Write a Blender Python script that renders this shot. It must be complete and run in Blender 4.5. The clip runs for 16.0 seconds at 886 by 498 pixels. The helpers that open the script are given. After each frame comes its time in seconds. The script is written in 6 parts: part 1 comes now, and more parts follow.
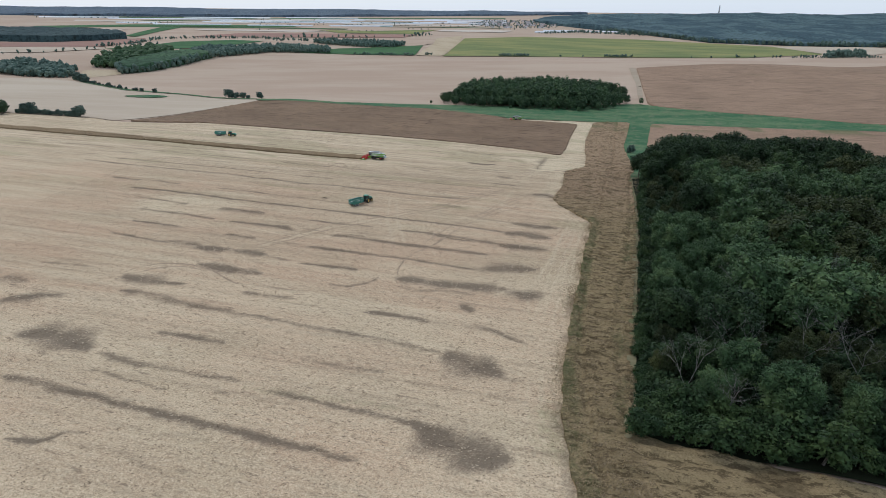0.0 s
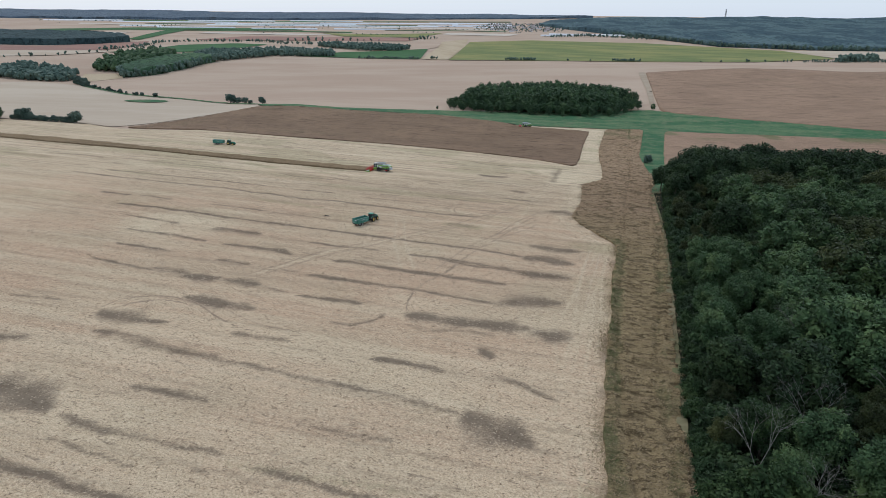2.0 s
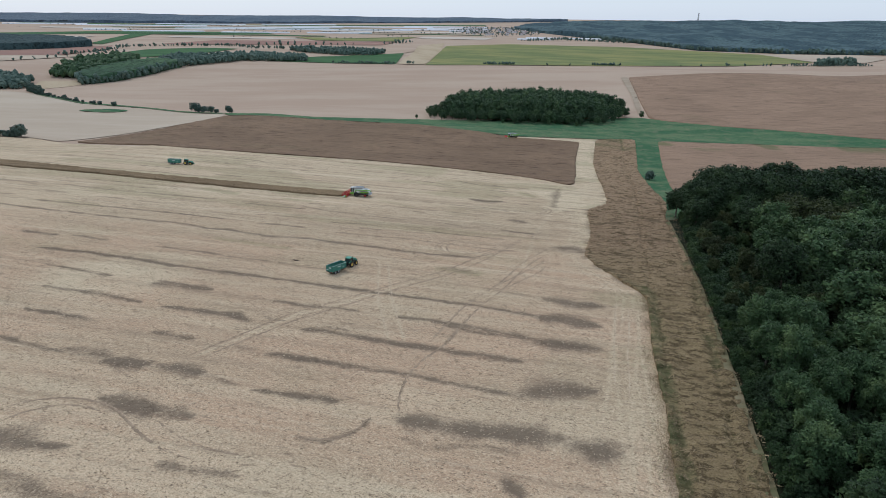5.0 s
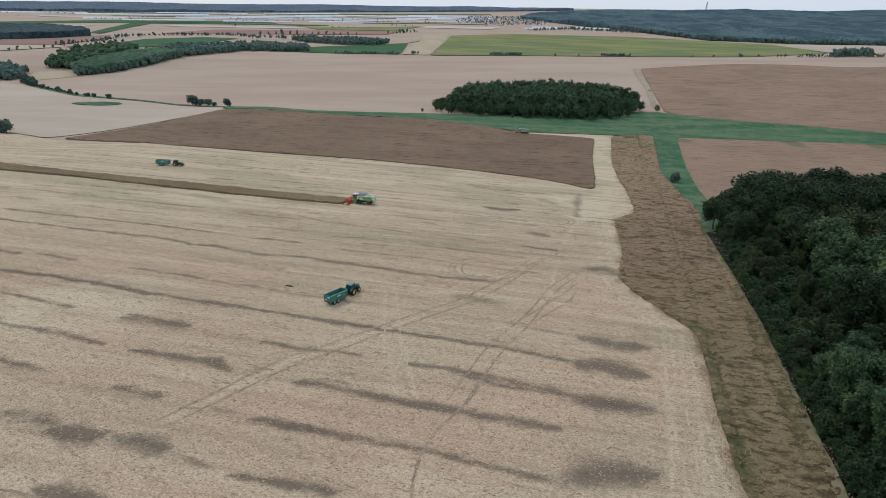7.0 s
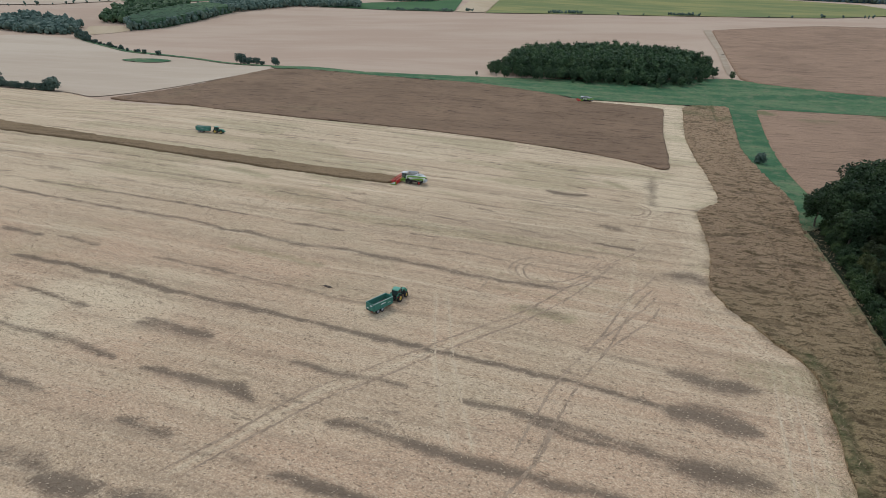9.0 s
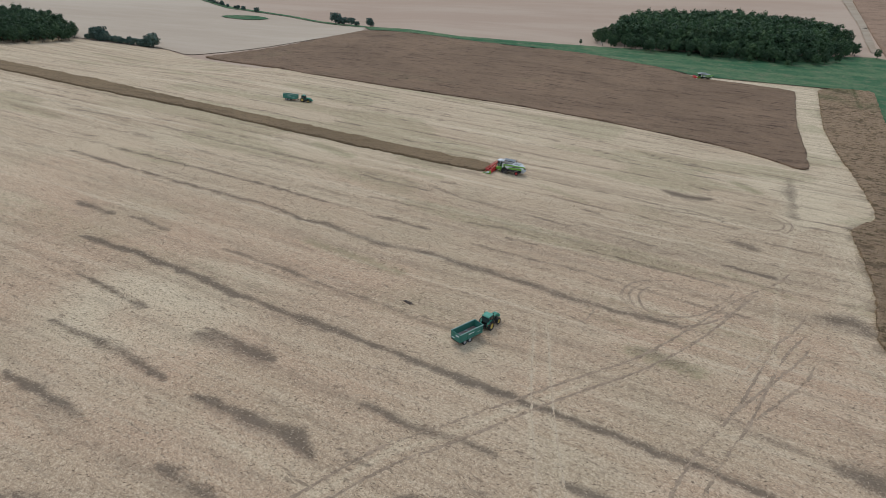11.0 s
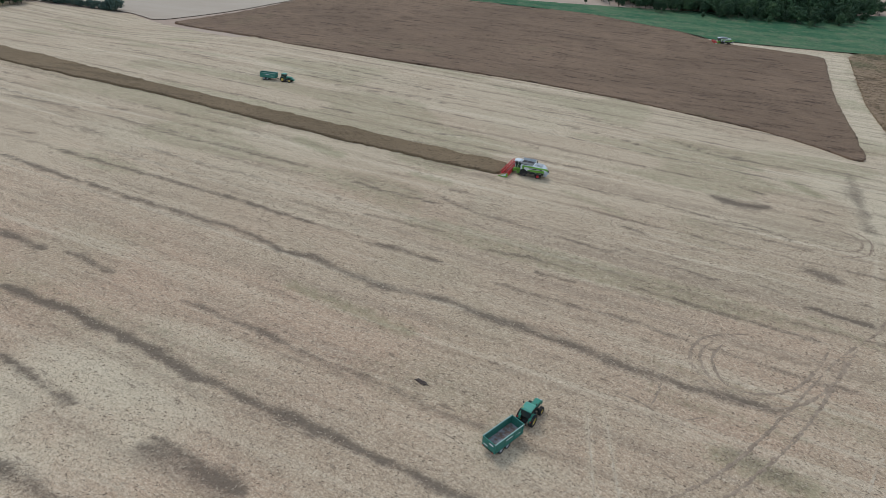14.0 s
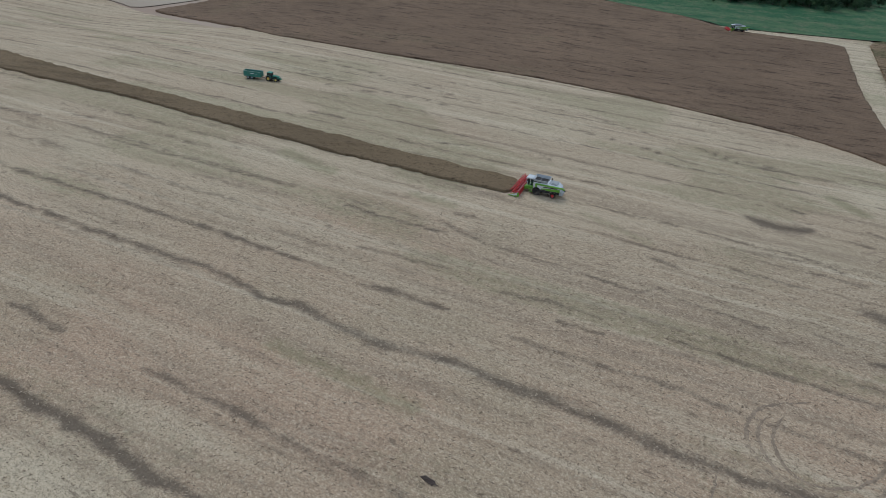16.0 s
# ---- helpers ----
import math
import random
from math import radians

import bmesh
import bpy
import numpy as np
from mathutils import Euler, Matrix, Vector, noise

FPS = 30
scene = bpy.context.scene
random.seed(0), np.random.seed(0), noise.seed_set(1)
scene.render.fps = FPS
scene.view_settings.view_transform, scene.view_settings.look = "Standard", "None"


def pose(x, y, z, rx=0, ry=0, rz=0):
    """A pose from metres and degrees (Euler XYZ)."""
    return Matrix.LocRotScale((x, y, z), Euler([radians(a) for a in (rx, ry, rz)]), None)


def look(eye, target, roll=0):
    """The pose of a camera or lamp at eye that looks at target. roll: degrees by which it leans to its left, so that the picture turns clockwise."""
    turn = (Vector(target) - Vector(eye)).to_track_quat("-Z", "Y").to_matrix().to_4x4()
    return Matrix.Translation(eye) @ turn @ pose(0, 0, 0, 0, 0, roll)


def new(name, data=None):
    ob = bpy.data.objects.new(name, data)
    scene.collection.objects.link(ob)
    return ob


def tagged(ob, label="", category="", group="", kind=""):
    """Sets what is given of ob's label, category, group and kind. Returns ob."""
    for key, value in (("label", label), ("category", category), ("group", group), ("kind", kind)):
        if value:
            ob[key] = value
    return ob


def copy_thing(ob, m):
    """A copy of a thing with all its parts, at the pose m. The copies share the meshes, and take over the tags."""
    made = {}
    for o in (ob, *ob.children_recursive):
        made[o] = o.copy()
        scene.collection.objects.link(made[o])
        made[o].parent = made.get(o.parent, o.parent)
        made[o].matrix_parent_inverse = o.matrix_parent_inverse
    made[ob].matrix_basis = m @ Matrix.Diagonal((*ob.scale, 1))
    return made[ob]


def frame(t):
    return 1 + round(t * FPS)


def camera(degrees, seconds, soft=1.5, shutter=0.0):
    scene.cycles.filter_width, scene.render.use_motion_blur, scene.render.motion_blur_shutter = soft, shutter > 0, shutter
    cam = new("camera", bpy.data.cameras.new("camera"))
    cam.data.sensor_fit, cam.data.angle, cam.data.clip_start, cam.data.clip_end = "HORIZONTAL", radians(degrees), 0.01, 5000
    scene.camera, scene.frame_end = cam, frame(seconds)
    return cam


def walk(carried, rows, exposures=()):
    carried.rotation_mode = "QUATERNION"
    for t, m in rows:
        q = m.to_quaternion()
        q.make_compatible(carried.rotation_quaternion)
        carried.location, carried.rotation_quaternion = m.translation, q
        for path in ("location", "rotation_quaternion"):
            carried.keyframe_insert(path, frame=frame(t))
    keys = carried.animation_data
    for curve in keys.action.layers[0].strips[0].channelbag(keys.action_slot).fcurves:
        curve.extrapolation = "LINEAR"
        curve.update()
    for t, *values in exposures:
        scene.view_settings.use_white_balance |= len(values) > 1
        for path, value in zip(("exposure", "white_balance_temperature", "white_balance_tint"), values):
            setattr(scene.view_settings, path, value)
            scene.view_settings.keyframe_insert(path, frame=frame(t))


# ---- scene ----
cam = camera(71.6, 16.0, soft=0.8)
METRES, EYE, TILT, LEAN, TURN = 212.8, 70.0, -3.6, 1.75, 0.0
ROWS = [
    (0.0, 0.0, 0.0, 0.0, 0.75, -17.84, -2.33),
    (0.5, -0.0039, 0.0199, 0.0016, 1.03, -17.78, -2.36),
    (1.0, -0.0072, 0.0437, 0.0033, 0.96, -17.71, -2.34),
    (1.5, -0.0115, 0.0708, 0.0049, 0.92, -17.65, -2.36),
    (2.0, -0.0158, 0.1005, 0.0063, 1.13, -17.59, -2.41),
    (2.5, -0.0201, 0.1323, 0.0079, 1.34, -17.55, -2.44),
    (3.0, -0.0251, 0.1654, 0.0099, 1.53, -17.5, -2.45),
    (3.5, -0.0296, 0.1996, 0.0119, 0.51, -17.41, -2.37),
    (4.0, -0.0353, 0.2341, 0.0142, -0.63, -17.33, -2.31),
    (4.5, -0.0401, 0.2689, 0.0163, -1.01, -17.27, -2.32),
    (5.0, -0.0443, 0.3039, 0.0183, -1.16, -17.22, -2.31),
    (7.5, -0.0636, 0.4738, 0.0266, -0.51, -18.9, -2.39),
    (8.0, -0.0687, 0.5066, 0.0282, 0.62, -19.94, -2.54),
    (8.5, -0.0727, 0.539, 0.0298, 3.03, -20.98, -2.75),
    (9.0, -0.078, 0.5708, 0.0316, 3.84, -21.95, -2.82),
    (9.5, -0.0862, 0.6026, 0.033, 6.77, -23.03, -3.13),
    (10.0, -0.0933, 0.634, 0.0347, 12.05, -24.19, -3.56),
    (12.5, -0.1477, 0.7812, 0.0404, 12.32, -27.73, -3.57),
    (13.0, -0.1585, 0.8093, 0.0416, 11.66, -28.38, -3.52),
    (13.5, -0.1682, 0.8373, 0.0431, 11.36, -29.01, -3.48),
    (14.0, -0.1772, 0.8656, 0.0446, 11.23, -29.63, -3.47),
    (14.5, -0.1859, 0.8932, 0.0461, 11.18, -30.1, -3.45),
    (15.0, -0.1941, 0.9203, 0.0476, 11.13, -30.51, -3.45),
    (15.5, -0.2014, 0.9466, 0.0493, 11.08, -30.96, -3.41),
    (16.0, -0.2088, 0.9719, 0.0508, 10.75, -31.37, -3.38),
]
EXPOSURES = [(0.0, -0.14, 6530, 10), (5.0, -0.22, 6420, 10), (8.0, -0.22, 6660, 11), (9.0, -0.17, 6720, 11), (10.2, -0.23, 6640, 11), (12.5, -0.3, 6340, 10), (14.5, -0.29, 6150, 9), (15.6, -0.34, 6120, 9), (16.0, -0.63, 6080, 8)]
walk(cam, [(t, pose(0, 0, EYE, TILT, LEAN, TURN) @ pose(METRES * x, METRES * y, METRES * z, 90 + pitch, roll, yaw)) for t, x, y, z, yaw, pitch, roll in ROWS], EXPOSURES)

# ---------------------------------------------------------------- light
SUN_AZ, SUN_EL = 322.0, 50.0   # compass-like: degrees clockwise from +y, and height
world = bpy.data.worlds.new("sky")
scene.world = world
world.use_nodes = True
wn = world.node_tree.nodes
sky = wn.new("ShaderNodeTexSky")
sky.sky_type = "NISHITA"
sky.sun_disc = False
sky.sun_elevation = radians(SUN_EL)
sky.sun_rotation = radians(SUN_AZ)
sky.air_density, sky.dust_density, sky.ozone_density = 1.0, 0.6, 1.0
wn["Background"].inputs["Strength"].default_value = 0.10
veil = wn.new("ShaderNodeMix")   # a thin, even cloud cover over the clear sky
veil.data_type = "RGBA"
veil.inputs["Factor"].default_value = 0.68
veil.inputs[7].default_value = (8.5, 10.1, 12.5, 1.0)
world.node_tree.links.new(sky.outputs[0], veil.inputs[6])
world.node_tree.links.new(veil.outputs[2], wn["Background"].inputs["Color"])
sun = new("sun", bpy.data.lights.new("sun", "SUN"))
sun.data.energy, sun.data.angle, sun.data.color = 1.1, radians(18), (1.0, 0.94, 0.86)
away = Vector((math.sin(radians(SUN_AZ)) * math.cos(radians(SUN_EL)), math.cos(radians(SUN_AZ)) * math.cos(radians(SUN_EL)), math.sin(radians(SUN_EL))))
sun.matrix_world = look(away * 500, (0, 0, 0))


# ---------------------------------------------------------------- terrain and noise
def sstep(a, b, v):
    u = np.clip((v - a) / (b - a), 0.0, 1.0)
    return u * u * (3 - 2 * u)


def ground(x, y):
    """Height of the land: a field that falls to a shallow valley, a rise behind it, then the far plain."""
    x, y = np.asarray(x, float), np.asarray(y, float)
    r = np.hypot(x + 15, y - 100)
    near = 2.54 - 0.0275 * x - 0.0491 * y - 8.5 * sstep(0, 250, y - 330 + 0.3 * x)
    near = near - 9.0 * sstep(180, 330, -x) * sstep(400, 540, y)
    far = -52 + 0.037 * (y - 760) + 0.0256 * x
    z = np.maximum(near, far) + 6.0 * np.log1p(np.exp(-np.abs(near - far) / 9.0))
    rise = np.where(r < 2250, -34 + 0.0286 * (r - 1450), -11.1 + 0.0193 * (r - 2250))
    rise = rise + 4 * sstep(-300, -2000, x) * sstep(3000, 3900, r) + 9 * sstep(3600, 4800, r)
    k = sstep(1180, 1480, r)
    return z * (1 - k) + rise * k


def gz(x, y):
    return float(ground(x, y))


def vnoise(x, y, size, seed=0):
    """Smooth value noise, 0 to 1, with cells of that size."""
    x, y = np.asarray(x, float) / size + seed * 17.3, np.asarray(y, float) / size + seed * 5.7
    i, j = np.floor(x), np.floor(y)
    u, v = x - i, y - j
    u, v = u * u * (3 - 2 * u), v * v * (3 - 2 * v)

    def lattice(a, b):
        s = np.sin(a * 127.1 + b * 311.7 + seed * 74.7) * 43758.5453
        return s - np.floor(s)

    return (lattice(i, j) * (1 - u) + lattice(i + 1, j) * u) * (1 - v) + (lattice(i, j + 1) * (1 - u) + lattice(i + 1, j + 1) * u) * v


def near_line(px, py, line):
    """Distance from points to a polyline, the nearest place on it and how far along it that is."""
    best = np.full(px.shape, 1e9)
    bx, by, along, run = px.copy(), py.copy(), np.zeros(px.shape), 0.0
    for (ax, ay), (cx, cy) in zip(line[:-1], line[1:]):
        length = max(1e-6, math.hypot(cx - ax, cy - ay))
        u = np.clip(((px - ax) * (cx - ax) + (py - ay) * (cy - ay)) / length ** 2, 0, 1)
        qx, qy = ax + u * (cx - ax), ay + u * (cy - ay)
        d = np.hypot(px - qx, py - qy)
        m = d < best
        best = np.where(m, d, best)
        bx, by, along = np.where(m, qx, bx), np.where(m, qy, by), np.where(m, run + u * length, along)
        run += length
    return best, bx, by, along, run


def inside(px, py, poly):
    res = np.zeros(px.shape, bool)
    for (ax, ay), (cx, cy) in zip(poly, poly[1:] + poly[:1]):
        if ay != cy:
            res ^= ((ay > py) != (cy > py)) & (px < (cx - ax) * (py - ay) / (cy - ay) + ax)
    return res


def scatter(poly, spacing, rng, jitter=0.42):
    """Loose even spots inside a polygon."""
    xs, ys = [p[0] for p in poly], [p[1] for p in poly]
    out, row, y = [], 0, min(ys)
    while y < max(ys):
        x = min(xs) + (row % 2) * spacing / 2
        while x < max(xs):
            out.append((x + rng.uniform(-jitter, jitter) * spacing, y + rng.uniform(-jitter, jitter) * spacing))
            x += spacing
        y += spacing * 0.87
        row += 1
    a = np.array(out)
    keep = inside(a[:, 0], a[:, 1], poly)
    return [tuple(p) for p in a[keep]]


# ---------------------------------------------------------------- materials
def material(name, rough=0.85, spec=0.2, metal=0.0):
    m = bpy.data.materials.new(name)
    m.use_nodes = True
    b = m.node_tree.nodes["Principled BSDF"]
    b.inputs["Roughness"].default_value = rough
    b.inputs["Specular IOR Level"].default_value = spec
    b.inputs["Metallic"].default_value = metal
    return m


class Nodes:
    """Short hands for node trees."""

    def __init__(self, m):
        self.t = m.node_tree
        self.b = self.t.nodes["Principled BSDF"]

    def add(self, kind, **inputs):
        n = self.t.nodes.new(kind)
        for key, value in inputs.items():
            self.put(n.inputs[key.replace("_", " ")], value)
        return n

    def put(self, socket, value):
        if isinstance(value, bpy.types.NodeSocket):
            self.t.links.new(value, socket)
        else:
            socket.default_value = value

    def coords(self, scale=(1, 1, 1), turn=0.0):
        tc = self.add("ShaderNodeTexCoord")
        mp = self.add("ShaderNodeMapping")
        self.put(mp.inputs["Vector"], tc.outputs["Object"])
        mp.inputs["Rotation"].default_value = (0, 0, turn)
        stretch = self.add("ShaderNodeMapping")
        self.put(stretch.inputs["Vector"], mp.outputs[0])
        stretch.inputs["Scale"].default_value = scale
        return stretch.outputs[0]

    def noise(self, vector, scale, detail=4.0, rough=0.6):
        n = self.add("ShaderNodeTexNoise", Scale=scale, Detail=detail, Roughness=rough)
        self.put(n.inputs["Vector"], vector)
        return n.outputs[0]

    def math(self, op, a, b=0.0, clamp=False):
        n = self.t.nodes.new("ShaderNodeMath")
        n.operation, n.use_clamp = op, clamp
        self.put(n.inputs[0], a)
        self.put(n.inputs[1], b)
        return n.outputs[0]

    def span(self, value, a, b, lo=0.0, hi=1.0):
        n = self.t.nodes.new("ShaderNodeMapRange")
        n.interpolation_type = "SMOOTHSTEP"
        for i, v in enumerate((value, a, b, lo, hi)):
            self.put(n.inputs[i], v)
        return n.outputs[0]

    def mix(self, factor, a, b, blend="MIX"):
        n = self.t.nodes.new("ShaderNodeMix")
        n.data_type, n.blend_type = "RGBA", blend
        self.put(n.inputs["Factor"], factor)
        for s, v in ((n.inputs[6], a), (n.inputs[7], b)):
            self.put(s, (*v, 1.0) if isinstance(v, tuple) and len(v) == 3 else v)
        return n.outputs[2]

    def bump(self, height, strength=0.4, distance=0.1):
        n = self.add("ShaderNodeBump", Strength=strength, Distance=distance, Height=height)
        self.put(self.b.inputs["Normal"], n.outputs[0])

    def color(self, value):
        self.put(self.b.inputs["Base Color"], value if isinstance(value, bpy.types.NodeSocket) else (*value, 1.0))

    def channels(self, name):
        a = self.t.nodes.new("ShaderNodeAttribute")
        a.attribute_name = name
        s = self.add("ShaderNodeSeparateColor")
        self.put(s.inputs[0], a.outputs["Color"])
        return s.outputs[0], s.outputs[1], s.outputs[2], a.outputs["Alpha"]


ROW = math.atan2(-0.24, 1.0)   # the way the swaths run


def mat_stubble():
    """Cut straw: pale and pinkish swaths, seams of leftovers between the passes, fine mottled grain."""
    m = material("stubble", 0.95, 0.1)
    n = Nodes(m)
    dark, pale, weed, track = n.channels("field")
    here = n.coords()
    grain = n.noise(n.coords((0.85, 1.0, 1), -ROW + 0.2), 2.7, 4, 0.95)
    speck = n.noise(n.coords((0.75, 1.0, 1), -ROW + 0.1), 1.25, 5, 0.9)
    clod = n.noise(here, 0.6, 4, 0.7)
    broad = n.noise(here, 0.03, 3, 0.5)
    line = n.noise(n.coords((0.045, 1.0, 1), -ROW), 0.8, 6, 0.72)
    wisp = n.noise(n.coords((0.10, 1.0, 1), -ROW - 0.05), 2.6, 4, 0.7)
    comb = n.noise(n.coords((1.9, 0.4, 1), -ROW + 0.35), 1.5, 4, 0.7)
    hue = n.noise(n.coords((0.45, 1.0, 1), -ROW), 0.04, 4, 0.55)
    c = n.mix(n.span(hue, 0.40, 0.60), (0.535, 0.36, 0.232), (0.51, 0.368, 0.238))
    row_at = n.add("ShaderNodeSeparateXYZ")
    n.put(row_at.inputs[0], n.coords((1, 1, 1), -ROW))
    upper = n.math("ADD", row_at.outputs[1], n.math("MULTIPLY", n.math("SUBTRACT", hue, 0.5), 130.0))
    c = n.mix(n.math("MULTIPLY", n.span(upper, 235, 335), 0.8), c, (0.50, 0.372, 0.242))
    c = n.mix(n.math("MULTIPLY", n.span(broad, 0.52, 0.66), 0.35), c, (0.43, 0.345, 0.215))
    soft = n.math("ADD", pale, n.math("MULTIPLY", n.math("SUBTRACT", clod, 0.5), 0.7))
    c = n.mix(n.math("MULTIPLY", n.span(soft, 0.05, 1.0), 0.8), c, (0.70, 0.575, 0.385))
    c = n.mix(n.math("MULTIPLY", n.span(line, 0.53, 0.66), 0.24), c, (0.25, 0.185, 0.13))
    c = n.mix(n.math("MULTIPLY", n.span(line, 0.46, 0.34), 0.22), c, (0.70, 0.585, 0.42))
    c = n.mix(n.math("MULTIPLY", n.span(wisp, 0.55, 0.66), 0.24), c, (0.22, 0.17, 0.125))
    # passes of the header differ in tone, more so up the slope
    far_up = n.span(row_at.outputs[1], 190, 320, 0.35, 1.0)
    swath = n.noise(n.coords((0.022, 1.0, 1), -ROW), 0.20, 5, 0.7)
    c = n.mix(n.math("MULTIPLY", n.span(swath, 0.52, 0.66), n.math("MULTIPLY", far_up, 0.62)), c, (0.335, 0.245, 0.165))
    c = n.mix(n.math("MULTIPLY", n.span(swath, 0.48, 0.36), n.math("MULTIPLY", far_up, 0.65)), c, (0.70, 0.575, 0.40))
    c = n.mix(n.math("MULTIPLY", n.span(speck, 0.54, 0.64), 0.62), c, (0.24, 0.18, 0.125))
    c = n.mix(n.math("MULTIPLY", n.span(speck, 0.46, 0.36), 0.42), c, (0.72, 0.59, 0.41))
    c = n.mix(n.math("MULTIPLY", n.span(grain, 0.53, 0.61), 0.72), c, (0.22, 0.155, 0.10))
    c = n.mix(n.math("MULTIPLY", n.span(grain, 0.47, 0.39), 0.7), c, (0.80, 0.66, 0.46))
    c = n.mix(n.math("MULTIPLY", n.span(clod, 0.56, 0.74), 0.32), c, (0.28, 0.21, 0.15))
    ragged = n.math("ADD", weed, n.math("MULTIPLY", n.math("SUBTRACT", clod, 0.5), 1.1))
    c = n.mix(n.math("MULTIPLY", n.span(ragged, 0.25, 0.9), 0.45), c, (0.22, 0.215, 0.10))
    tr = n.math("ADD", track, n.math("MULTIPLY", n.math("SUBTRACT", speck, 0.5), 0.7))
    c = n.mix(n.math("MULTIPLY", n.span(tr, 0.25, 0.95), 0.5), c, (0.22, 0.165, 0.12))
    # seams where two passes of the header meet, combed out sideways
    xyz = n.add("ShaderNodeSeparateXYZ")
    n.put(xyz.inputs[0], n.coords((1, 1, 1), -ROW))
    wander = n.noise(n.coords((0.25, 0.25, 1), -ROW), 0.09, 4, 0.6)
    shake = n.noise(n.coords((0.7, 0.5, 1), -ROW), 0.42, 4, 0.7)
    v = n.math("ADD", xyz.outputs[1], n.math("MULTIPLY", n.math("SUBTRACT", wander, 0.5), 3.5))
    v = n.math("ADD", v, n.math("MULTIPLY", n.math("SUBTRACT", shake, 0.5), 3.2))
    lane = n.math("DIVIDE", n.math("SUBTRACT", v, 162.0), 7.3)
    off = n.math("MULTIPLY", n.math("PINGPONG", lane, 0.5), 7.3)
    off = n.math("ADD", off, n.math("MULTIPLY", n.math("SUBTRACT", comb, 0.5), 4.0))
    off = n.math("ADD", off, n.math("MULTIPLY", n.math("SUBTRACT", grain, 0.5), 1.6))
    main = n.math("PINGPONG", lane, 1.0)   # every second seam is the stronger
    hold = n.noise(n.coords((0.16, 1.0, 1), -ROW), 0.14, 3, 0.6)
    torn = n.noise(n.coords((0.3, 0.7, 1), -ROW), 0.55, 5, 0.75)
    keep = n.math("SUBTRACT", hold, n.math("MULTIPLY", n.span(main, 0.3, 0.7), 0.10))
    wide = n.span(torn, 0.40, 0.62, 0.25, 1.7)
    seam = n.math("MULTIPLY", n.span(n.math("DIVIDE", off, wide), 1.1, 0.0), n.span(keep, 0.36, 0.56))
    seam = n.math("MULTIPLY", seam, n.span(torn, 0.36, 0.56, 0.25, 1.0))
    c = n.mix(n.math("MULTIPLY", seam, n.span(xyz.outputs[1], 250, 330, 0.28, 0.8)), c, (0.19, 0.142, 0.098))
    # stray dashes of thrown straw and bare soil
    dash = n.noise(n.coords((0.34, 1.3, 1), -ROW + 0.12), 0.62, 5, 0.72)
    c = n.mix(n.math("MULTIPLY", n.span(dash, 0.60, 0.66), 0.62), c, (0.20, 0.145, 0.10))
    dk = n.math("ADD", dark, n.math("MULTIPLY", n.math("SUBTRACT", comb, 0.5), 0.9))
    dk = n.math("ADD", dk, n.math("MULTIPLY", n.math("SUBTRACT", speck, 0.5), 0.6))
    broken = n.noise(n.coords((0.8, 1.0, 1), -ROW), 1.7, 5, 0.85)
    dk = n.math("ADD", dk, n.math("MULTIPLY", n.math("SUBTRACT", broken, 0.5), 1.3))
    dk = n.math("MULTIPLY", n.span(dk, 0.02, 1.0), n.span(dark, 0.03, 0.35))
    c = n.mix(n.math("MULTIPLY", dk, 0.84), c, (0.155, 0.118, 0.085))
    n.color(c)
    n.bump(n.math("ADD", grain, n.math("MULTIPLY", line, 0.8)), 0.7, 0.15)
    return m


def mat_crop(name, light, deep, turn, weedy=(0.12, 0.14, 0.06), size=1.0, long=0.14, cut=0.555, deep_bump=0.35):
    """Standing ripe crop: a bristly top; leaning furrows and their shade are drawn in the colour."""
    m = material(name, 0.95, 0.1)
    n = Nodes(m)
    low, weed, rust, _ = n.channels("field")
    fine = n.noise(n.coords(), 2.2 * size, 4, 0.8)
    clump = n.noise(n.coords(), 0.6 * size, 4, 0.7)
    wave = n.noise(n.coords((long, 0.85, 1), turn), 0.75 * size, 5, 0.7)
    wave2 = n.noise(n.coords((0.2, 1.0, 1), turn + 0.35), 0.35 * size, 4, 0.6)
    broad = n.noise(n.coords(), 0.018, 3, 0.5)
    c = n.mix(n.span(broad, 0.3, 0.7), light, tuple(v * 0.8 for v in light))
    c = n.mix(n.math("MULTIPLY", rust, 0.85), c, (0.41, 0.275, 0.177))
    c = n.mix(n.math("MULTIPLY", n.span(wave, 0.46, 0.34), 0.3), c, tuple(v * 1.45 for v in light))
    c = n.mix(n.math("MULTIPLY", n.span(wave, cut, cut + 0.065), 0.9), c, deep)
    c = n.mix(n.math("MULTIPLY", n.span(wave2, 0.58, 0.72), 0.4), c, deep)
    c = n.mix(n.math("MULTIPLY", n.span(fine, 0.52, 0.63), 0.6), c, deep)
    c = n.mix(n.math("MULTIPLY", n.span(fine, 0.46, 0.34), 0.5), c, tuple(v * 1.6 for v in light))
    w = n.math("ADD", weed, n.math("MULTIPLY", n.math("SUBTRACT", clump, 0.5), 1.2))
    c = n.mix(n.math("MULTIPLY", n.span(w, 0.3, 0.9), 0.72), c, weedy)
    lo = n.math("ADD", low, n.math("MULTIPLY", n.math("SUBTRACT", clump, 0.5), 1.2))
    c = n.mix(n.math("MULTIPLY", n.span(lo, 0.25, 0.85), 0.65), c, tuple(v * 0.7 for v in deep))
    n.color(c)
    n.bump(n.math("ADD", fine, n.math("MULTIPLY", wave, 1.5)), 0.9, deep_bump)
    return m


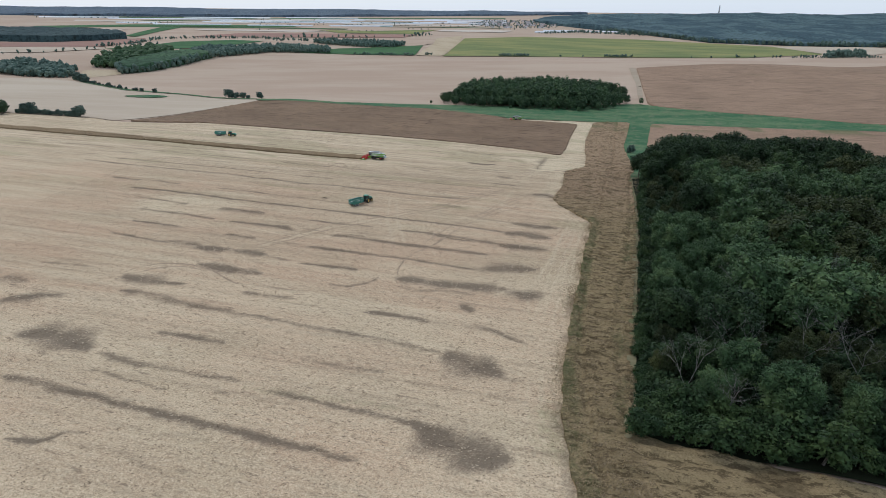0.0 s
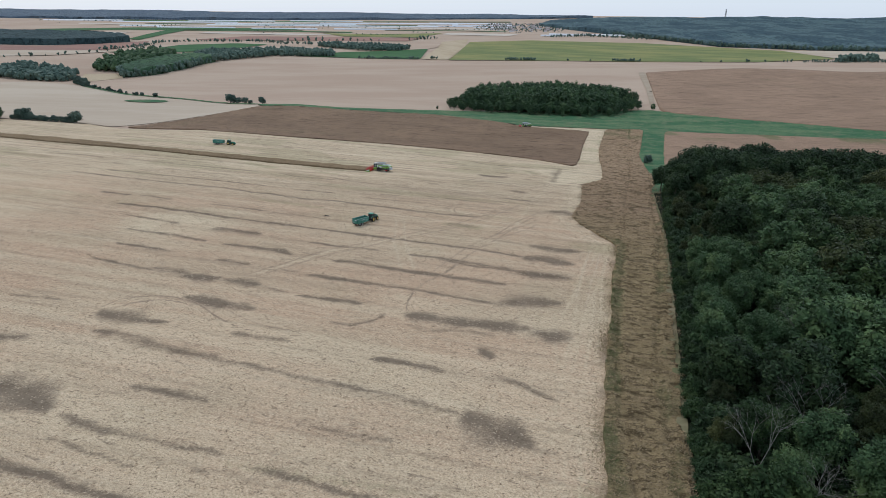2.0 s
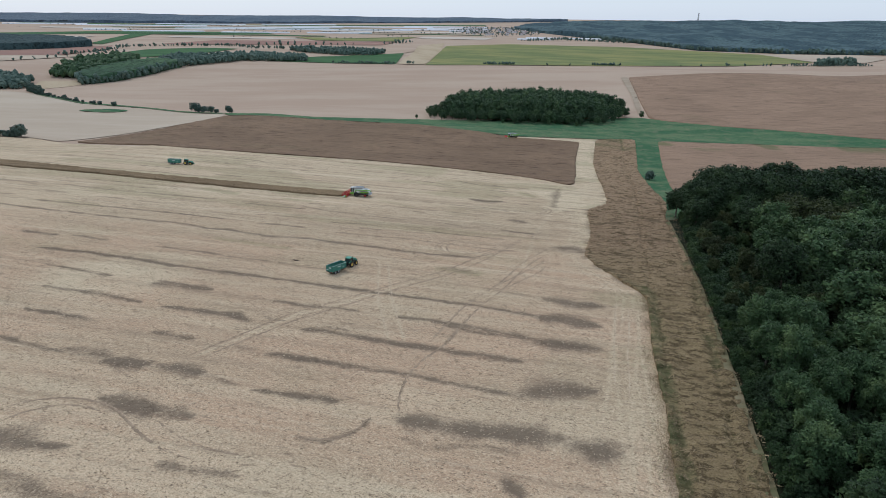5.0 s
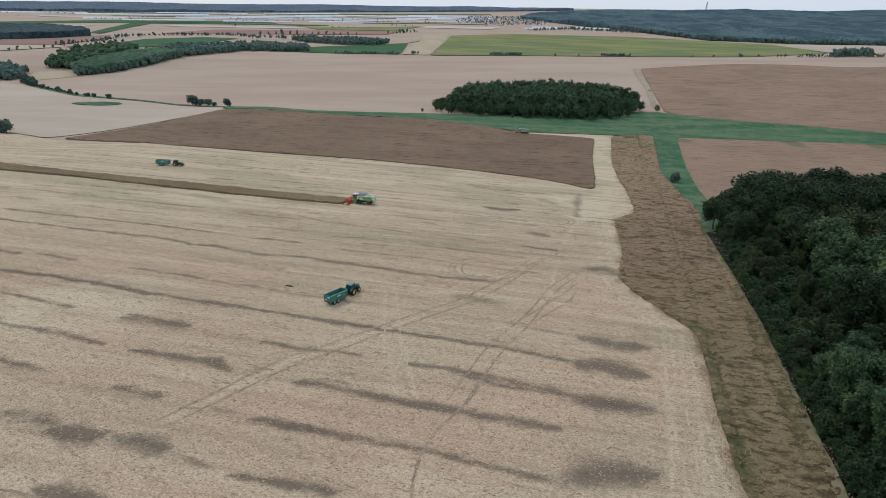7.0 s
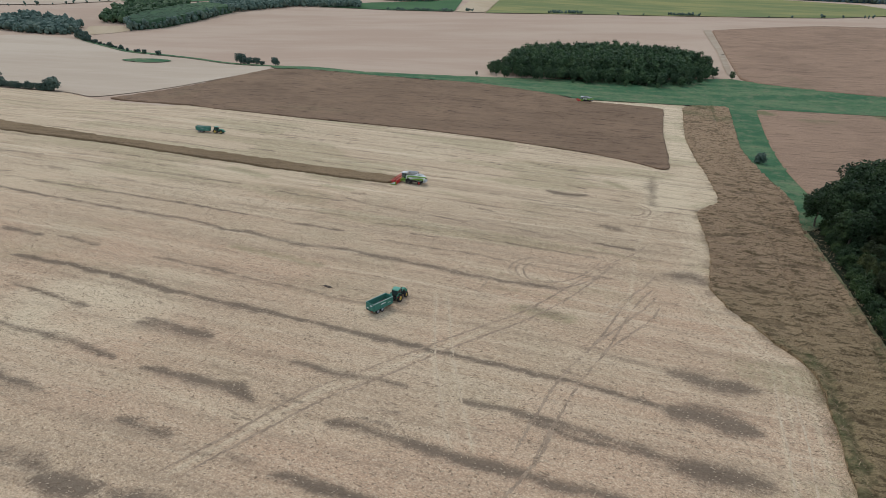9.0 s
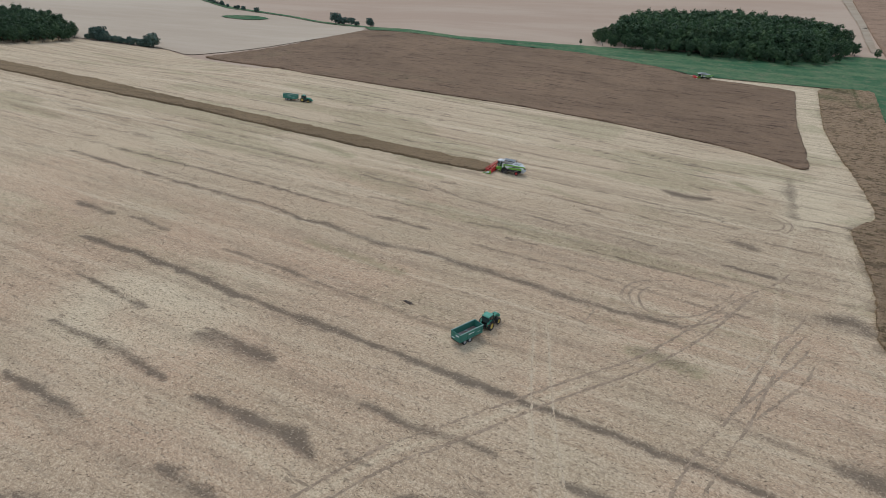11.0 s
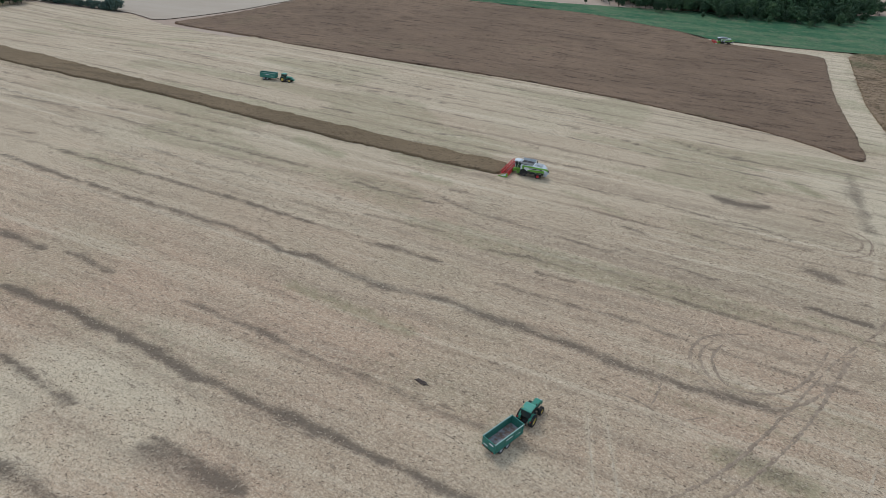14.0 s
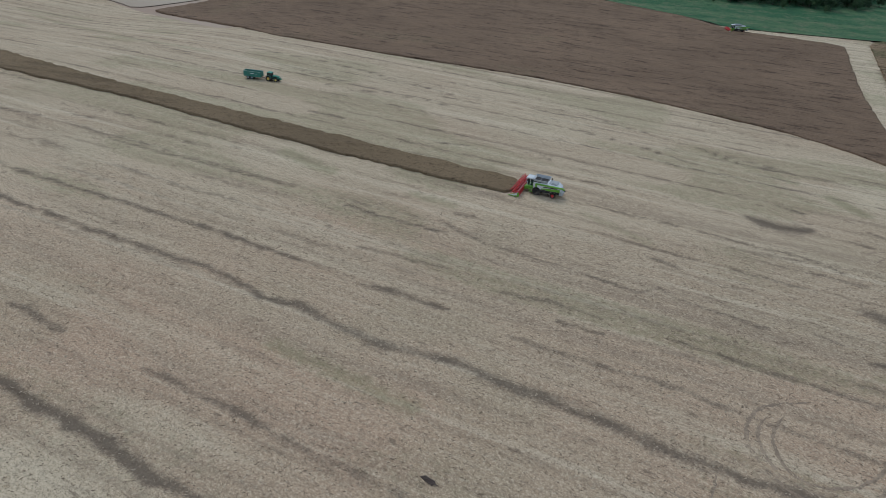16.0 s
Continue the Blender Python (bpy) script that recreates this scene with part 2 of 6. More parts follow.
def mat_land(name, a, b, dark, broad_size=0.012, stripe=0.25, turn=0.0):
    """Farmland seen from afar: broad drifts of tone, drill lines and fine grain."""
    m = material(name, 0.95, 0.1)
    n = Nodes(m)
    broad = n.noise(n.coords((0.35, 1.2, 1), turn), broad_size, 5, 0.6)
    line = n.noise(n.coords((0.03, 0.5, 1), turn), 0.6, 4, 0.65)
    fine = n.noise(n.coords(), 0.8, 6, 0.75)
    c = n.mix(n.span(broad, 0.35, 0.65), a, b)
    c = n.mix(n.math("MULTIPLY", n.span(line, 0.52, 0.75), stripe), c, dark)
    c = n.mix(n.math("MULTIPLY", n.span(fine, 0.5, 0.8), 0.35), c, dark)
    n.color(c)
    n.bump(fine, 0.4, 0.2)
    return m


def mat_meadow():
    """Uneven grass: lush and dry drifts, taller dark tufts."""
    m = material("meadow_grass", 0.95, 0.1)
    n = Nodes(m)
    drift = n.noise(n.coords((0.3, 1.0, 1), 0.1), 0.045, 5, 0.65)
    patch = n.noise(n.coords(), 0.11, 5, 0.7)
    tuft = n.noise(n.coords(), 0.5, 5, 0.75)
    c = n.mix(n.span(drift, 0.38, 0.62), (0.05, 0.135, 0.062), (0.125, 0.195, 0.095))
    c = n.mix(n.math("MULTIPLY", n.span(patch, 0.50, 0.64), 0.6), c, (0.19, 0.195, 0.115))
    c = n.mix(n.math("MULTIPLY", n.span(patch, 0.46, 0.34), 0.6), c, (0.04, 0.11, 0.06))
    c = n.mix(n.math("MULTIPLY", n.span(tuft, 0.52, 0.64), 0.7), c, (0.025, 0.07, 0.036))
    n.color(c)
    n.bump(tuft, 0.9, 0.6)
    return m


def mat_leaf(name, a, b, c3):
    m = material(name, 0.7, 0.15)
    n = Nodes(m)
    geo = n.add("ShaderNodeNewGeometry")
    info = n.add("ShaderNodeObjectInfo")
    fine = n.noise(n.coords(), 3.0, 3, 0.6)
    c = n.mix(geo.outputs["Random Per Island"], a, b)
    c = n.mix(n.math("MULTIPLY", n.span(info.outputs["Random"], 0.1, 0.95), 0.75), c, c3)
    stand = n.add("ShaderNodeTexNoise", Scale=0.13, Detail=3.0, Roughness=0.6)
    n.put(stand.inputs["Vector"], geo.outputs["Position"])
    c = n.mix(n.math("MULTIPLY", n.span(stand.outputs[0], 0.5, 0.66), 0.75), c, tuple(v * k for v, k in zip(b, (1.5, 1.3, 1.25))))
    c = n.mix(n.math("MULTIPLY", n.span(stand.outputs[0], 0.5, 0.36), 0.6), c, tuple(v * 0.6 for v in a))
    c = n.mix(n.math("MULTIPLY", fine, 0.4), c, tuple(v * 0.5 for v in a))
    n.color(c)
    n.b.inputs["Sheen Weight"].default_value = 0.05
    return m


def mat_canopy(name, a, b):
    """A closed forest seen from far off: stands of two tones, crowns as grain."""
    m = material(name, 0.9, 0.1)
    n = Nodes(m)
    stand = n.noise(n.coords((1, 0.4, 1)), 0.008, 5, 0.7)
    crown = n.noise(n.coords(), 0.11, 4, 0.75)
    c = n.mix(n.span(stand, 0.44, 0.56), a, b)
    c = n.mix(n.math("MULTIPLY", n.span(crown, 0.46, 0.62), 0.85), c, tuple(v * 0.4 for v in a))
    n.color(c)
    n.bump(crown, 0.8, 2.0)
    return m


def mat_paint(name, color, rough=0.4, dirt=(0.30, 0.24, 0.17), amount=0.45, metal=0.0):
    """Machine paint with field dust."""
    m = material(name, rough, 0.4, metal)
    n = Nodes(m)
    d = n.noise(n.coords(), 1.6, 6, 0.65)
    s = n.noise(n.coords((1, 1, 4)), 5.0, 4, 0.6)
    c = n.mix(n.math("MULTIPLY", n.span(d, 0.45, 0.8), amount), color, dirt)
    c = n.mix(n.math("MULTIPLY", n.span(s, 0.55, 0.85), amount * 0.6), c, tuple(v * 0.5 for v in color))
    n.color(c)
    n.put(n.b.inputs["Roughness"], n.span(d, 0.3, 0.8, rough, 0.85))
    return m


def mat_glass(name):
    m = material(name, 0.06, 0.6)
    Nodes(m).color((0.03, 0.05, 0.05))
    return m


def mat_bark():
    m = material("bark", 0.95, 0.1)
    n = Nodes(m)
    s = n.noise(n.coords((4, 4, 0.6)), 2.0, 6, 0.7)
    n.color(n.mix(n.span(s, 0.3, 0.7), (0.07, 0.055, 0.04), (0.20, 0.17, 0.14)))
    n.bump(s, 0.7, 0.05)
    return m


def mat_track(name, low, high):
    """Straw pressed flat by tyres."""
    m = material(name, 0.95, 0.1)
    n = Nodes(m)
    grain = n.noise(n.coords(), 4.2, 3, 0.75)
    wear = n.noise(n.coords(), 0.35, 4, 0.7)
    c = n.mix(n.span(wear, 0.35, 0.65), low, high)
    c = n.mix(n.math("MULTIPLY", n.span(grain, 0.5, 0.62), 0.45), c, tuple(v * 0.5 for v in low))
    n.color(c)
    n.bump(grain, 0.6, 0.1)
    return m


STUBBLE = mat_stubble()
TYRE_TRACK = mat_track("pressed_straw", (0.30, 0.222, 0.153), (0.435, 0.325, 0.222))
PALE_TRACK = mat_track("bright_pressed_straw", (0.50, 0.375, 0.255), (0.62, 0.50, 0.35))
CROP = mat_crop("ripe_crop", (0.255, 0.169, 0.107), (0.08, 0.053, 0.036), -ROW, size=0.7, long=0.13)
CROP_STRIP = mat_crop("ripe_crop_strip", (0.285, 0.20, 0.115), (0.115, 0.079, 0.047), -ROW - 0.5, size=2.2, long=0.6)
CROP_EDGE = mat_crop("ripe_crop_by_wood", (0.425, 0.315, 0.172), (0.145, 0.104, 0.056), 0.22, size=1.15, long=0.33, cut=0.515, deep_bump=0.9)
CROP_FAR = mat_crop("ripe_crop_far", (0.335, 0.222, 0.148), (0.17, 0.112, 0.076), 0.03, size=0.5, long=0.13)
LAND = mat_land("stubble_land", (0.485, 0.37, 0.275), (0.435, 0.315, 0.23), (0.30, 0.22, 0.16), 0.012, 0.16)
PALE = mat_land("pale_stubble", (0.52, 0.43, 0.325), (0.46, 0.365, 0.27), (0.36, 0.28, 0.2))
# pale stubble of the plain, lifted further by haze in the colour
FARPALE = mat_land("hazy_pale_stubble", (0.60, 0.53, 0.44), (0.54, 0.46, 0.37), (0.42, 0.35, 0.28))
PINK = mat_land("ploughed_pink_soil", (0.36, 0.21, 0.16), (0.30, 0.18, 0.14), (0.2, 0.12, 0.1))
MEADOW = mat_meadow()
BEET = mat_land("green_crop", (0.05, 0.12, 0.05), (0.07, 0.15, 0.06), (0.03, 0.07, 0.03), 0.02, 0.4)
SUNFLOWER = mat_land("yellow_green_crop", (0.155, 0.19, 0.075), (0.27, 0.26, 0.10), (0.085, 0.115, 0.05), 0.016, 0.5, 0.3)
SAND = mat_land("sandy_stubble", (0.50, 0.40, 0.27), (0.44, 0.34, 0.22), (0.33, 0.25, 0.17), 0.02, 0.4, 1.2)
# near black: the shade below the crowns is in the floor's colour
SHADED_FLOOR = mat_land("forest_floor", (0.016, 0.022, 0.011), (0.022, 0.026, 0.013), (0.008, 0.01, 0.006), 0.1, 0.3)
DIRT = mat_land("dirt_track", (0.42, 0.34, 0.25), (0.36, 0.28, 0.2), (0.24, 0.18, 0.12), 0.05, 0.3)
DRY_GRASS = mat_land("dry_grass", (0.27, 0.225, 0.14), (0.15, 0.15, 0.075), (0.10, 0.10, 0.05), 0.12, 0.4)
LEAF = mat_leaf("leaf_green", (0.024, 0.05, 0.016), (0.05, 0.088, 0.027), (0.024, 0.052, 0.018))
LEAF_OLIVE = mat_leaf("leaf_olive", (0.036, 0.05, 0.016), (0.066, 0.084, 0.028), (0.034, 0.046, 0.018))
LEAF_GREY = mat_leaf("leaf_grey_green", (0.044, 0.088, 0.034), (0.086, 0.146, 0.056), (0.042, 0.086, 0.034))
LEAF_COPSE = mat_leaf("leaf_copse", (0.056, 0.11, 0.045), (0.095, 0.16, 0.068), (0.05, 0.102, 0.045))
LEAF_COPSE_DARK = mat_leaf("leaf_copse_dark", (0.04, 0.082, 0.036), (0.07, 0.12, 0.054), (0.036, 0.076, 0.036))
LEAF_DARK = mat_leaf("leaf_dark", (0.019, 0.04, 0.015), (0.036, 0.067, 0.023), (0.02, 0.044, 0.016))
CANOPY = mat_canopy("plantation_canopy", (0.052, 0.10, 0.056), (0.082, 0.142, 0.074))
# haze blue is in both tones; their contrast replaces relief shading
HAZY_HILLSIDE = mat_canopy("hazy_hillside_canopy", (0.05, 0.09, 0.105), (0.10, 0.155, 0.16))
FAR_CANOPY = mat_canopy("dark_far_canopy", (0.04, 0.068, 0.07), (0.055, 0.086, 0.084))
# horizon forest: distance haze is put into the base colour
HAZY_HORIZON = mat_canopy("haze_blue_canopy", (0.10, 0.138, 0.175), (0.13, 0.168, 0.20))
# distant leaves, lightened and blued by haze in the colour
LEAF_HAZY = mat_leaf("leaf_hazy", (0.07, 0.118, 0.092), (0.105, 0.158, 0.12), (0.075, 0.122, 0.098))
BARK = mat_bark()
DEADWOOD = material("dead_wood", 0.9, 0.1)
_n = Nodes(DEADWOOD)
_n.color(_n.mix(_n.noise(_n.coords((3, 3, 1)), 2.0), (0.13, 0.12, 0.105), (0.30, 0.285, 0.26)))


# ---------------------------------------------------------------- building helpers
def mesh_from(name, verts, faces, mat, smooth=False):
    me = bpy.data.meshes.new(name)
    me.from_pydata([tuple(v) for v in verts], [], [tuple(f) for f in faces])
    me.materials.append(mat)
    if smooth:
        me.polygons.foreach_set("use_smooth", [True] * len(me.polygons))
    me.update()
    return me


def thing(name, label, category, group="", kind="", at=None):
    ob = new(name)
    ob.empty_display_size = 0.5
    if at is not None:
        ob.matrix_world = at
    return tagged(ob, label, category, group, kind)


def part(name, bm, mat, parent, label="", smooth=False):
    """Links a bmesh, or a mesh, as one mesh object under its thing."""
    if isinstance(bm, bmesh.types.BMesh):
        me = bpy.data.meshes.new(name)
        bm.to_mesh(me)
        bm.free()
        me.materials.append(mat)
    else:
        me = bm
    if smooth:
        me.polygons.foreach_set("use_smooth", [True] * len(me.polygons))
    ob = new(name, me)
    ob.parent = parent
    if label:
        ob["label"] = label
    return ob


def field_channels(me, red, green=None, blue=None, alpha=None):
    col = np.zeros((len(me.vertices), 4), np.float32)
    for i, c in enumerate((red, green, blue, alpha)):
        if c is not None:
            col[:, i] = np.clip(c, 0, 1)
    a = me.attributes.new("field", "FLOAT_COLOR", "POINT")
    a.data.foreach_set("color", col.ravel())


def rounded(poly, times=2):
    """The outline with its corners cut off, again and again."""
    for _ in range(times):
        out = []
        for (ax, ay), (bx, by) in zip(poly, poly[1:] + poly[:1]):
            f = min(0.22, 5.0 / max(0.1, math.hypot(bx - ax, by - ay)))
            out += [(ax + (bx - ax) * f, ay + (by - ay) * f), (bx + (ax - bx) * f, by + (ay - by) * f)]
        poly = out
    return poly


def sheet(name, poly, cell, lift, mat, relief=None, paint=None, skirt=0.0, lines=None, warp=0.0, smooth=2):
    """A piece of land in the outline of a polygon, laid on the ground, lift above it; skirt: depth of its edge."""
    poly = rounded(poly, smooth)
    xs, ys = [p[0] for p in poly], [p[1] for p in poly]
    if lines:
        gx, gy = lines
    else:
        gx = np.arange(min(xs) - cell, max(xs) + cell * 2, cell)
        gy = np.arange(min(ys) - cell, max(ys) + cell * 2, cell)
    X, Y = np.meshgrid(gx, gy)
    ins = inside(X, Y, poly)
    cellin = ins[:-1, :-1] | ins[1:, :-1] | ins[:-1, 1:] | ins[1:, 1:]
    used = np.zeros(ins.shape, bool)
    for a, b in ((0, 0), (1, 0), (0, 1), (1, 1)):
        used[a:ins.shape[0] - 1 + a, b:ins.shape[1] - 1 + b] |= cellin
    rim = used & ~ins
    px, py = X[rim], Y[rim]
    _, bx, by, _, _ = near_line(px, py, poly + poly[:1])
    X, Y = X.copy(), Y.copy()
    X[rim], Y[rim] = bx, by
    index = np.full(ins.shape, -1)
    index[used] = np.arange(used.sum())
    vx, vy = X[used], Y[used]
    if warp:
        vx = vx + warp * (2 * vnoise(vx, vy, 2.3, 90) + 1.4 * vnoise(vx, vy, 9.0, 91) - 1.7)
        vy = vy + warp * (2 * vnoise(vx, vy, 2.3, 92) + 1.4 * vnoise(vx, vy, 9.0, 93) - 1.7)
    vz = ground(vx, vy) + lift
    if relief is not None:
        vz = vz + relief(vx, vy)
    q = np.stack([index[:-1, :-1][cellin], index[:-1, 1:][cellin], index[1:, 1:][cellin], index[1:, :-1][cellin]], 1)
    verts, faces = np.stack([vx, vy, vz], 1).tolist(), q.tolist()
    count = len(verts)
    if skirt > 0:
        seen = {}
        for f in faces:
            for a, b in zip(f, f[1:] + f[:1]):
                seen[(a, b)] = 1
        low = {}
        extra = []
        for a, b in list(seen):
            if (b, a) not in seen:
                for v in (a, b):
                    if v not in low:
                        low[v] = len(verts)
                        verts.append([verts[v][0], verts[v][1], verts[v][2] - skirt])
                extra.append([b, a, low[a], low[b]])
        faces += extra
    me = mesh_from(name, verts, faces, mat, True)
    if paint is not None:
        chans = [np.asarray(c, float) for c in paint(vx, vy)]
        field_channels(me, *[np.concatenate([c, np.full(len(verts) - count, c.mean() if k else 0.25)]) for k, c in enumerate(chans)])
    return new(name, me)


# ---------------------------------------------------------------- the land
def build_ground():
    """One sheet to the horizon, all round, in rings that widen with distance."""
    radii = [0.0, 15, 30]
    while radii[-1] < 4900:
        radii.append(radii[-1] + max(10.0, radii[-1] * 0.022))
    radii[-1] = 4930.0
    n = 288
    verts, faces = [], []
    for r in radii:
        a = np.arange(n) * 2 * math.pi / n
        x, y = -15 + r * np.sin(a), 100 + r * np.cos(a)
        verts += np.stack([x, y, ground(x, y) - 0.35], 1).tolist()
    for k in range(len(radii) - 1):
        for i in range(n):
            j = (i + 1) % n
            faces.append((k * n + i, k * n + j, (k + 1) * n + j, (k + 1) * n + i))
    me = mesh_from("ground", verts, faces, LAND, True)
    tagged(new("ground", me), "gently rolling tan farmland of cut grain fields", "ground", kind="structure")


build_ground()

# dark, lodged and weathered streaks in the cut field: polylines, half width, strength
STREAKS_A = [
    (1.0, 0.5, (10.5, 445), (41.1, 430), (53.5, 428)), (1.0, 0.5, (-61, 440), (-32.9, 436), (-6.0, 419), (33.4, 399)), (1.5, 0.6, (52.6, 399), (63, 397)),
    (1.0, 0.8, (-128, 399), (-112, 396)), (1.8, 0.6, (63, 400), (56.5, 379), (49.9, 347)), (1.0, 0.8, (20.8, 371), (27.0, 368)), (0.8, 0.7, (-139, 361), (-134, 361)),
    (1.9, 0.9, (10.3, 361), (16.8, 357), (25.5, 357)), (0.8, 0.6, (-189, 362), (-165, 354), (-109, 342)), (0.8, 0.7, (-193, 350), (-180, 346)),
    (0.8, 0.8, (-94, 337), (-87, 334), (-65, 329)), (0.9, 0.7, (-185, 331), (-120, 316), (-95, 309)),
]
STREAKS_B = [
    (2.8, 0.75, (26.1, 321), (31.6, 317)), (0.8, 0.6, (-56.8, 327), (-39.9, 323), (-22.5, 316), (-16.6, 319), (-11.4, 315), (3.9, 310)), (0.8, 0.6, (-84, 318), (-62, 314)),
    (0.7, 0.6, (11.6, 311), (17.5, 308)), (1.1, 0.75, (-198, 323), (-147, 309), (-112, 301), (-95, 294)), (0.9, 0.6, (-81, 304), (-72, 302)), (1.0, 0.8, (-77, 304), (-59.5, 300)),
    (1.0, 0.9, (20.6, 304), (32.2, 300)), (0.9, 0.6, (-17.6, 302), (18.8, 292)), (1.0, 0.55, (-47.4, 295), (-17.0, 288), (15.6, 278), (21.9, 277)), (1.2, 0.9, (-163, 285), (-147, 280)),
    (2.3, 0.85, (37.7, 283), (44.8, 283), (48.3, 277)),
]
STREAKS_C = [
    (1.4, 0.75, (-95, 294), (-89, 294), (-73, 287), (-54.7, 285), (-47.4, 282), (-31.6, 278), (-19.3, 273), (6.4, 268)), (1.2, 0.7, (-142, 281), (-127, 276)),
    (1.0, 0.8, (-107, 271), (-80, 263)), (1.1, 0.5, (-80, 263), (-51.0, 254)), (2.0, 0.45, (-6.1, 256), (5.9, 253)), (1.0, 0.5, (-51.0, 254), (-43.1, 252)),
    (1.3, 1.0, (-145, 266), (-124, 262), (-94, 252), (-46.0, 238.9)), (0.9, 0.5, (-37.9, 250), (-33.1, 249)), (1.0, 0.55, (-134, 250), (-112, 242)), (1.3, 0.75, (-128, 248), (-108, 241)),
    (1.0, 0.5, (7.7, 238.7), (23.9, 232.3)), (1.2, 0.9, (-93, 238.1), (-75, 231.7)),
]
STREAKS_D = [
    (1.8, 1.0, (-93, 235.9), (-75, 231.8)), (1.2, 0.9, (-46.4, 238.8), (5.8, 224.4), (19.6, 219.0)), (2.2, 1.0, (25.2, 231.3), (40.7, 226.7)), (1.8, 0.85, (25.0, 230.0), (41.7, 226.7)),
    (1.7, 0.9, (-110, 228.3), (-101, 225.8)), (1.3, 0.8, (-123, 231.2), (-100, 225.3), (-91, 220.9)), (1.3, 0.7, (-54.5, 225.2), (-42.6, 221.3), (-35.0, 220.7), (-30.8, 219.1)),
    (2.6, 1.0, (21.4, 218.5), (37.0, 213.2)), (1.7, 0.95, (-83, 218.7), (-63, 214.6), (-57.3, 211.1)), (0.8, 0.8, (-54.3, 213.6), (-48.2, 211.6)), (1.0, 0.9, (-118, 215.3), (-102, 210.4)),
    (1.6, 0.8, (-110, 213.8), (-103, 210.4), (-97, 209.2)), (0.6, 0.8, (-33.5, 211.3), (-28.9, 210.7)),
]
STREAKS_E = [
    (1.2, 0.8, (-19.1, 216.2), (-5.0, 212.9), (19.4, 203.6)), (1.0, 0.75, (-5.2, 211.3), (4.6, 206.7), (15.3, 204.8)), (0.7, 0.8, (-37.6, 209.0), (-30.4, 206.1)),
    (1.6, 0.8, (-79, 203.0), (-68, 199.7)), (2.6, 1.0, (17.4, 202.5), (31.6, 199.9)), (1.9, 0.9, (17.3, 203.5), (31.3, 198.3)),
    (1.6, 0.9, (-42.4, 206.7), (-37.0, 206.1), (-17.5, 199.7), (11.8, 192.2)), (1.0, 0.5, (-56.6, 197.2), (-52.2, 194.6)), (1.2, 0.8, (-119, 200.0), (-94, 190.8)),
    (2.0, 0.75, (-95, 193.5), (-84, 189.7)), (1.0, 0.7, (-49.7, 192.8), (-33.9, 189.4)), (1.3, 0.8, (-92, 190.0), (-86, 191.0)), (1.5, 0.9, (-48.4, 193.0), (-24.0, 187.1)),
    (2.4, 1.0, (-82, 187.7), (-73, 186.8)),
]
STREAKS_F = [
    (1.6, 0.9, (-83, 187.8), (-74, 185.7)), (1.8, 0.8, (-70, 185.9), (-60, 183.0)), (1.0, 0.7, (-29.6, 187.3), (-17.7, 185.7), (8.9, 177.1)), (1.2, 0.6, (-64, 184.0), (-50.6, 178.7)),
    (3.0, 1.0, (11.0, 177.5), (17.2, 179.8), (25.8, 179.0)), (1.4, 1.0, (-46.5, 177.1), (-28.6, 172.8)), (1.9, 1.0, (-77, 172.2), (-57.2, 166.5)), (1.0, 0.6, (-123, 169.4), (-106, 166.7)),
    (2.2, 1.1, (-15.2, 167.2), (-0.2, 163.2), (15.3, 161.8)), (0.8, 0.8, (-34.5, 160.5), (-29.0, 159.6), (-24.5, 161.8), (-20.9, 167.2)),
    (1.5, 0.45, (-14.9, 160.5), (-8.4, 158.1), (-2.9, 158.7), (6.5, 157.1)), (3.2, 1.1, (18.8, 159.1), (24.8, 157.3)), (3.2, 1.1, (-92, 159.5), (-81, 156.5)),
]
STREAKS_G = [
    (1.3, 1.0, (-81, 156.5), (-74, 156.4)), (2.0, 0.8, (-125, 155.7), (-118, 153.6)), (1.2, 0.6, (-57.3, 152.2), (-42.1, 149.1)), (1.8, 1.0, (4.0, 148.9), (5.9, 145.6)),
    (3.0, 1.0, (-115, 141.4), (-105, 145.0)), (1.8, 0.6, (-87, 150.6), (-78, 146.1), (-49.8, 137.0)), (1.3, 1.0, (-20.3, 142.5), (-5.3, 138.3)),
    (1.2, 0.7, (-90, 150.3), (-78, 147.8), (-66, 142.0), (-14.6, 127.0), (-2.8, 122.0)), (1.2, 0.6, (6.7, 136.2), (12.5, 133.1), (18.0, 128.0)), (1.3, 0.8, (-68, 127.2), (-51.1, 122.4)),
    (3.3, 1.1, (-97, 123.6), (-91, 124.2), (-81, 118.2)), (3.4, 1.25, (-0.0, 120.7), (9.9, 114.0)), (1.1, 0.5, (-34.6, 117.0), (-13.1, 111.9)),
]
STREAKS_H = [
    (1.0, 0.6, (10.1, 111.8), (15.3, 110.9)), (1.1, 0.7, (-77, 115.8), (-63, 111.0), (-41.6, 106.2)), (0.6, 0.6, (-75, 109.1), (-55.5, 102.3)), (0.6, 0.7, (-46.7, 102.0), (-42.7, 101.0)),
    (1.5, 0.75, (-35.5, 103.3), (-5.4, 93.9)), (1.8, 0.8, (22.6, 102.0), (22.7, 89.2)), (1.4, 0.9, (-89, 104.5), (-15.0, 83.1)), (3.4, 1.25, (-4.8, 93.2), (2.8, 87.0), (8.7, 84.6)),
    (0.8, 0.9, (-75, 85.1), (-70, 84.6), (-67, 87.4), (-64, 87.7)), (1.0, 0.4, (-55.2, 82.7), (-49.4, 79.5), (-41.2, 78.4)),
]
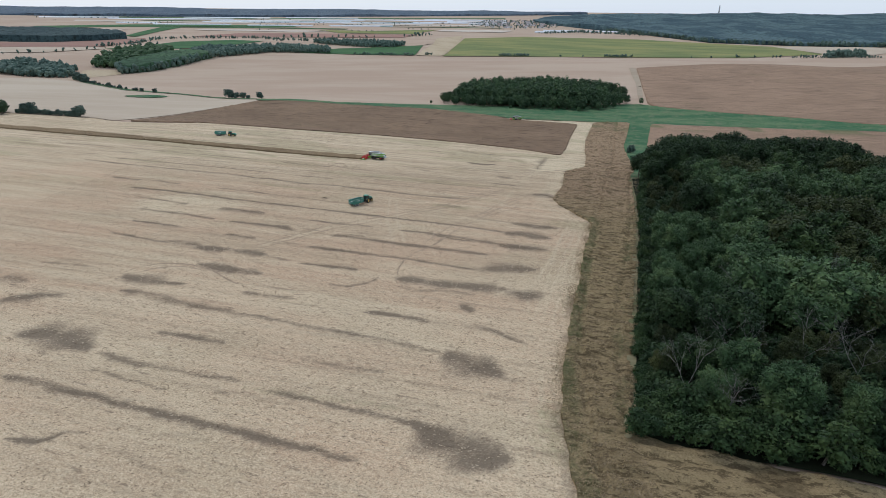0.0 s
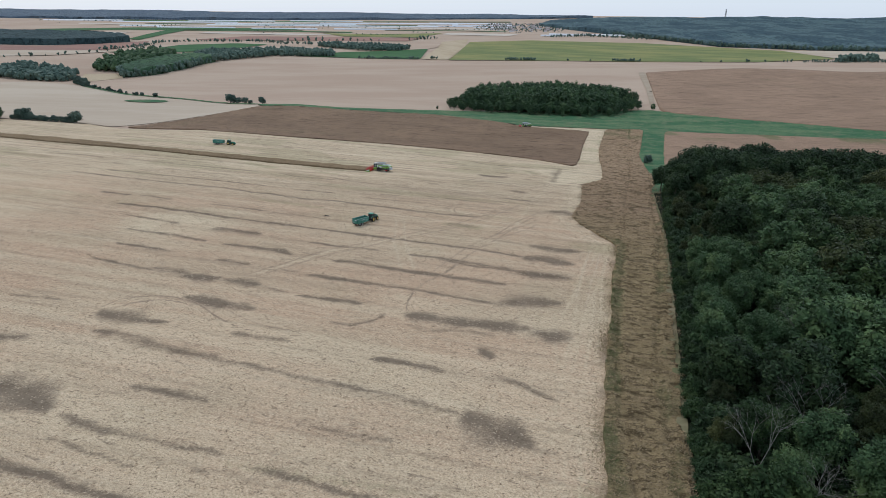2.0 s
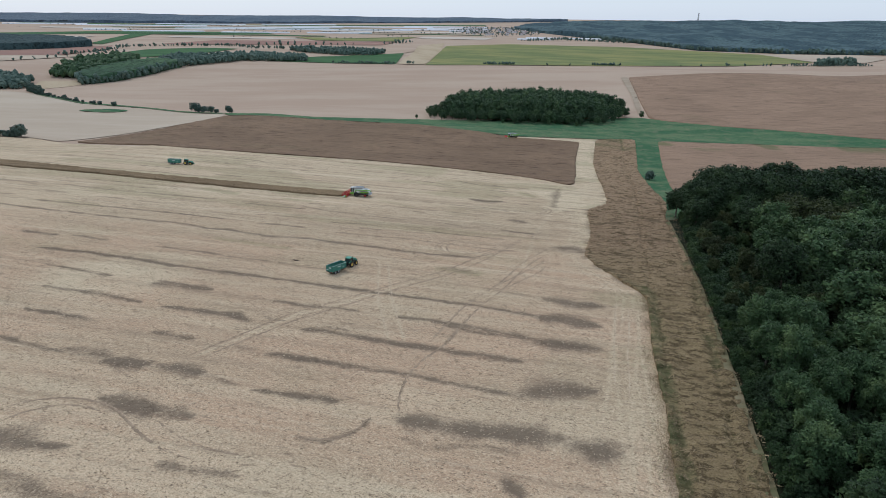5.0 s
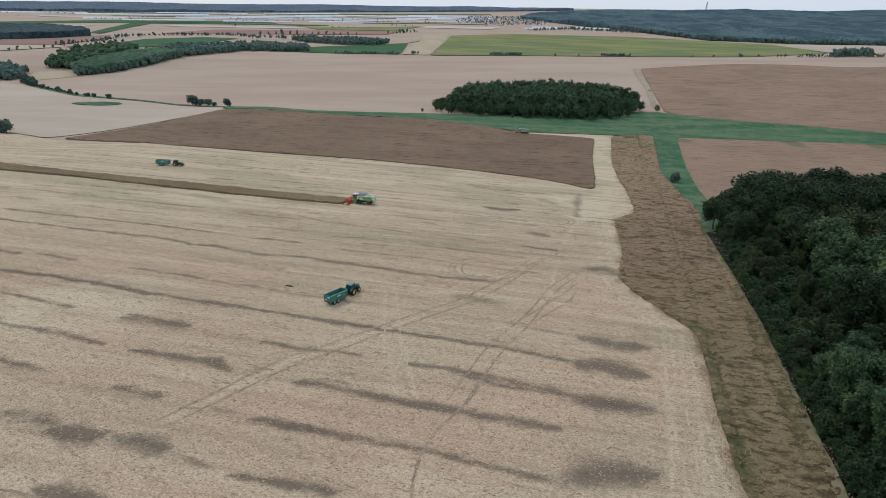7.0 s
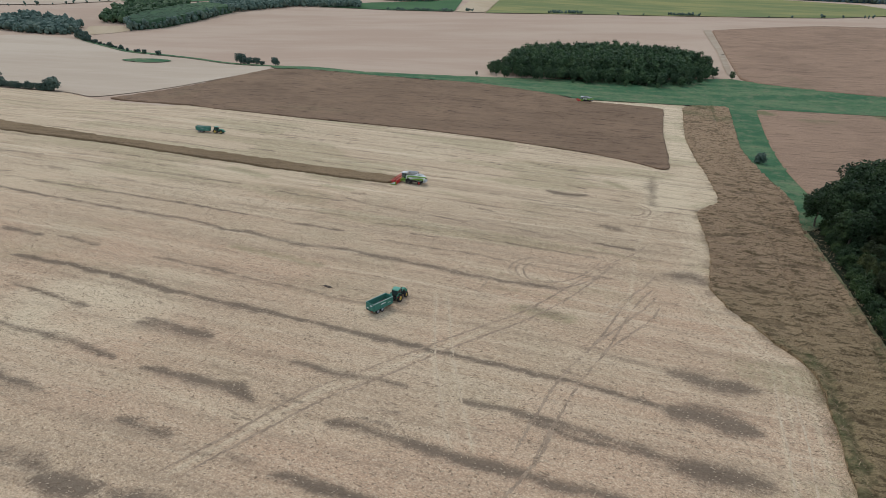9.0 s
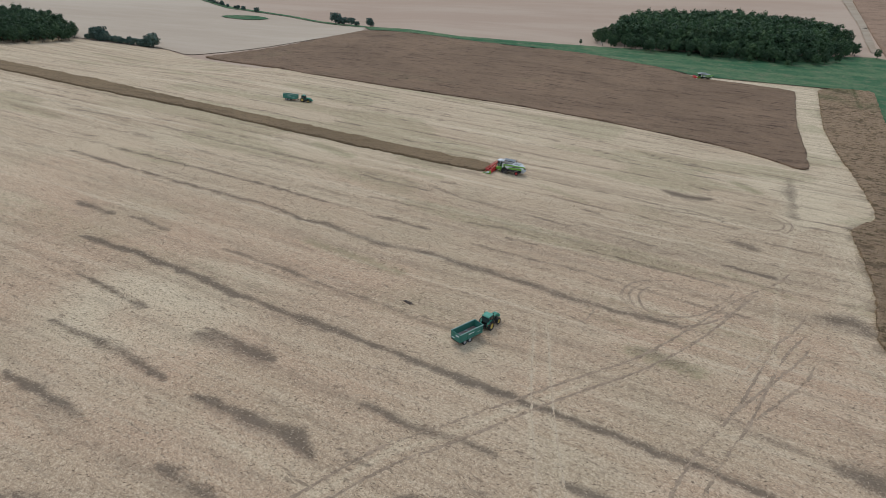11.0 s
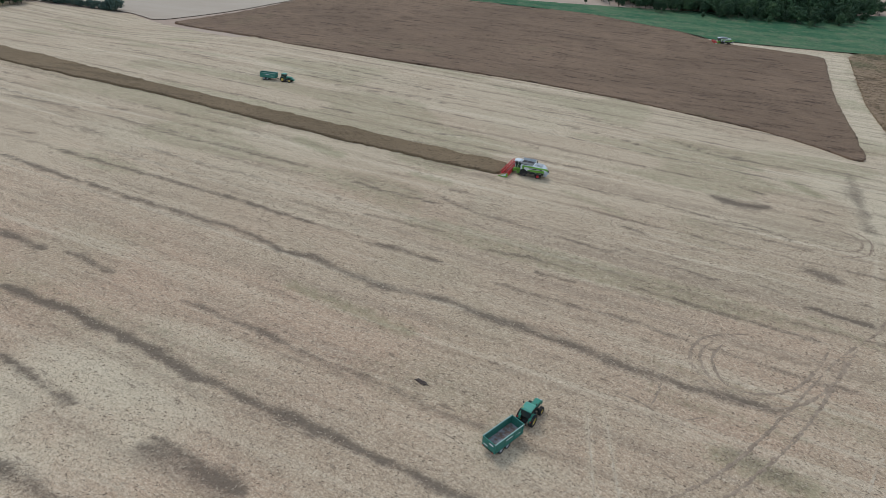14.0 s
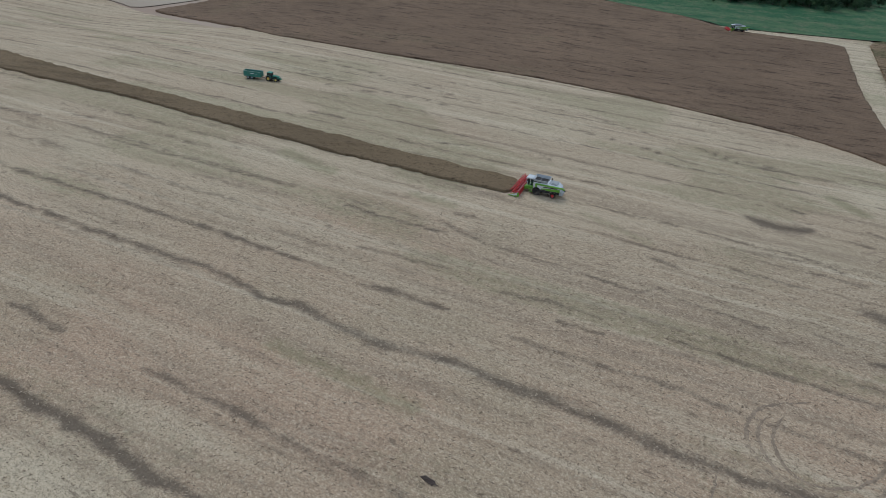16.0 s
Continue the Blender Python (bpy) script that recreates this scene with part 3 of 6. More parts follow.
STREAKS_I = [
    (0.8, 0.65, (-80, 385), (-69, 386)), (0.8, 0.65, (-59, 432), (-42, 431)), (0.8, 0.65, (-31, 413), (-14, 406), (4, 395)), (0.8, 0.65, (7, 411), (18, 401), (36, 398), (47, 397)),
    (0.8, 0.65, (-69, 335), (-57, 328)), (0.8, 0.65, (-18, 332), (-11, 328)), (0.8, 0.65, (0, 343), (5, 341), (21, 340), (27, 337)), (0.8, 0.65, (41, 361), (44, 358)),
    (0.8, 0.65, (-47, 387), (-42, 382)), (0.8, 0.65, (-348, 483), (-320, 479)), (0.8, 0.65, (-265, 443), (-247, 447)), (0.8, 0.65, (-251, 458), (-221, 445)),
    (0.8, 0.65, (-256, 480), (-192, 446)), (0.8, 0.65, (-202, 479), (-143, 466), (-84, 440)), (0.8, 0.65, (-154, 449), (-110, 433), (-81, 424)), (0.8, 0.65, (-133, 432), (-99, 428)),
    (0.8, 0.65, (-90, 382), (-83, 381)), (0.8, 0.65, (-242, 371), (-215, 367), (-203, 362)), (0.8, 0.65, (-212, 341), (-200, 340)), (0.8, 0.65, (-51, 309), (-41, 308), (-30, 305)),
    (0.8, 0.65, (-38, 302), (-30, 300)),
]
STREAKS = STREAKS_A + STREAKS_B + STREAKS_C + STREAKS_D + STREAKS_E + STREAKS_F + STREAKS_G + STREAKS_H + STREAKS_I
# green regrowth between the stubble: half width, strength, from, to
REGROWTH = [
    (3.0, 0.7, (-89, 282), (-61, 273)), (4.0, 0.8, (-121, 363), (-104, 354)), (3.0, 0.7, (-78, 347), (-67, 344)), (3.4, 0.9, (39, 382), (44, 373)), (3.5, 0.8, (-6, 256), (6, 252)),
    (2.5, 0.6, (-33, 349), (-17, 338)), (3.0, 0.8, (5, 412), (31, 391)), (3.0, 0.8, (-345, 525), (-247, 474)), (3.0, 0.7, (-247, 474), (-200, 460)), (2.0, 0.5, (-40, 104), (-10, 99)), (2.2, 0.6, (20, 300), (34, 290)), (3.0, 0.5, (-15, 268), (8, 262)),
]
TRACKS = [
    ((-9.4, 201.4), (-4.2, 214), (-0.1, 223.5), (5.3, 232.6), (12.4, 242.9), (23.9, 266.5), (30.1, 274.1), (36, 284)), ((-6, 200.4), (-1.7, 210.1), (5.4, 225.6), (12.5, 236.9), (18.6, 250), (25.7, 264), (32.1, 272.9)),
    ((-66, 191), (-56.4, 203.7), (-49.4, 214.5), (-40.1, 222.6), (-26.3, 235), (-17.6, 243), (-6, 252.4), (4.8, 265.3), (13.6, 276.7), (22.8, 288.7), (32.5, 297.3), (37.9, 305.8)),
    ((-62, 191), (-51.2, 205.2), (-44.5, 213.5), (-36.5, 220.1), (-24.5, 232), (-13.3, 242), (-4.4, 249.4), (7.9, 263.3), (16.3, 275.5), (26.7, 291.5)),
    ((6.2, 290.5), (0.7, 289), (-4.1, 286.8), (-7.4, 281.6), (-7.5, 276.4), (-5.1, 271.7), (-1.1, 268.7), (3.9, 268.1), (9.6, 270.5), (14.8, 274.8), (19.7, 280.8), (22.7, 286.7), (22.2, 289.5)),
    ((0.2, 286.1), (-3.2, 281.5), (-3.6, 276.3), (-1.6, 272.6), (2.8, 271.7), (8.5, 273.6), (13.1, 278), (17.8, 284.7), (20.8, 289.7)), ((-2.3, 285.8), (-5.6, 281.6), (-5.6, 276.4), (-3.5, 272.1), (0.5, 270), (4.6, 269.9)),
    ((-22.5, 266.6), (-19.7, 265.6), (-16.3, 263.7), (-14.8, 262.3)), ((-16.3, 263.7), (-14.1, 268.8), (-13.3, 272)), ((-11.1, 262), (-6.5, 264.1)),
    ((9.7, 239.3), (18.8, 250.8), (28.1, 262.1), (32.1, 268.6)), ((14.2, 239.8), (21.4, 248.1), (27.5, 255.1), (31, 262)),
    ((33.9, 346.4), (39.6, 351.5), (46.9, 346.9), (48, 340.5), (43.5, 332.6), (36.1, 331.3)), ((36, 344), (40, 347.5), (44.5, 345), (45.5, 340), (42, 335), (36, 334.5)),
    ((-95, 163), (-93.3, 168), (-89.3, 171.2), (-82.2, 172.5), (-74.2, 170.3), (-68.6, 165.6), (-62.9, 159.8), (-56.3, 155.3), (-51, 153.2)), ((-91.2, 162), (-90, 165.7), (-85.9, 168.6), (-80.9, 170.2), (-73.6, 167.4)),
    ((-62.7, 165.4), (-57.7, 161.1), (-50.5, 156.5), (-40.5, 154.3)), ((-34.5, 160.6), (-29, 159.6), (-24.5, 161.8), (-21.4, 167.3)), ((-15.5, 167.8), (-16.1, 174.7), (-15, 182.6), (-11.8, 190.8), (-4.6, 201.6), (-0.4, 212.9)),
]
FAINT_TRACKS = [((86, 384), (101, 450), (136, 622)), ((80, 390), (95, 455), (131, 625)), ((64.1, 401.2), (56.4, 373.2), (51, 351.4), (47.6, 331.6))]
PALE_PAIRS = [((11.3, 247.9), (16, 256), (22.8, 265.9)), ((14.3, 248.7), (19, 257), (24.9, 265.6)), ((-27, 261), (-25, 229), (-20, 202)), ((-24, 261), (-21, 230), (-16, 202)),
              ((47, 232), (43.5, 222.1), (39.9, 209), (37.3, 201.5), (31, 178)), ((49.4, 229), (43.9, 209.3), (39.4, 197.2), (37, 187.2), (33, 174))]
PALE_TRACKS = [
    ((-64, 191), (-54, 204.5), (-47, 214), (-38, 221.5), (-25, 233.5), (-15, 242.5)), ((-27, 261), (-25, 229), (-20, 202)), ((-79, 213), (-54, 204), (-44, 219)),
    ((24, 146), (35, 178), (46, 208), (50, 222)), ((19, 100), (22, 158), (34, 191), (43, 220)), ((12, 85), (16, 120), (24, 150)), ((-24, 261), (-21, 230), (-16, 202)),
    ((22, 258), (33, 300), (52, 350), (70, 380)), ((100, 520), (112, 560), (136, 640)),
]
EDGE_OF_CUT = [(21, 0), (21, 40), (20.5, 76), (21.5, 90), (22.5, 102), (27.5, 126), (33.5, 150), (42, 180), (48, 205), (58, 235), (51, 254), (47, 272), (50, 284), (57, 302), (62, 328), (65, 345), (79, 358), (90, 405), (95, 430), (101, 462), (112, 513), (125, 563), (146, 640)]
CUT_TOP = [(74, 413), (61, 430), (50, 441), (35, 450), (14, 460), (-10, 471), (-35, 479), (-64, 487), (-93, 491), (-123, 495), (-158, 502), (-191, 508), (-243, 538), (-302, 572)]


def paint_stubble(x, y):
    wx = x + 2.0 * (vnoise(x, y, 5.0, 1) - 0.5) + 1.2 * (vnoise(x, y, 1.9, 2) - 0.5)
    wy = y + 0.7 * (vnoise(x, y, 5.0, 3) - 0.5) + 0.9 * (vnoise(x, y, 1.9, 4) - 0.5)
    u, v = x * math.cos(ROW) + y * math.sin(ROW), -x * math.sin(ROW) + y * math.cos(ROW)
    dark, track, pale = np.zeros(x.shape), np.zeros(x.shape), np.zeros(x.shape)
    for wide, strong, *line in STREAKS:
        wide = wide * (1.75 if wide > 1.75 else 1.1)
        strong = strong * (1.15 if wide < 1.8 else 1.0)
        reach = 3.5 * wide
        near = (x > min(p[0] for p in line) - reach) & (x < max(p[0] for p in line) + reach) & (y > min(p[1] for p in line) - reach) & (y < max(p[1] for p in line) + reach)
        d, _, _, along, run = near_line(wx[near], wy[near], line)
        taper = np.clip(0.5 + np.minimum(along, run - along) / (2.0 + 1.2 * wide), 0.5, 1.0) * (0.8 + 0.75 * vnoise(x[near], y[near], 6.0, 9))
        dark[near] = np.maximum(dark[near], strong * (0.5 * np.exp(-(d / (wide * taper)) ** 2) + 0.5 * np.exp(-(d / (0.5 * wide * taper)) ** 2)) * (0.6 + 0.7 * vnoise(x[near], y[near], 4.0, 5)))
    # faint leftover streaks along the swaths everywhere
    faint = vnoise(u, v * 9, 46.0, 6) * 0.6 + vnoise(u, v * 7, 17.0, 7) * 0.4
    dark = np.maximum(dark, 0.3 * sstep(0.62, 0.86, faint) * (0.4 + 0.6 * vnoise(x, y, 60, 8)))
    green = np.zeros(x.shape)
    for wide, strong, a, b in REGROWTH:
        d = near_line(x, y, [a, b])[0]
        green = np.maximum(green, strong * np.exp(-(d / wide) ** 2))
    for line in TRACKS + FAINT_TRACKS:
        near = (np.abs(x - line[0][0]) < 70) & (np.abs(y - line[0][1]) < 70)
        d = near_line(x[near], y[near], list(line))[0]
        track[near] = np.maximum(track[near], 0.4 * np.exp(-(d / 0.9) ** 2))
    for line in PALE_TRACKS:
        d = near_line(x, y, list(line))[0]
        pale = np.maximum(pale, 0.62 * np.exp(-(d / 0.7) ** 2))
    # swaths differ in tone; the headland by the crop and the far end are paler
    swath = 0.6 * vnoise(v * 8.0, u * 0.3, 50.0, 10) + 0.4 * vnoise(x, y, 28.0, 15)
    drift = 0.14 * sstep(205, 105, y) - 0.26 * sstep(98, 80, y + 0.12 * x) - 0.08 * sstep(130, 190, y) * sstep(320, 250, y)
    pale = np.maximum(pale, 0.55 * sstep(0.42, 0.78, swath + drift))
    # each double pass is palest just before its seam
    turn = (v - 162.0 + 1.5 * (vnoise(u, u * 0, 50, 19) - 0.5)) / 14.6
    bend = turn - np.floor(turn)
    pale = np.maximum(pale, sstep(0.3, 0.8, bend) * sstep(1.0, 0.95, bend) * sstep(0.32, 0.72, vnoise(u, np.floor(turn) * 90, 70, 22)) * (0.3 + 0.2 * sstep(230, 160, y)))
    # a broad bleached patch low on the slope
    pale = np.maximum(pale, 0.95 * sstep(26, 8, np.hypot((x + 108) * 0.75, y - 240)) * (0.5 + 0.5 * vnoise(x, y, 9, 24)))
    pale = np.maximum(pale, 0.6 * sstep(172, 140, y - 0.1 * x + 14 * (vnoise(x, y, 20, 27) - 0.5)) * (0.45 + 0.55 * vnoise(u, v * 3, 30, 28)))
    border = near_line(x, y, EDGE_OF_CUT)[0]
    pale = np.maximum(pale, (0.3 + 0.4 * sstep(250, 300, y)) * sstep(16, 4, border) * (0.5 + 0.6 * vnoise(x, y, 14, 11)))
    # parallel wheel marks on the headland
    for d in (2.6, 4.5, 7.2, 9.1):
        pale = np.maximum(pale, np.exp(-((border - d - 1.2 * (vnoise(y, y * 0, 30, 16) - 0.5)) / 0.55) ** 2) * 0.75 * sstep(0.2, 0.6, vnoise(x, y, 25, 17 + d)))
    dark = np.maximum(dark, 0.5 * sstep(3.5, 0.5, border) * sstep(0.3, 0.7, vnoise(x, y, 5, 18)))
    cap = sstep(290, 380, y - 0.3 * x) * (0.35 + 0.6 * vnoise(u, v * 4, 30, 12))
    pale = np.clip(np.maximum(pale, cap * 0.6), 0, 1)
    shape = [(80, 366), (106, 479), (146, 645), (66, 657), (66, 648), (129, 632), (95, 499), (74, 413), (40, 400), (42, 330)]
    blot = inside(x, y, shape) * sstep(0, 14, near_line(x, y, shape)[0] + 9.0 * vnoise(x, y, 12, 23) - 3)
    pale = np.maximum(pale, 0.8 * np.where(y > 440, inside(x, y, shape), blot))
    weed = 0.6 * sstep(0.52, 0.75, vnoise(u, v * 3, 40, 13)) * sstep(180, 320, y + 1.1 * np.clip(x + 40, 0, 90)) + 0.6 * sstep(0.6, 0.85, vnoise(x, y, 22, 14)) * sstep(10, 3, border)
    return dark, pale, np.maximum(weed, green), track


fx = np.concatenate([np.arange(-520, -175, 3.0), np.arange(-175, 66, 0.65), np.arange(66, 170, 2.5)])
fy = np.concatenate([np.arange(-400, 30, 6.0), np.arange(30, 70, 2.0), np.arange(70, 325, 0.65), np.arange(325, 400, 1.0), np.arange(400, 668, 2.5)])
stubble = sheet("stubble_field", [(-519, -395), (24, -395), (24, 31), (25, 100), (38, 152), (47, 182), (62, 236), (55, 254), (52, 272), (62, 302), (69, 348), (84, 364), (109, 450), (126, 520), (152, 645), (150, 662), (-30, 662), (-226, 516), (-318, 574), (-345, 592), (-519, 596)], 2, 0.0, STUBBLE, smooth=0,
                relief=lambda x, y: 0.10 * vnoise(x, y, 2.0, 20) + 0.12 * vnoise(x, y, 9, 21), paint=paint_stubble, lines=(fx, fy))
tagged(stubble, "freshly cut tan stubble field with dark lodged streaks", "field", kind="structure")


def crop_relief(turn, wave, high):
    def relief(x, y):
        u, v = x * math.cos(turn) + y * math.sin(turn), -x * math.sin(turn) + y * math.cos(turn)
        r = vnoise(u * 0.22, v, wave, 30)
        return high * (0.9 * (r - 0.5) + 0.35 * (vnoise(x, y, 1.6, 31) - 0.5))
    return relief


RUTS = [((24, 60), (27, 100), (33, 137), (38, 157), (45, 185), (53, 211), (61, 243.6), (74, 290), (90, 345), (108, 406), (140, 530), (173, 650)),
        ((33, 96), (42, 138), (49, 161), (57, 185), (65, 212), (77, 250), (87, 291), (100, 335), (121, 410))]
WOOD_EDGE = [(34, 93), (37, 101), (46, 132), (55, 160), (81, 251), (105, 334)]


def paint_edge(x, y):
    rut = np.full(x.shape, 99.0)
    for line in RUTS:
        rut = np.minimum(rut, near_line(x + 1.6 * (vnoise(x, y, 7.0, 46) - 0.5), y, list(line))[0])
    u, v = x * math.cos(-0.22) + y * math.sin(-0.22), -x * math.sin(-0.22) + y * math.cos(-0.22)
    # wave hollows are darkened as shade in the colour; ruts get dark marks
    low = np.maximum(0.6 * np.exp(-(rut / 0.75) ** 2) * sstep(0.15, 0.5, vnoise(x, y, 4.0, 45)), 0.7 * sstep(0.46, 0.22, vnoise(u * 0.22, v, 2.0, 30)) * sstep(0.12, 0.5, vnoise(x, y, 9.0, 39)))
    by_wood = near_line(x, y, WOOD_EDGE)[0]
    weed = 0.45 * np.exp(-(rut / 1.6) ** 2) * vnoise(x, y, 9, 33) + 0.7 * sstep(10, 2, by_wood) * vnoise(x, y, 6, 34)
    weed += 0.85 * sstep(6, 1.0, near_line(x, y, EDGE_OF_CUT)[0]) * (0.25 + 0.85 * vnoise(x, y, 4, 35)) * sstep(330, 200, y)
    weed += 0.9 * sstep(560, 650, y + (x - 100) * 0.6) * vnoise(x, y, 20, 36)
    return low, weed, sstep(205, 300, y + 30 * (vnoise(x, y, 18, 47) - 0.5))


def paint_plain(x, y):
    return 0.5 * sstep(0.6, 0.8, vnoise(x * 0.1, y, 3, 37)), 0.4 * sstep(0.7, 0.9, vnoise(x, y, 40, 38))


def edge_relief(x, y):
    rut = np.full(x.shape, 99.0)
    for line in RUTS:
        rut = np.minimum(rut, near_line(x, y, list(line))[0])
    return np.maximum(crop_relief(-0.22, 2.0, 1.3)(x, y) - 0.3 * np.exp(-(rut / 0.8) ** 2) + 0.55 * np.exp(-((rut - 1.5) / 0.7) ** 2) * vnoise(x, y, 3.0, 48), -0.45)


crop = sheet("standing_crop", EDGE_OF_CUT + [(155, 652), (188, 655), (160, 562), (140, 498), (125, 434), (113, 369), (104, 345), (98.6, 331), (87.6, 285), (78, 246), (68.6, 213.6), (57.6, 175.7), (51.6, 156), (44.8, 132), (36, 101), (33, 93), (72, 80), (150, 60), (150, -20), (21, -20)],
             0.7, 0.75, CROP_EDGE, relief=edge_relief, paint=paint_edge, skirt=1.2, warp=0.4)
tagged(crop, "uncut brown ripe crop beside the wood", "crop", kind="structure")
crop = sheet("standing_crop", CUT_TOP[::-1] + [(87, 462), (95, 499), (105, 543), (129, 632), (98, 641), (67, 649), (60, 656), (40, 681), (-24, 723), (-125, 739), (-243, 773)], 2.0, 0.7, CROP,
             relief=crop_relief(ROW, 3.0, 0.7), paint=paint_plain, skirt=1.2, warp=0.5)
tagged(crop, "uncut reddish brown ripe crop with dark furrows", "crop", kind="structure")
crop = sheet("standing_crop_strip", [(-430, 474), (-300, 433), (-223, 409), (-163, 392), (-114, 380), (-70, 368.5), (-51, 364.5), (-52, 354), (-68, 357.5), (-109, 367.5), (-157, 380), (-184, 389), (-242, 401), (-278, 410), (-430, 452)], 0.9, 0.95, CROP_STRIP,
             relief=crop_relief(ROW + 0.4, 1.5, 0.5), paint=paint_plain, skirt=1.3, warp=0.6)
tagged(crop, "last narrow strip of uncut brown crop", "crop", kind="structure")
crop = sheet("standing_crop", [(250, 800), (334, 1164), (898, 1318), (1150, 1100), (800, 520), (600, 606), (442, 668), (371, 713), (322, 736), (258, 778)], 8.0, 0.7, CROP_FAR,
             relief=crop_relief(0.05, 8.0, 0.5), paint=paint_plain, skirt=1.1)
tagged(crop, "uncut brown crop on the far slope", "crop", kind="structure")
crop = sheet("standing_crop", [(208, 648), (309, 640), (430, 627), (640, 542), (560, 360), (287, 354), (160, 349), (119, 346), (126, 384), (138, 430), (167, 523)], 6.0, 0.7, CROP_FAR,
             relief=crop_relief(0.05, 6.0, 0.4), paint=lambda x, y: (0.2 * vnoise(x, y, 30, 40), 0.9 * sstep(0.5, 0.8, vnoise(x, y, 24, 41)) * sstep(560, 640, y)), skirt=1.1)
tagged(crop, "thin brown crop with green patches behind the wood", "crop", kind="structure")

meadow = sheet("meadow_strip", [(-255, 806), (-144, 765), (-25, 768), (60, 775), (150, 790), (240, 802), (258, 782), (322, 739), (371, 716), (442, 671), (600, 609), (800, 523), (790, 500), (640, 542), (430, 629), (309, 642), (210, 650),
                                (168, 524), (139, 430), (128, 386), (121, 348), (101, 329), (98, 331), (104, 346), (113, 369), (125, 434), (140, 498), (160, 562), (188, 657), (155, 653), (66, 657), (40, 683), (-24, 725), (-125, 741), (-240, 777)],
               4.0, 0.25, MEADOW, relief=lambda x, y: 0.35 * vnoise(x, y, 5, 42) + 0.2 * vnoise(x, y, 1.9, 43))
tagged(meadow, "lush green meadow strip along the ditch", "meadow", kind="structure")
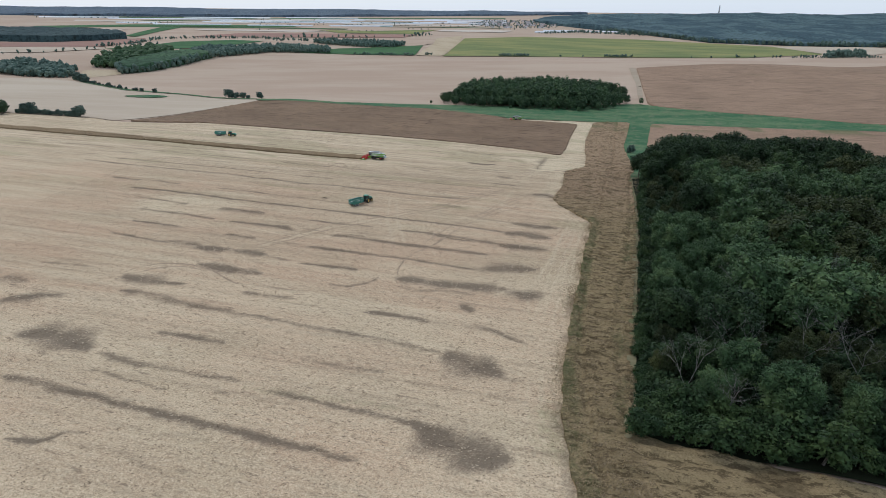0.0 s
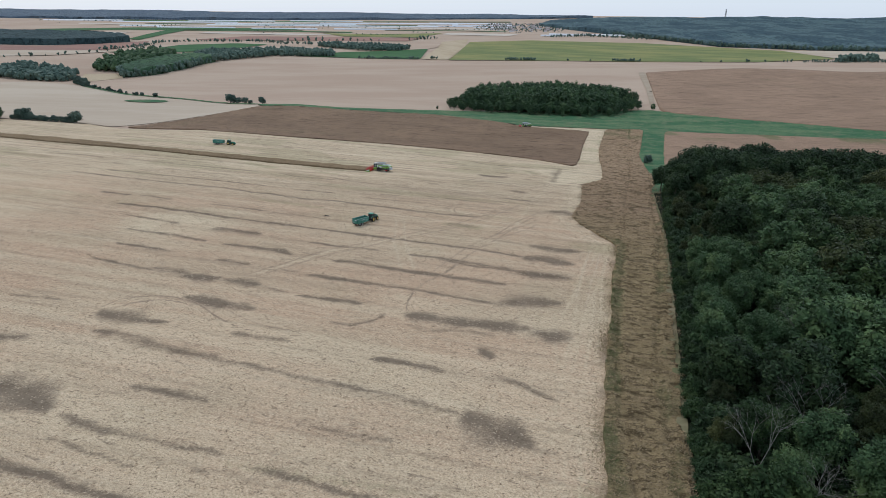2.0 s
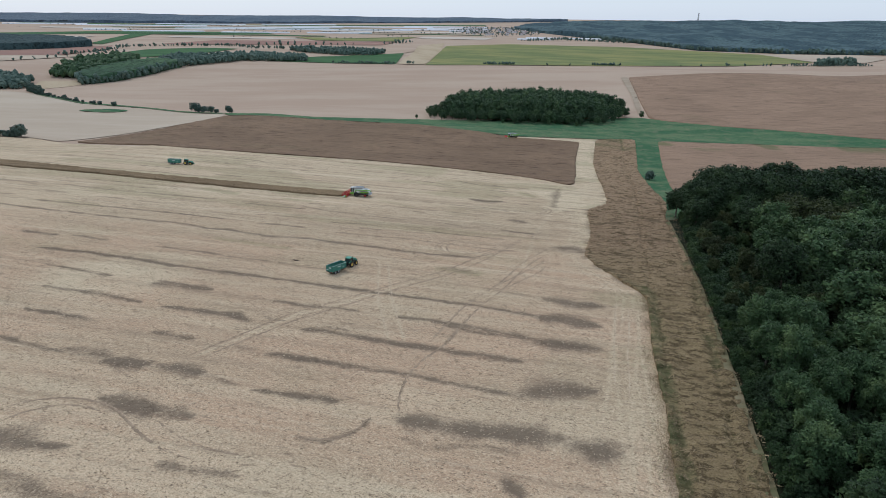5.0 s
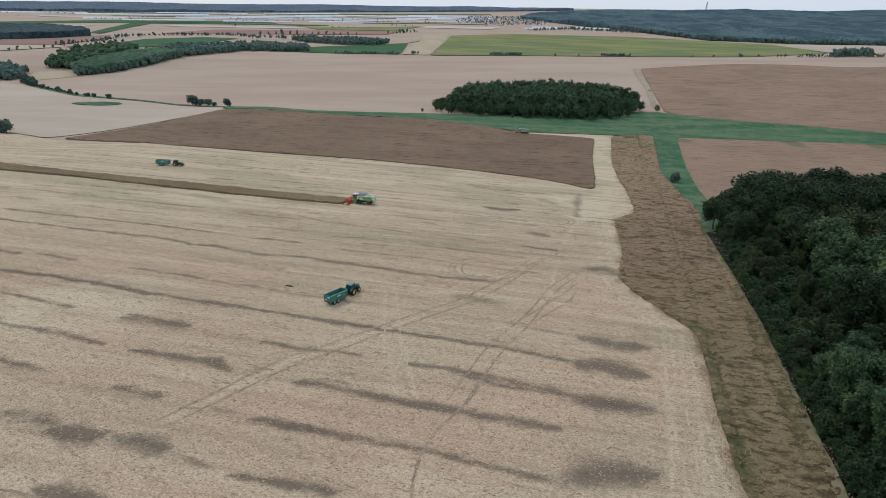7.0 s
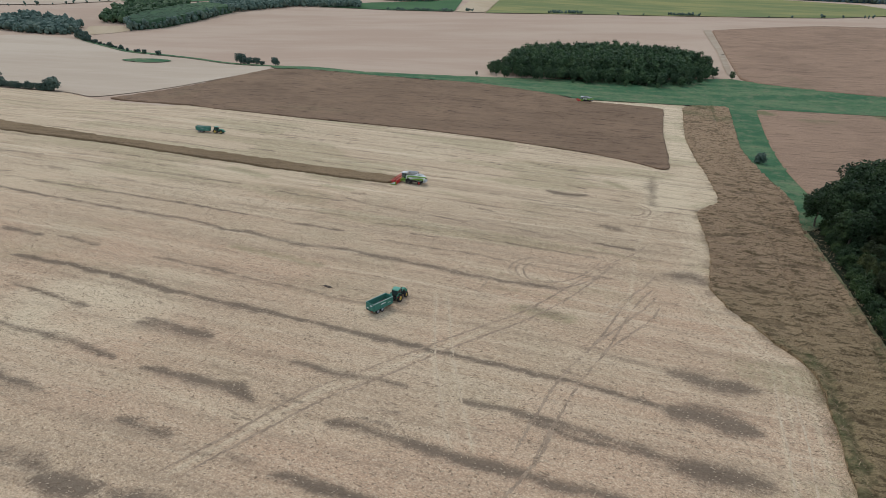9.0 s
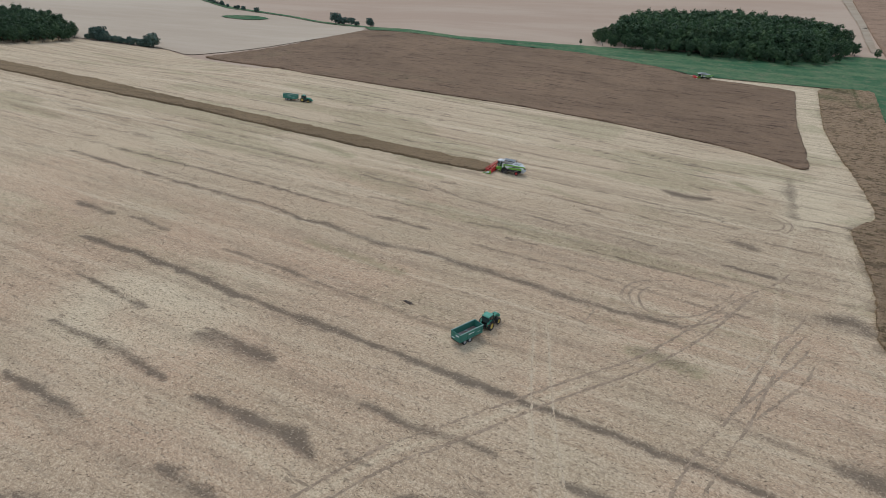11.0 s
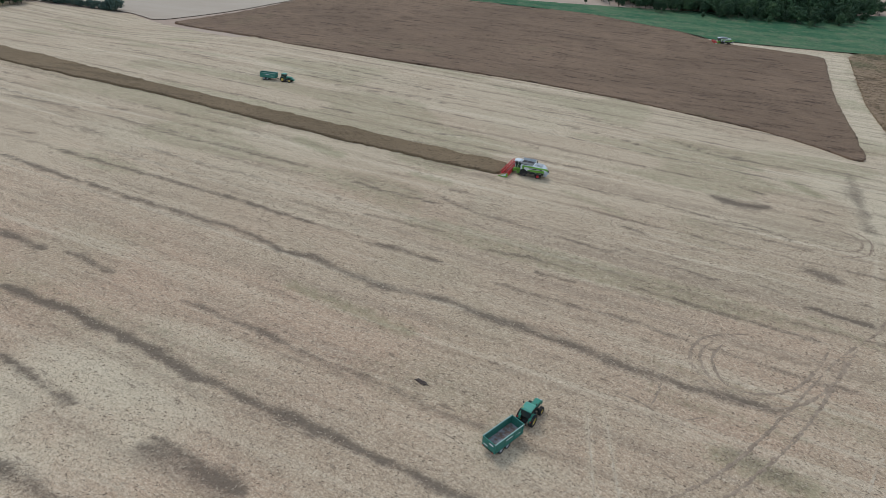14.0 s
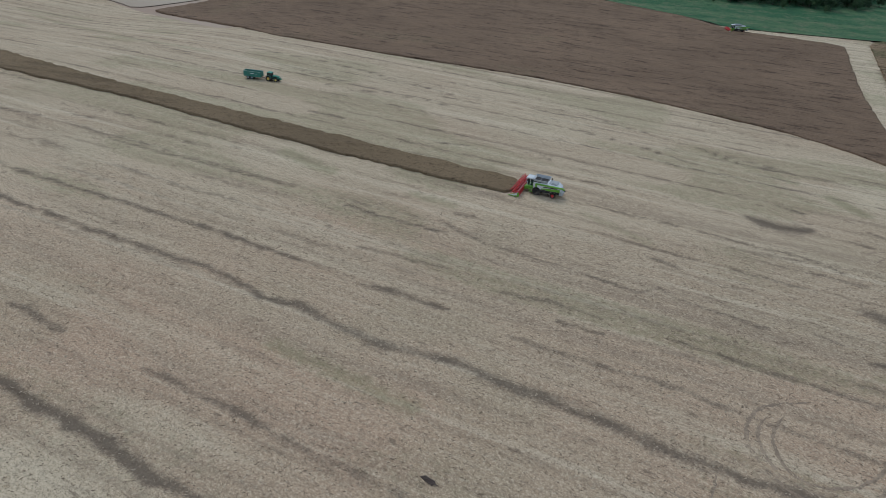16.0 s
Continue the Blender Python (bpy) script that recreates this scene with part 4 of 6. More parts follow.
for name, label, poly, cell, mat in (
        ("green_patch", "small green weedy patch in the cut field", [(-437, 826), (-421, 846), (-400, 848), (-378, 837), (-385, 818), (-401, 811), (-425, 816)], 6, MEADOW),
        ("creek_bank", "green bank of a ditch across the fields", [(-640, 1072), (-584, 1008), (-544, 975), (-472, 913), (-373, 875), (-250, 806), (-250, 798), (-373, 866), (-472, 900), (-544, 962), (-584, 996), (-640, 1058)], 8, MEADOW),
        ("dirt_track", "pale dirt track up the far slope", [(334, 1170), (290, 975), (249, 817), (243, 817), (282, 975), (322, 1170)], 8, DIRT),
        ("forest_floor", "floor under the trees, shade put into its dark colour", [(31, 93), (34, 101), (43, 132), (52, 160), (77, 251), (100, 334), (112, 345), (120, 346), (160, 351), (300, 357), (330, 330), (150, 62), (72, 82)], 6, SHADED_FLOOR),
        ("grass_verge", "narrow dry grass verge along the wood", [(31.8, 92), (34.8, 101), (43.8, 132), (45.6, 138.5), (50.6, 156), (56.6, 175.7), (61.6, 192.5), (67.6, 213.6), (77, 246), (86.6, 285), (97.6, 331), (99.6, 331), (88.7, 285), (79.1, 246), (69.7, 213.6), (63.6, 192.5), (58.7, 175.7), (52.7, 156), (47.7, 138.5), (45.9, 132), (36.9, 101), (33.9, 92)], 0.8, DRY_GRASS),
        ("hay_meadow", "yellowish mown hay meadow between woods", [(-700, 1198), (-633, 1211), (-610, 1167), (-637, 1091), (-660, 1100)], 10, SAND),
        ("pale_field", "pale cut field below the road", [(-255, 808), (-373, 877), (-472, 915), (-584, 1010), (-700, 1060), (-900, 900), (-700, 600), (-437, 602), (-345, 596), (-318, 576), (-243, 775)], 14, PALE),
        ("green_field", "dark green crop field beyond the wood", [(-834, 1525), (-787, 1596), (-756, 1773), (-640, 1862), (-540, 1850), (-600, 1640), (-727, 1526)], 20, BEET),
        ("green_field", "narrow green field in the plain", [(-981, 1928), (-1092, 2469), (-1016, 2456), (-935, 1899)], 25, BEET),
        ("ploughed_field", "pinkish ploughed field beside a wood", [(-1250, 1600), (-1044, 1640), (-929, 1800), (-890, 1870), (-846, 1746), (-867, 1574), (-985, 1530), (-1250, 1450)], 20, PINK),
        ("pale_field", "pale cut field by the tree-lined road", [(-1250, 1440), (-985, 1524), (-867, 1568), (-830, 1530), (-906, 1420), (-1150, 1300)], 20, PALE),
        ("green_field", "green field behind the ridge", [(-390, 1545), (-294, 1660), (-241, 1684), (-82, 1787), (-89, 1500), (-243, 1515)], 16, BEET),
        ("brown_field", "brown stubble field behind the ridge", [(-147, 1745), (-131, 1969), (-52, 2020), (-56, 1850), (-84, 1790)], 16, LAND),
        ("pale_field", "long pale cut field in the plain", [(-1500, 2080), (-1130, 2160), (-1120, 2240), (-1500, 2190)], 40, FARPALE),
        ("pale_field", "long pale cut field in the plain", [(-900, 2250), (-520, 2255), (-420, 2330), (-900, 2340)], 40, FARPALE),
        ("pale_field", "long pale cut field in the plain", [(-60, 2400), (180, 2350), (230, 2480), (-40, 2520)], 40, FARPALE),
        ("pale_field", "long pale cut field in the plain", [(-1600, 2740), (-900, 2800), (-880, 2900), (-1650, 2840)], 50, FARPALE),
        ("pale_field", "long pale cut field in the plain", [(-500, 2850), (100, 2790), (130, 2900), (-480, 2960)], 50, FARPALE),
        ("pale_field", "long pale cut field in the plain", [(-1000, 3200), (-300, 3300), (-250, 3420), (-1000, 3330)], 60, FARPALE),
        ("sandy_field", "sandy cut field running uphill", [(-87, 1500), (-56, 1840), (-50, 2045), (33, 2175), (20, 1890), (-26, 1480)], 14, SAND),
        ("flowering_field", "yellow-green flowering field on the hill", [(-24, 1470), (37, 2057), (240, 2150), (579, 2053), (758, 1887), (880, 1774), (893, 1560), (674, 1493), (422, 1500), (162, 1480)], 20, SUNFLOWER),
        ("pale_field", "pale cut field below the forest hill", [(873, 1792), (1028, 1767), (1134, 1742), (1114, 1630), (1000, 1540), (901, 1573)], 20, PALE),
        ("yellowish_field", "yellowish field in the plain", [(-500, 2390), (-296, 2370), (-59, 2499), (-129, 2228), (-391, 2228)], 30, SUNFLOWER),
        ("green_field", "green field in the plain", [(-1500, 2300), (-1257, 2560), (-700, 2700), (-600, 2560), (-1100, 2480), (-1400, 2200)], 40, BEET),
        ("brown_field", "brown field in the plain", [(-800, 1960), (-500, 2010), (-160, 2060), (-120, 2200), (-400, 2200), (-700, 2150)], 30, PINK)):
    far = max(abs(poly[0][0]), poly[0][1]) > 1300
    bumpy = (lambda x, y: 0.6 * vnoise(x, y, 2.4, 44)) if mat is MEADOW else None
    lift = 0.9 if far else {"green_patch": 0.4, "creek_bank": 0.45, "dirt_track": 0.35, "grass_verge": 0.45}.get(name, 0.15)
    tagged(sheet(name, poly, cell, lift, mat, relief=bumpy, warp=0.0 if far else 0.2 if name == "grass_verge" else 0.5), label, "field" if "field" in name else name.replace("_", " "), kind="structure")


# ---------------------------------------------------------------- straw left lying and standing on the cut field
LITTER_STRAW = material("loose_straw", 0.95, 0.1)
_n = Nodes(LITTER_STRAW)
_r = _n.add("ShaderNodeNewGeometry").outputs["Random Per Island"]
_n.color(_n.mix(_n.span(_r, 0.35, 0.65), (0.29, 0.212, 0.143), (0.61, 0.48, 0.335)))
TUFT = material("grey_stalks", 0.95, 0.1)
_n = Nodes(TUFT)
_r = _n.add("ShaderNodeNewGeometry").outputs["Random Per Island"]
_n.color(_n.mix(_r, (0.15, 0.115, 0.082), (0.33, 0.255, 0.18)))


def lying_straw(count, seed):
    """Short loose wisps of straw, scattered flat."""
    g = np.random.RandomState(seed)
    x, y = g.uniform(-168, 58, count), 70 + 270 * g.uniform(0, 1, count) ** 0.9
    keep = x < np.interp(y, [p[1] for p in EDGE_OF_CUT], [p[0] for p in EDGE_OF_CUT]) - 1.5
    x, y = x[keep], y[keep]
    n = len(x)
    a = ROW + g.normal(0, 0.7, n)
    half, wide = g.uniform(0.12, 0.38, n), g.uniform(0.035, 0.08, n)
    dx, dy = np.cos(a), np.sin(a)
    z = ground(x, y) + 0.25
    v = np.stack([np.stack([x - dx * half, y - dy * half, z], 1), np.stack([x - dy * wide, y + dx * wide, z + 0.08], 1),
                  np.stack([x + dx * half, y + dy * half, z + 0.03], 1), np.stack([x + dy * wide, y - dx * wide, z - 0.02], 1)], 1)
    me = mesh_from("loose_straw", v.reshape(-1, 3).tolist(), np.arange(n * 4).reshape(-1, 4).tolist(), LITTER_STRAW)
    tagged(new("loose_straw", me), "loose wisps of straw strewn over the stubble", "straw", kind="stuff")


def standing_stalks(lines, per_metre, seed):
    """Leaning grey stalks left standing in the dark streaks."""
    g = np.random.RandomState(seed)
    xs, ys = [], []
    for wide, strong, *line in lines:
        for (ax, ay), (bx, by) in zip(line[:-1], line[1:]):
            n = int(math.hypot(bx - ax, by - ay) * per_metre * wide * strong)
            t = g.uniform(0, 1, n)
            o = g.normal(0, 0.55 * wide, n)
            length = math.hypot(bx - ax, by - ay)
            xs.append(ax + (bx - ax) * t - (by - ay) / length * o)
            ys.append(ay + (by - ay) * t + (bx - ax) / length * o)
    x, y = np.concatenate(xs), np.concatenate(ys)
    n = len(x)
    h, w, a = g.uniform(0.1, 0.3, n), g.uniform(0.025, 0.07, n), g.normal(ROW + 0.2, 0.5, n)
    z = ground(x, y) + 0.05
    lean, side = g.normal(0.25, 0.2, n), g.normal(0.1, 0.15, n)
    v = np.stack([np.stack([x - np.cos(a) * w, y - np.sin(a) * w, z], 1), np.stack([x + np.cos(a) * w, y + np.sin(a) * w, z], 1), np.stack([x + lean, y - side - 0.3 * lean, z + h], 1)], 1)
    me = mesh_from("leaning_stalks", v.reshape(-1, 3).tolist(), np.arange(n * 3).reshape(-1, 3).tolist(), TUFT)
    tagged(new("leaning_stalks", me), "grey-brown stalks left standing in dark streaks", "stalks", kind="stuff")


def stubble_top(x, y):
    return ground(x, y) + 0.10 * vnoise(x, y, 2.0, 20) + 0.12 * vnoise(x, y, 9, 21)


def tyre_track(line, wide, mat, label, seed):
    """One wheel's pressed line through the stubble, a little ragged at its edges."""
    g = np.random.RandomState(seed)
    p = np.array(line, float)
    for _ in range(3):   # round the bends
        q = np.empty((len(p) * 2 - 2, 2))
        q[0::2], q[1::2] = p[:-1] * 0.75 + p[1:] * 0.25, p[:-1] * 0.25 + p[1:] * 0.75
        p = np.vstack([p[:1], q, p[-1:]])
    run = np.concatenate([[0], np.cumsum(np.hypot(*np.diff(p, axis=0).T))])
    s = np.arange(0, run[-1], 0.6)
    x, y = np.interp(s, run, p[:, 0]), np.interp(s, run, p[:, 1])
    dx, dy = np.gradient(x), np.gradient(y)
    n = np.maximum(1e-6, np.hypot(dx, dy))
    dx, dy = dx / n, dy / n
    ends = np.clip(np.minimum(s, run[-1] - s) / 4.0, 0.05, 1.0)
    verts, rows = [], (-1.0, -0.3, 0.3, 1.0)
    for k in rows:
        o = wide * 0.5 * k * ends * (1 + (0.55 * g.uniform(-1, 1, len(s)) if abs(k) == 1 else 0))
        vx, vy = x - dy * o, y + dx * o
        verts.append(np.stack([vx, vy, stubble_top(vx, vy) + (0.045 if abs(k) < 1 else 0.0)], 1))
    m = len(s)
    worn = vnoise(x, y, 5.0, 62)
    faces = [(r * m + i, r * m + i + 1, (r + 1) * m + i + 1, (r + 1) * m + i) for r in range(3) for i in range(m - 1) if g.rand() > 0.06 + 0.5 * (worn[i] < 0.3)]
    me = mesh_from("tyre_track", np.concatenate(verts), [f[::-1] for f in faces], mat, True)
    tagged(new("tyre_track", me), label, "tyre track", kind="structure")


for k, line in enumerate(TRACKS):
    tyre_track(line, 0.62, TYRE_TRACK, "brown tyre track pressed into the stubble", 200 + k)
for k, line in enumerate(PALE_PAIRS):
    tyre_track(line, 0.38, PALE_TRACK, "pale tyre track pressed into the stubble", 240 + k)
lying_straw(70000, 3)
standing_stalks(STREAKS, 13.0, 4)


def ragged_edge(line, reach, per_metre, seed):
    """Thin crop and weeds that fray the edge of the standing crop."""
    g = np.random.RandomState(seed)
    xs, ys = [], []
    for (ax, ay), (bx, by) in zip(line[:-1], line[1:]):
        length = math.hypot(bx - ax, by - ay)
        n = int(length * per_metre)
        t, o = g.uniform(0, 1, n), np.abs(g.normal(0, reach, n)) - 0.8
        xs.append(ax + (bx - ax) * t - (by - ay) / length * o)
        ys.append(ay + (by - ay) * t + (bx - ax) / length * o)
    x, y = np.concatenate(xs), np.concatenate(ys)
    keep = vnoise(x, y, 7.0, 61) > g.uniform(0.1, 0.75, len(x))
    x, y = x[keep], y[keep]
    n = len(x)
    h, w, a = g.uniform(0.15, 0.5, n), g.uniform(0.03, 0.08, n), g.uniform(0, math.pi, n)
    z = ground(x, y) + 0.05
    lx, ly = g.normal(0, 0.25, n), g.normal(0, 0.25, n)
    v = np.stack([np.stack([x - np.cos(a) * w, y - np.sin(a) * w, z], 1), np.stack([x + np.cos(a) * w, y + np.sin(a) * w, z], 1), np.stack([x + lx, y + ly, z + h], 1)], 1)
    me = mesh_from("crop_fringe", v.reshape(-1, 3).tolist(), np.arange(n * 3).reshape(-1, 3).tolist(), FRINGE)
    tagged(new("crop_fringe", me), "frayed weedy fringe of the standing crop", "crop", kind="stuff")


FRINGE = material("fringe_stalks", 0.95, 0.1)
_n = Nodes(FRINGE)
_r = _n.add("ShaderNodeNewGeometry").outputs["Random Per Island"]
_n.color(_n.mix(_n.span(_r, 0.55, 0.75), (0.38, 0.28, 0.175), (0.24, 0.215, 0.11)))
ragged_edge(EDGE_OF_CUT[1:10], 2.0, 90, 7)
ragged_edge(EDGE_OF_CUT[9:16], 0.8, 25, 8)


def crop_stalks(count, seed):
    """Ears and bent stalks that stand out of the crop beside the wood."""
    g = np.random.RandomState(seed)
    y = 70 + 280 * g.uniform(0, 1, count) ** 1.3
    x0 = np.interp(y, [p[1] for p in EDGE_OF_CUT], [p[0] for p in EDGE_OF_CUT])
    x1 = np.interp(y, [p[1] for p in WOOD_EDGE], [p[0] for p in WOOD_EDGE])
    x = x0 + (x1 - x0) * g.uniform(0.01, 0.99, count)
    u, v = x * math.cos(-0.22) + y * math.sin(-0.22), -x * math.sin(-0.22) + y * math.cos(-0.22)
    keep = vnoise(u * 0.22, v, 2.0, 30) > g.uniform(0.2, 0.75, count)
    x, y = x[keep], y[keep]
    n = len(x)
    h, w, a = g.uniform(0.15, 0.5, n), g.uniform(0.06, 0.16, n), g.uniform(0, math.pi, n)
    z = ground(x, y) + 0.75 + edge_relief(x, y) - 0.05
    lx, ly = g.normal(0.1, 0.25, n), g.normal(-0.15, 0.25, n)
    p = np.stack([np.stack([x - np.cos(a) * w, y - np.sin(a) * w, z], 1), np.stack([x + np.cos(a) * w, y + np.sin(a) * w, z], 1), np.stack([x + lx, y + ly, z + h], 1)], 1)
    me = mesh_from("crop_stalks", p.reshape(-1, 3).tolist(), np.arange(n * 3).reshape(-1, 3).tolist(), EARS)
    tagged(new("crop_stalks", me), "golden brown stalks of the standing crop", "crop", kind="stuff")


EARS = material("ripe_ears", 0.95, 0.1)
_n = Nodes(EARS)
_r = _n.add("ShaderNodeNewGeometry").outputs["Random Per Island"]
_n.color(_n.mix(_r, (0.22, 0.165, 0.10), (0.48, 0.36, 0.22)))
crop_stalks(42000, 9)


# ---------------------------------------------------------------- trees
def ico(sub=1):
    bm = bmesh.new()
    bmesh.ops.create_icosphere(bm, subdivisions=sub, radius=1.0)
    v = np.array([x.co[:] for x in bm.verts])
    f = np.array([[x.index for x in p.verts] for p in bm.faces])
    bm.free()
    return v, f


ICO1, ICO2 = ico(1), ico(2)


def crown_mesh(name, mat, rng, wide, tall, base, clumps, leaves, leaf, core=ICO2):
    """A crown of many leaf sprays round uneven clumps, from base up."""
    verts, faces, n = [], [], 0
    mid = base + tall / 2
    centres = []
    for k in range(clumps):
        z = 1 - 2 * (k + 0.5) / clumps
        z = z * 0.9 + 0.05
        a = k * 2.39996 + rng.uniform(-0.4, 0.4)
        s = math.sqrt(max(0, 1 - z * z))
        d = rng.uniform(0.5, 0.78)
        centres.append((wide * d * s * math.cos(a), wide * d * s * math.sin(a), mid + tall * 0.5 * d * z * 1.05, wide * rng.uniform(0.55, 1.0) * 1.55 / math.sqrt(clumps)))
    centres.append((0, 0, mid, wide * 0.6))
    cv, cf = core
    for x, y, z, r in centres:
        bump = np.array([0.78 + 0.3 * rng.random() for _ in range(len(cv))])[:, None]
        p = cv * bump * r * 0.66 * np.array([1, 1, 0.85]) + np.array([x, y, z])
        verts.append(p)
        faces.append(cf + n)
        n += len(p)
    core_faces = np.concatenate(faces).tolist()
    quads = []
    weights = np.array([c[3] ** 2 for c in centres])
    counts = (leaves * weights / weights.sum()).astype(int)
    gen = np.random.RandomState(rng.randrange(10 ** 6))
    for (x, y, z, r), c in zip(centres, counts):
        d = gen.normal(size=(c, 3))
        d[:, 2] += 0.25
        d /= np.linalg.norm(d, axis=1)[:, None]
        p = d * (r * gen.uniform(0.58, 1.26, (c, 1))) * np.array([1, 1, 0.88]) + np.array([x, y, z])
        nrm = d * 0.6 + np.array([0, 0, 0.55]) + gen.normal(size=(c, 3)) * 0.6
        nrm /= np.linalg.norm(nrm, axis=1)[:, None]
        t = np.cross(nrm, gen.normal(size=(c, 3)))
        t /= np.linalg.norm(t, axis=1)[:, None]
        b = np.cross(nrm, t)
        s = leaf * gen.uniform(0.6, 1.35, (c, 1))
        q = np.stack([p - t * s, p + b * s * 0.8 - nrm * s * 0.15, p + t * s * 0.8 - b * s * 0.35], 1)
        verts.append(q.reshape(-1, 3))
        quads.append(np.arange(c * 3).reshape(-1, 3) + n)
        n += c * 3
    all_faces = core_faces + np.concatenate(quads).tolist()
    return mesh_from(name, np.concatenate(verts), all_faces, mat)


def tube(verts, faces, a, b, ra, rb, sides=6):
    a, b = Vector(a), Vector(b)
    ax = (b - a).normalized()
    s = ax.orthogonal().normalized()
    t = ax.cross(s)
    n = len(verts)
    for p, r in ((a, ra), (b, rb)):
        for k in range(sides):
            w = 2 * math.pi * k / sides
            verts.append(tuple(p + (s * math.cos(w) + t * math.sin(w)) * r))
    for k in range(sides):
        j = (k + 1) % sides
        faces.append((n + k, n + j, n + sides + j, n + sides + k))


def trunk_mesh(name, rng, height, radius, limbs, spread, mat=None):
    verts, faces = [], []
    p, r = Vector((0, 0, -0.6)), radius
    pts = [p]
    for k in range(3):
        q = Vector((rng.uniform(-0.3, 0.3), rng.uniform(-0.3, 0.3), height * (k + 1) / 3))
        tube(verts, faces, p, q, r, r * 0.78, 7)
        p, r = q, r * 0.78
        pts.append(p)
    for k in range(limbs):
        a = k * 2.4 + rng.uniform(-0.4, 0.4)
        o = pts[1].lerp(pts[3], rng.uniform(0.2, 1.0))
        m = o + Vector((math.cos(a) * spread * 0.5, math.sin(a) * spread * 0.5, height * 0.22))
        e = m + Vector((math.cos(a) * spread * 0.4, math.sin(a) * spread * 0.4, height * 0.25))
        tube(verts, faces, o, m, radius * 0.42, radius * 0.26, 5)
        tube(verts, faces, m, e, radius * 0.26, radius * 0.1, 5)
    return mesh_from(name, verts, faces, mat or BARK, True)


def make_tree(at, rng, mat, wide, tall, base, clumps, leaves, leaf, label, name="tree", group="", core=ICO2):
    t = thing(name, label, "tree" if name == "tree" else name.replace("_", " "), group, at=at)
    part("trunk", trunk_mesh("trunk", rng, base + tall * 0.5, 0.05 * wide + 0.06, 5, wide * 0.6), BARK, t)
    part("crown", crown_mesh("crown", mat, rng, wide, tall, base, clumps, leaves, leaf, core), mat, t)
    return t


def tree_pose(x, y, scale, rng, lift=0.0):
    return Matrix.LocRotScale((x, y, gz(x, y) + lift), Euler((rng.uniform(-0.05, 0.05), rng.uniform(-0.05, 0.05), rng.uniform(0, 6.28))), (scale, scale, scale * rng.uniform(0.9, 1.12)))


def crown_mass(name, label, spots, mats_mesh, rng):
    """The crowns farther inside a wood, as one mass."""
    base = np.array([v.co[:] for v in mats_mesh.vertices])
    polys = [list(p.vertices) for p in mats_mesh.polygons]
    verts, faces, n = [], [], 0
    for x, y, s in spots:
        a = rng.uniform(0, 6.28)
        r = np.array([[math.cos(a), -math.sin(a), 0], [math.sin(a), math.cos(a), 0], [0, 0, rng.uniform(0.9, 1.12)]])
        verts.append(base @ r.T * s + np.array([x, y, gz(x, y)]))
        faces += [[i + n for i in p] for p in polys]
        n += len(base)
    return tagged(new(name, mesh_from(name, np.concatenate(verts), faces, mats_mesh.materials[0])), label, "trees", kind="stuff")


rng = random.Random(5)
WOOD = [(40, 97), (43, 110), (51, 138), (60, 163), (86, 253), (108, 328), (120, 340), (150, 346), (215, 356), (268, 352), (262, 330), (215, 262), (160, 185), (120, 130), (92, 88), (74, 90)]
KINDS = [
    (LEAF, 6.4, 13.5, 2.4, 24, 6000, 0.38, "tall green deciduous tree in the dense wood"),
    (LEAF, 5.2, 12.5, 2.0, 18, 5400, 0.35, "leafy green deciduous tree in the dense wood"),
    (LEAF_OLIVE, 5.6, 12.5, 2.2, 20, 5600, 0.35, "olive green deciduous tree in the dense wood"),
    (LEAF_GREY, 6.4, 14.0, 2.6, 22, 6200, 0.36, "pale grey-green feathery tree in the dense wood"),
    (LEAF_DARK, 6.4, 13.0, 2.2, 26, 6000, 0.38, "dark green broad tree in the dense wood"),
]
protos, inner = {}, {}
for x, y in scatter(WOOD, 8.3, rng):
    far = y > 318 + (x - 105) * 0.12
    patch = 0.75 * float(vnoise(x, y, 30, 50)) + 0.25 * rng.random()
    kind = 4 if far else (3 if patch > (0.51 if y < 215 else 0.64) else 2 if patch < (0.38 if y < 215 else 0.5) else rng.choice((0, 0, 1, 4, 4)))
    rim_tree = x < 45 + (y - 101) * 0.29
    scale = (0.62 + 0.62 * float(vnoise(x, y, 19, 51))) * rng.choice((0.8, 0.95, 1.05, 1.2))
    if far:
        scale = rng.uniform(1.1, 1.3)
    scale = min(scale, 0.92) if rim_tree else scale
    m = tree_pose(x, y, scale, rng)
    edge_x = 42 + (y - 101) * 0.29
    if far and x > 175 or not far and (y > 130 and x > edge_x + 21 or x > 0.78 * y + 18):
        inner.setdefault(kind, []).append((x, y, scale))
    elif kind in protos:
        copy_thing(protos[kind], m)
    else:
        mat, wide, tall, base, clumps, leaves, leaf, label = KINDS[kind]
        protos[kind] = make_tree(m, rng, mat, wide, tall, base, clumps, leaves, leaf, label, group="trees of the wood", core=ICO1)
for kind, spots in sorted(inner.items()):
    mat, wide, tall, base, clumps, leaves, leaf, label = KINDS[kind]
    low = crown_mesh("crown", mat, rng, wide, tall, base, clumps, 1900, leaf * 1.35, ICO1)
    crown_mass("wood_canopy", "closed canopy of crowns deeper in the wood", spots, low, rng)
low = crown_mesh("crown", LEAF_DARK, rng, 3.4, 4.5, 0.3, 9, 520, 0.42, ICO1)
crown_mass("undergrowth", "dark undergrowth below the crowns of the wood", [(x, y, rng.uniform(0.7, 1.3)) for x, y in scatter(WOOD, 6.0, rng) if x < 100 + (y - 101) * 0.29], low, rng)
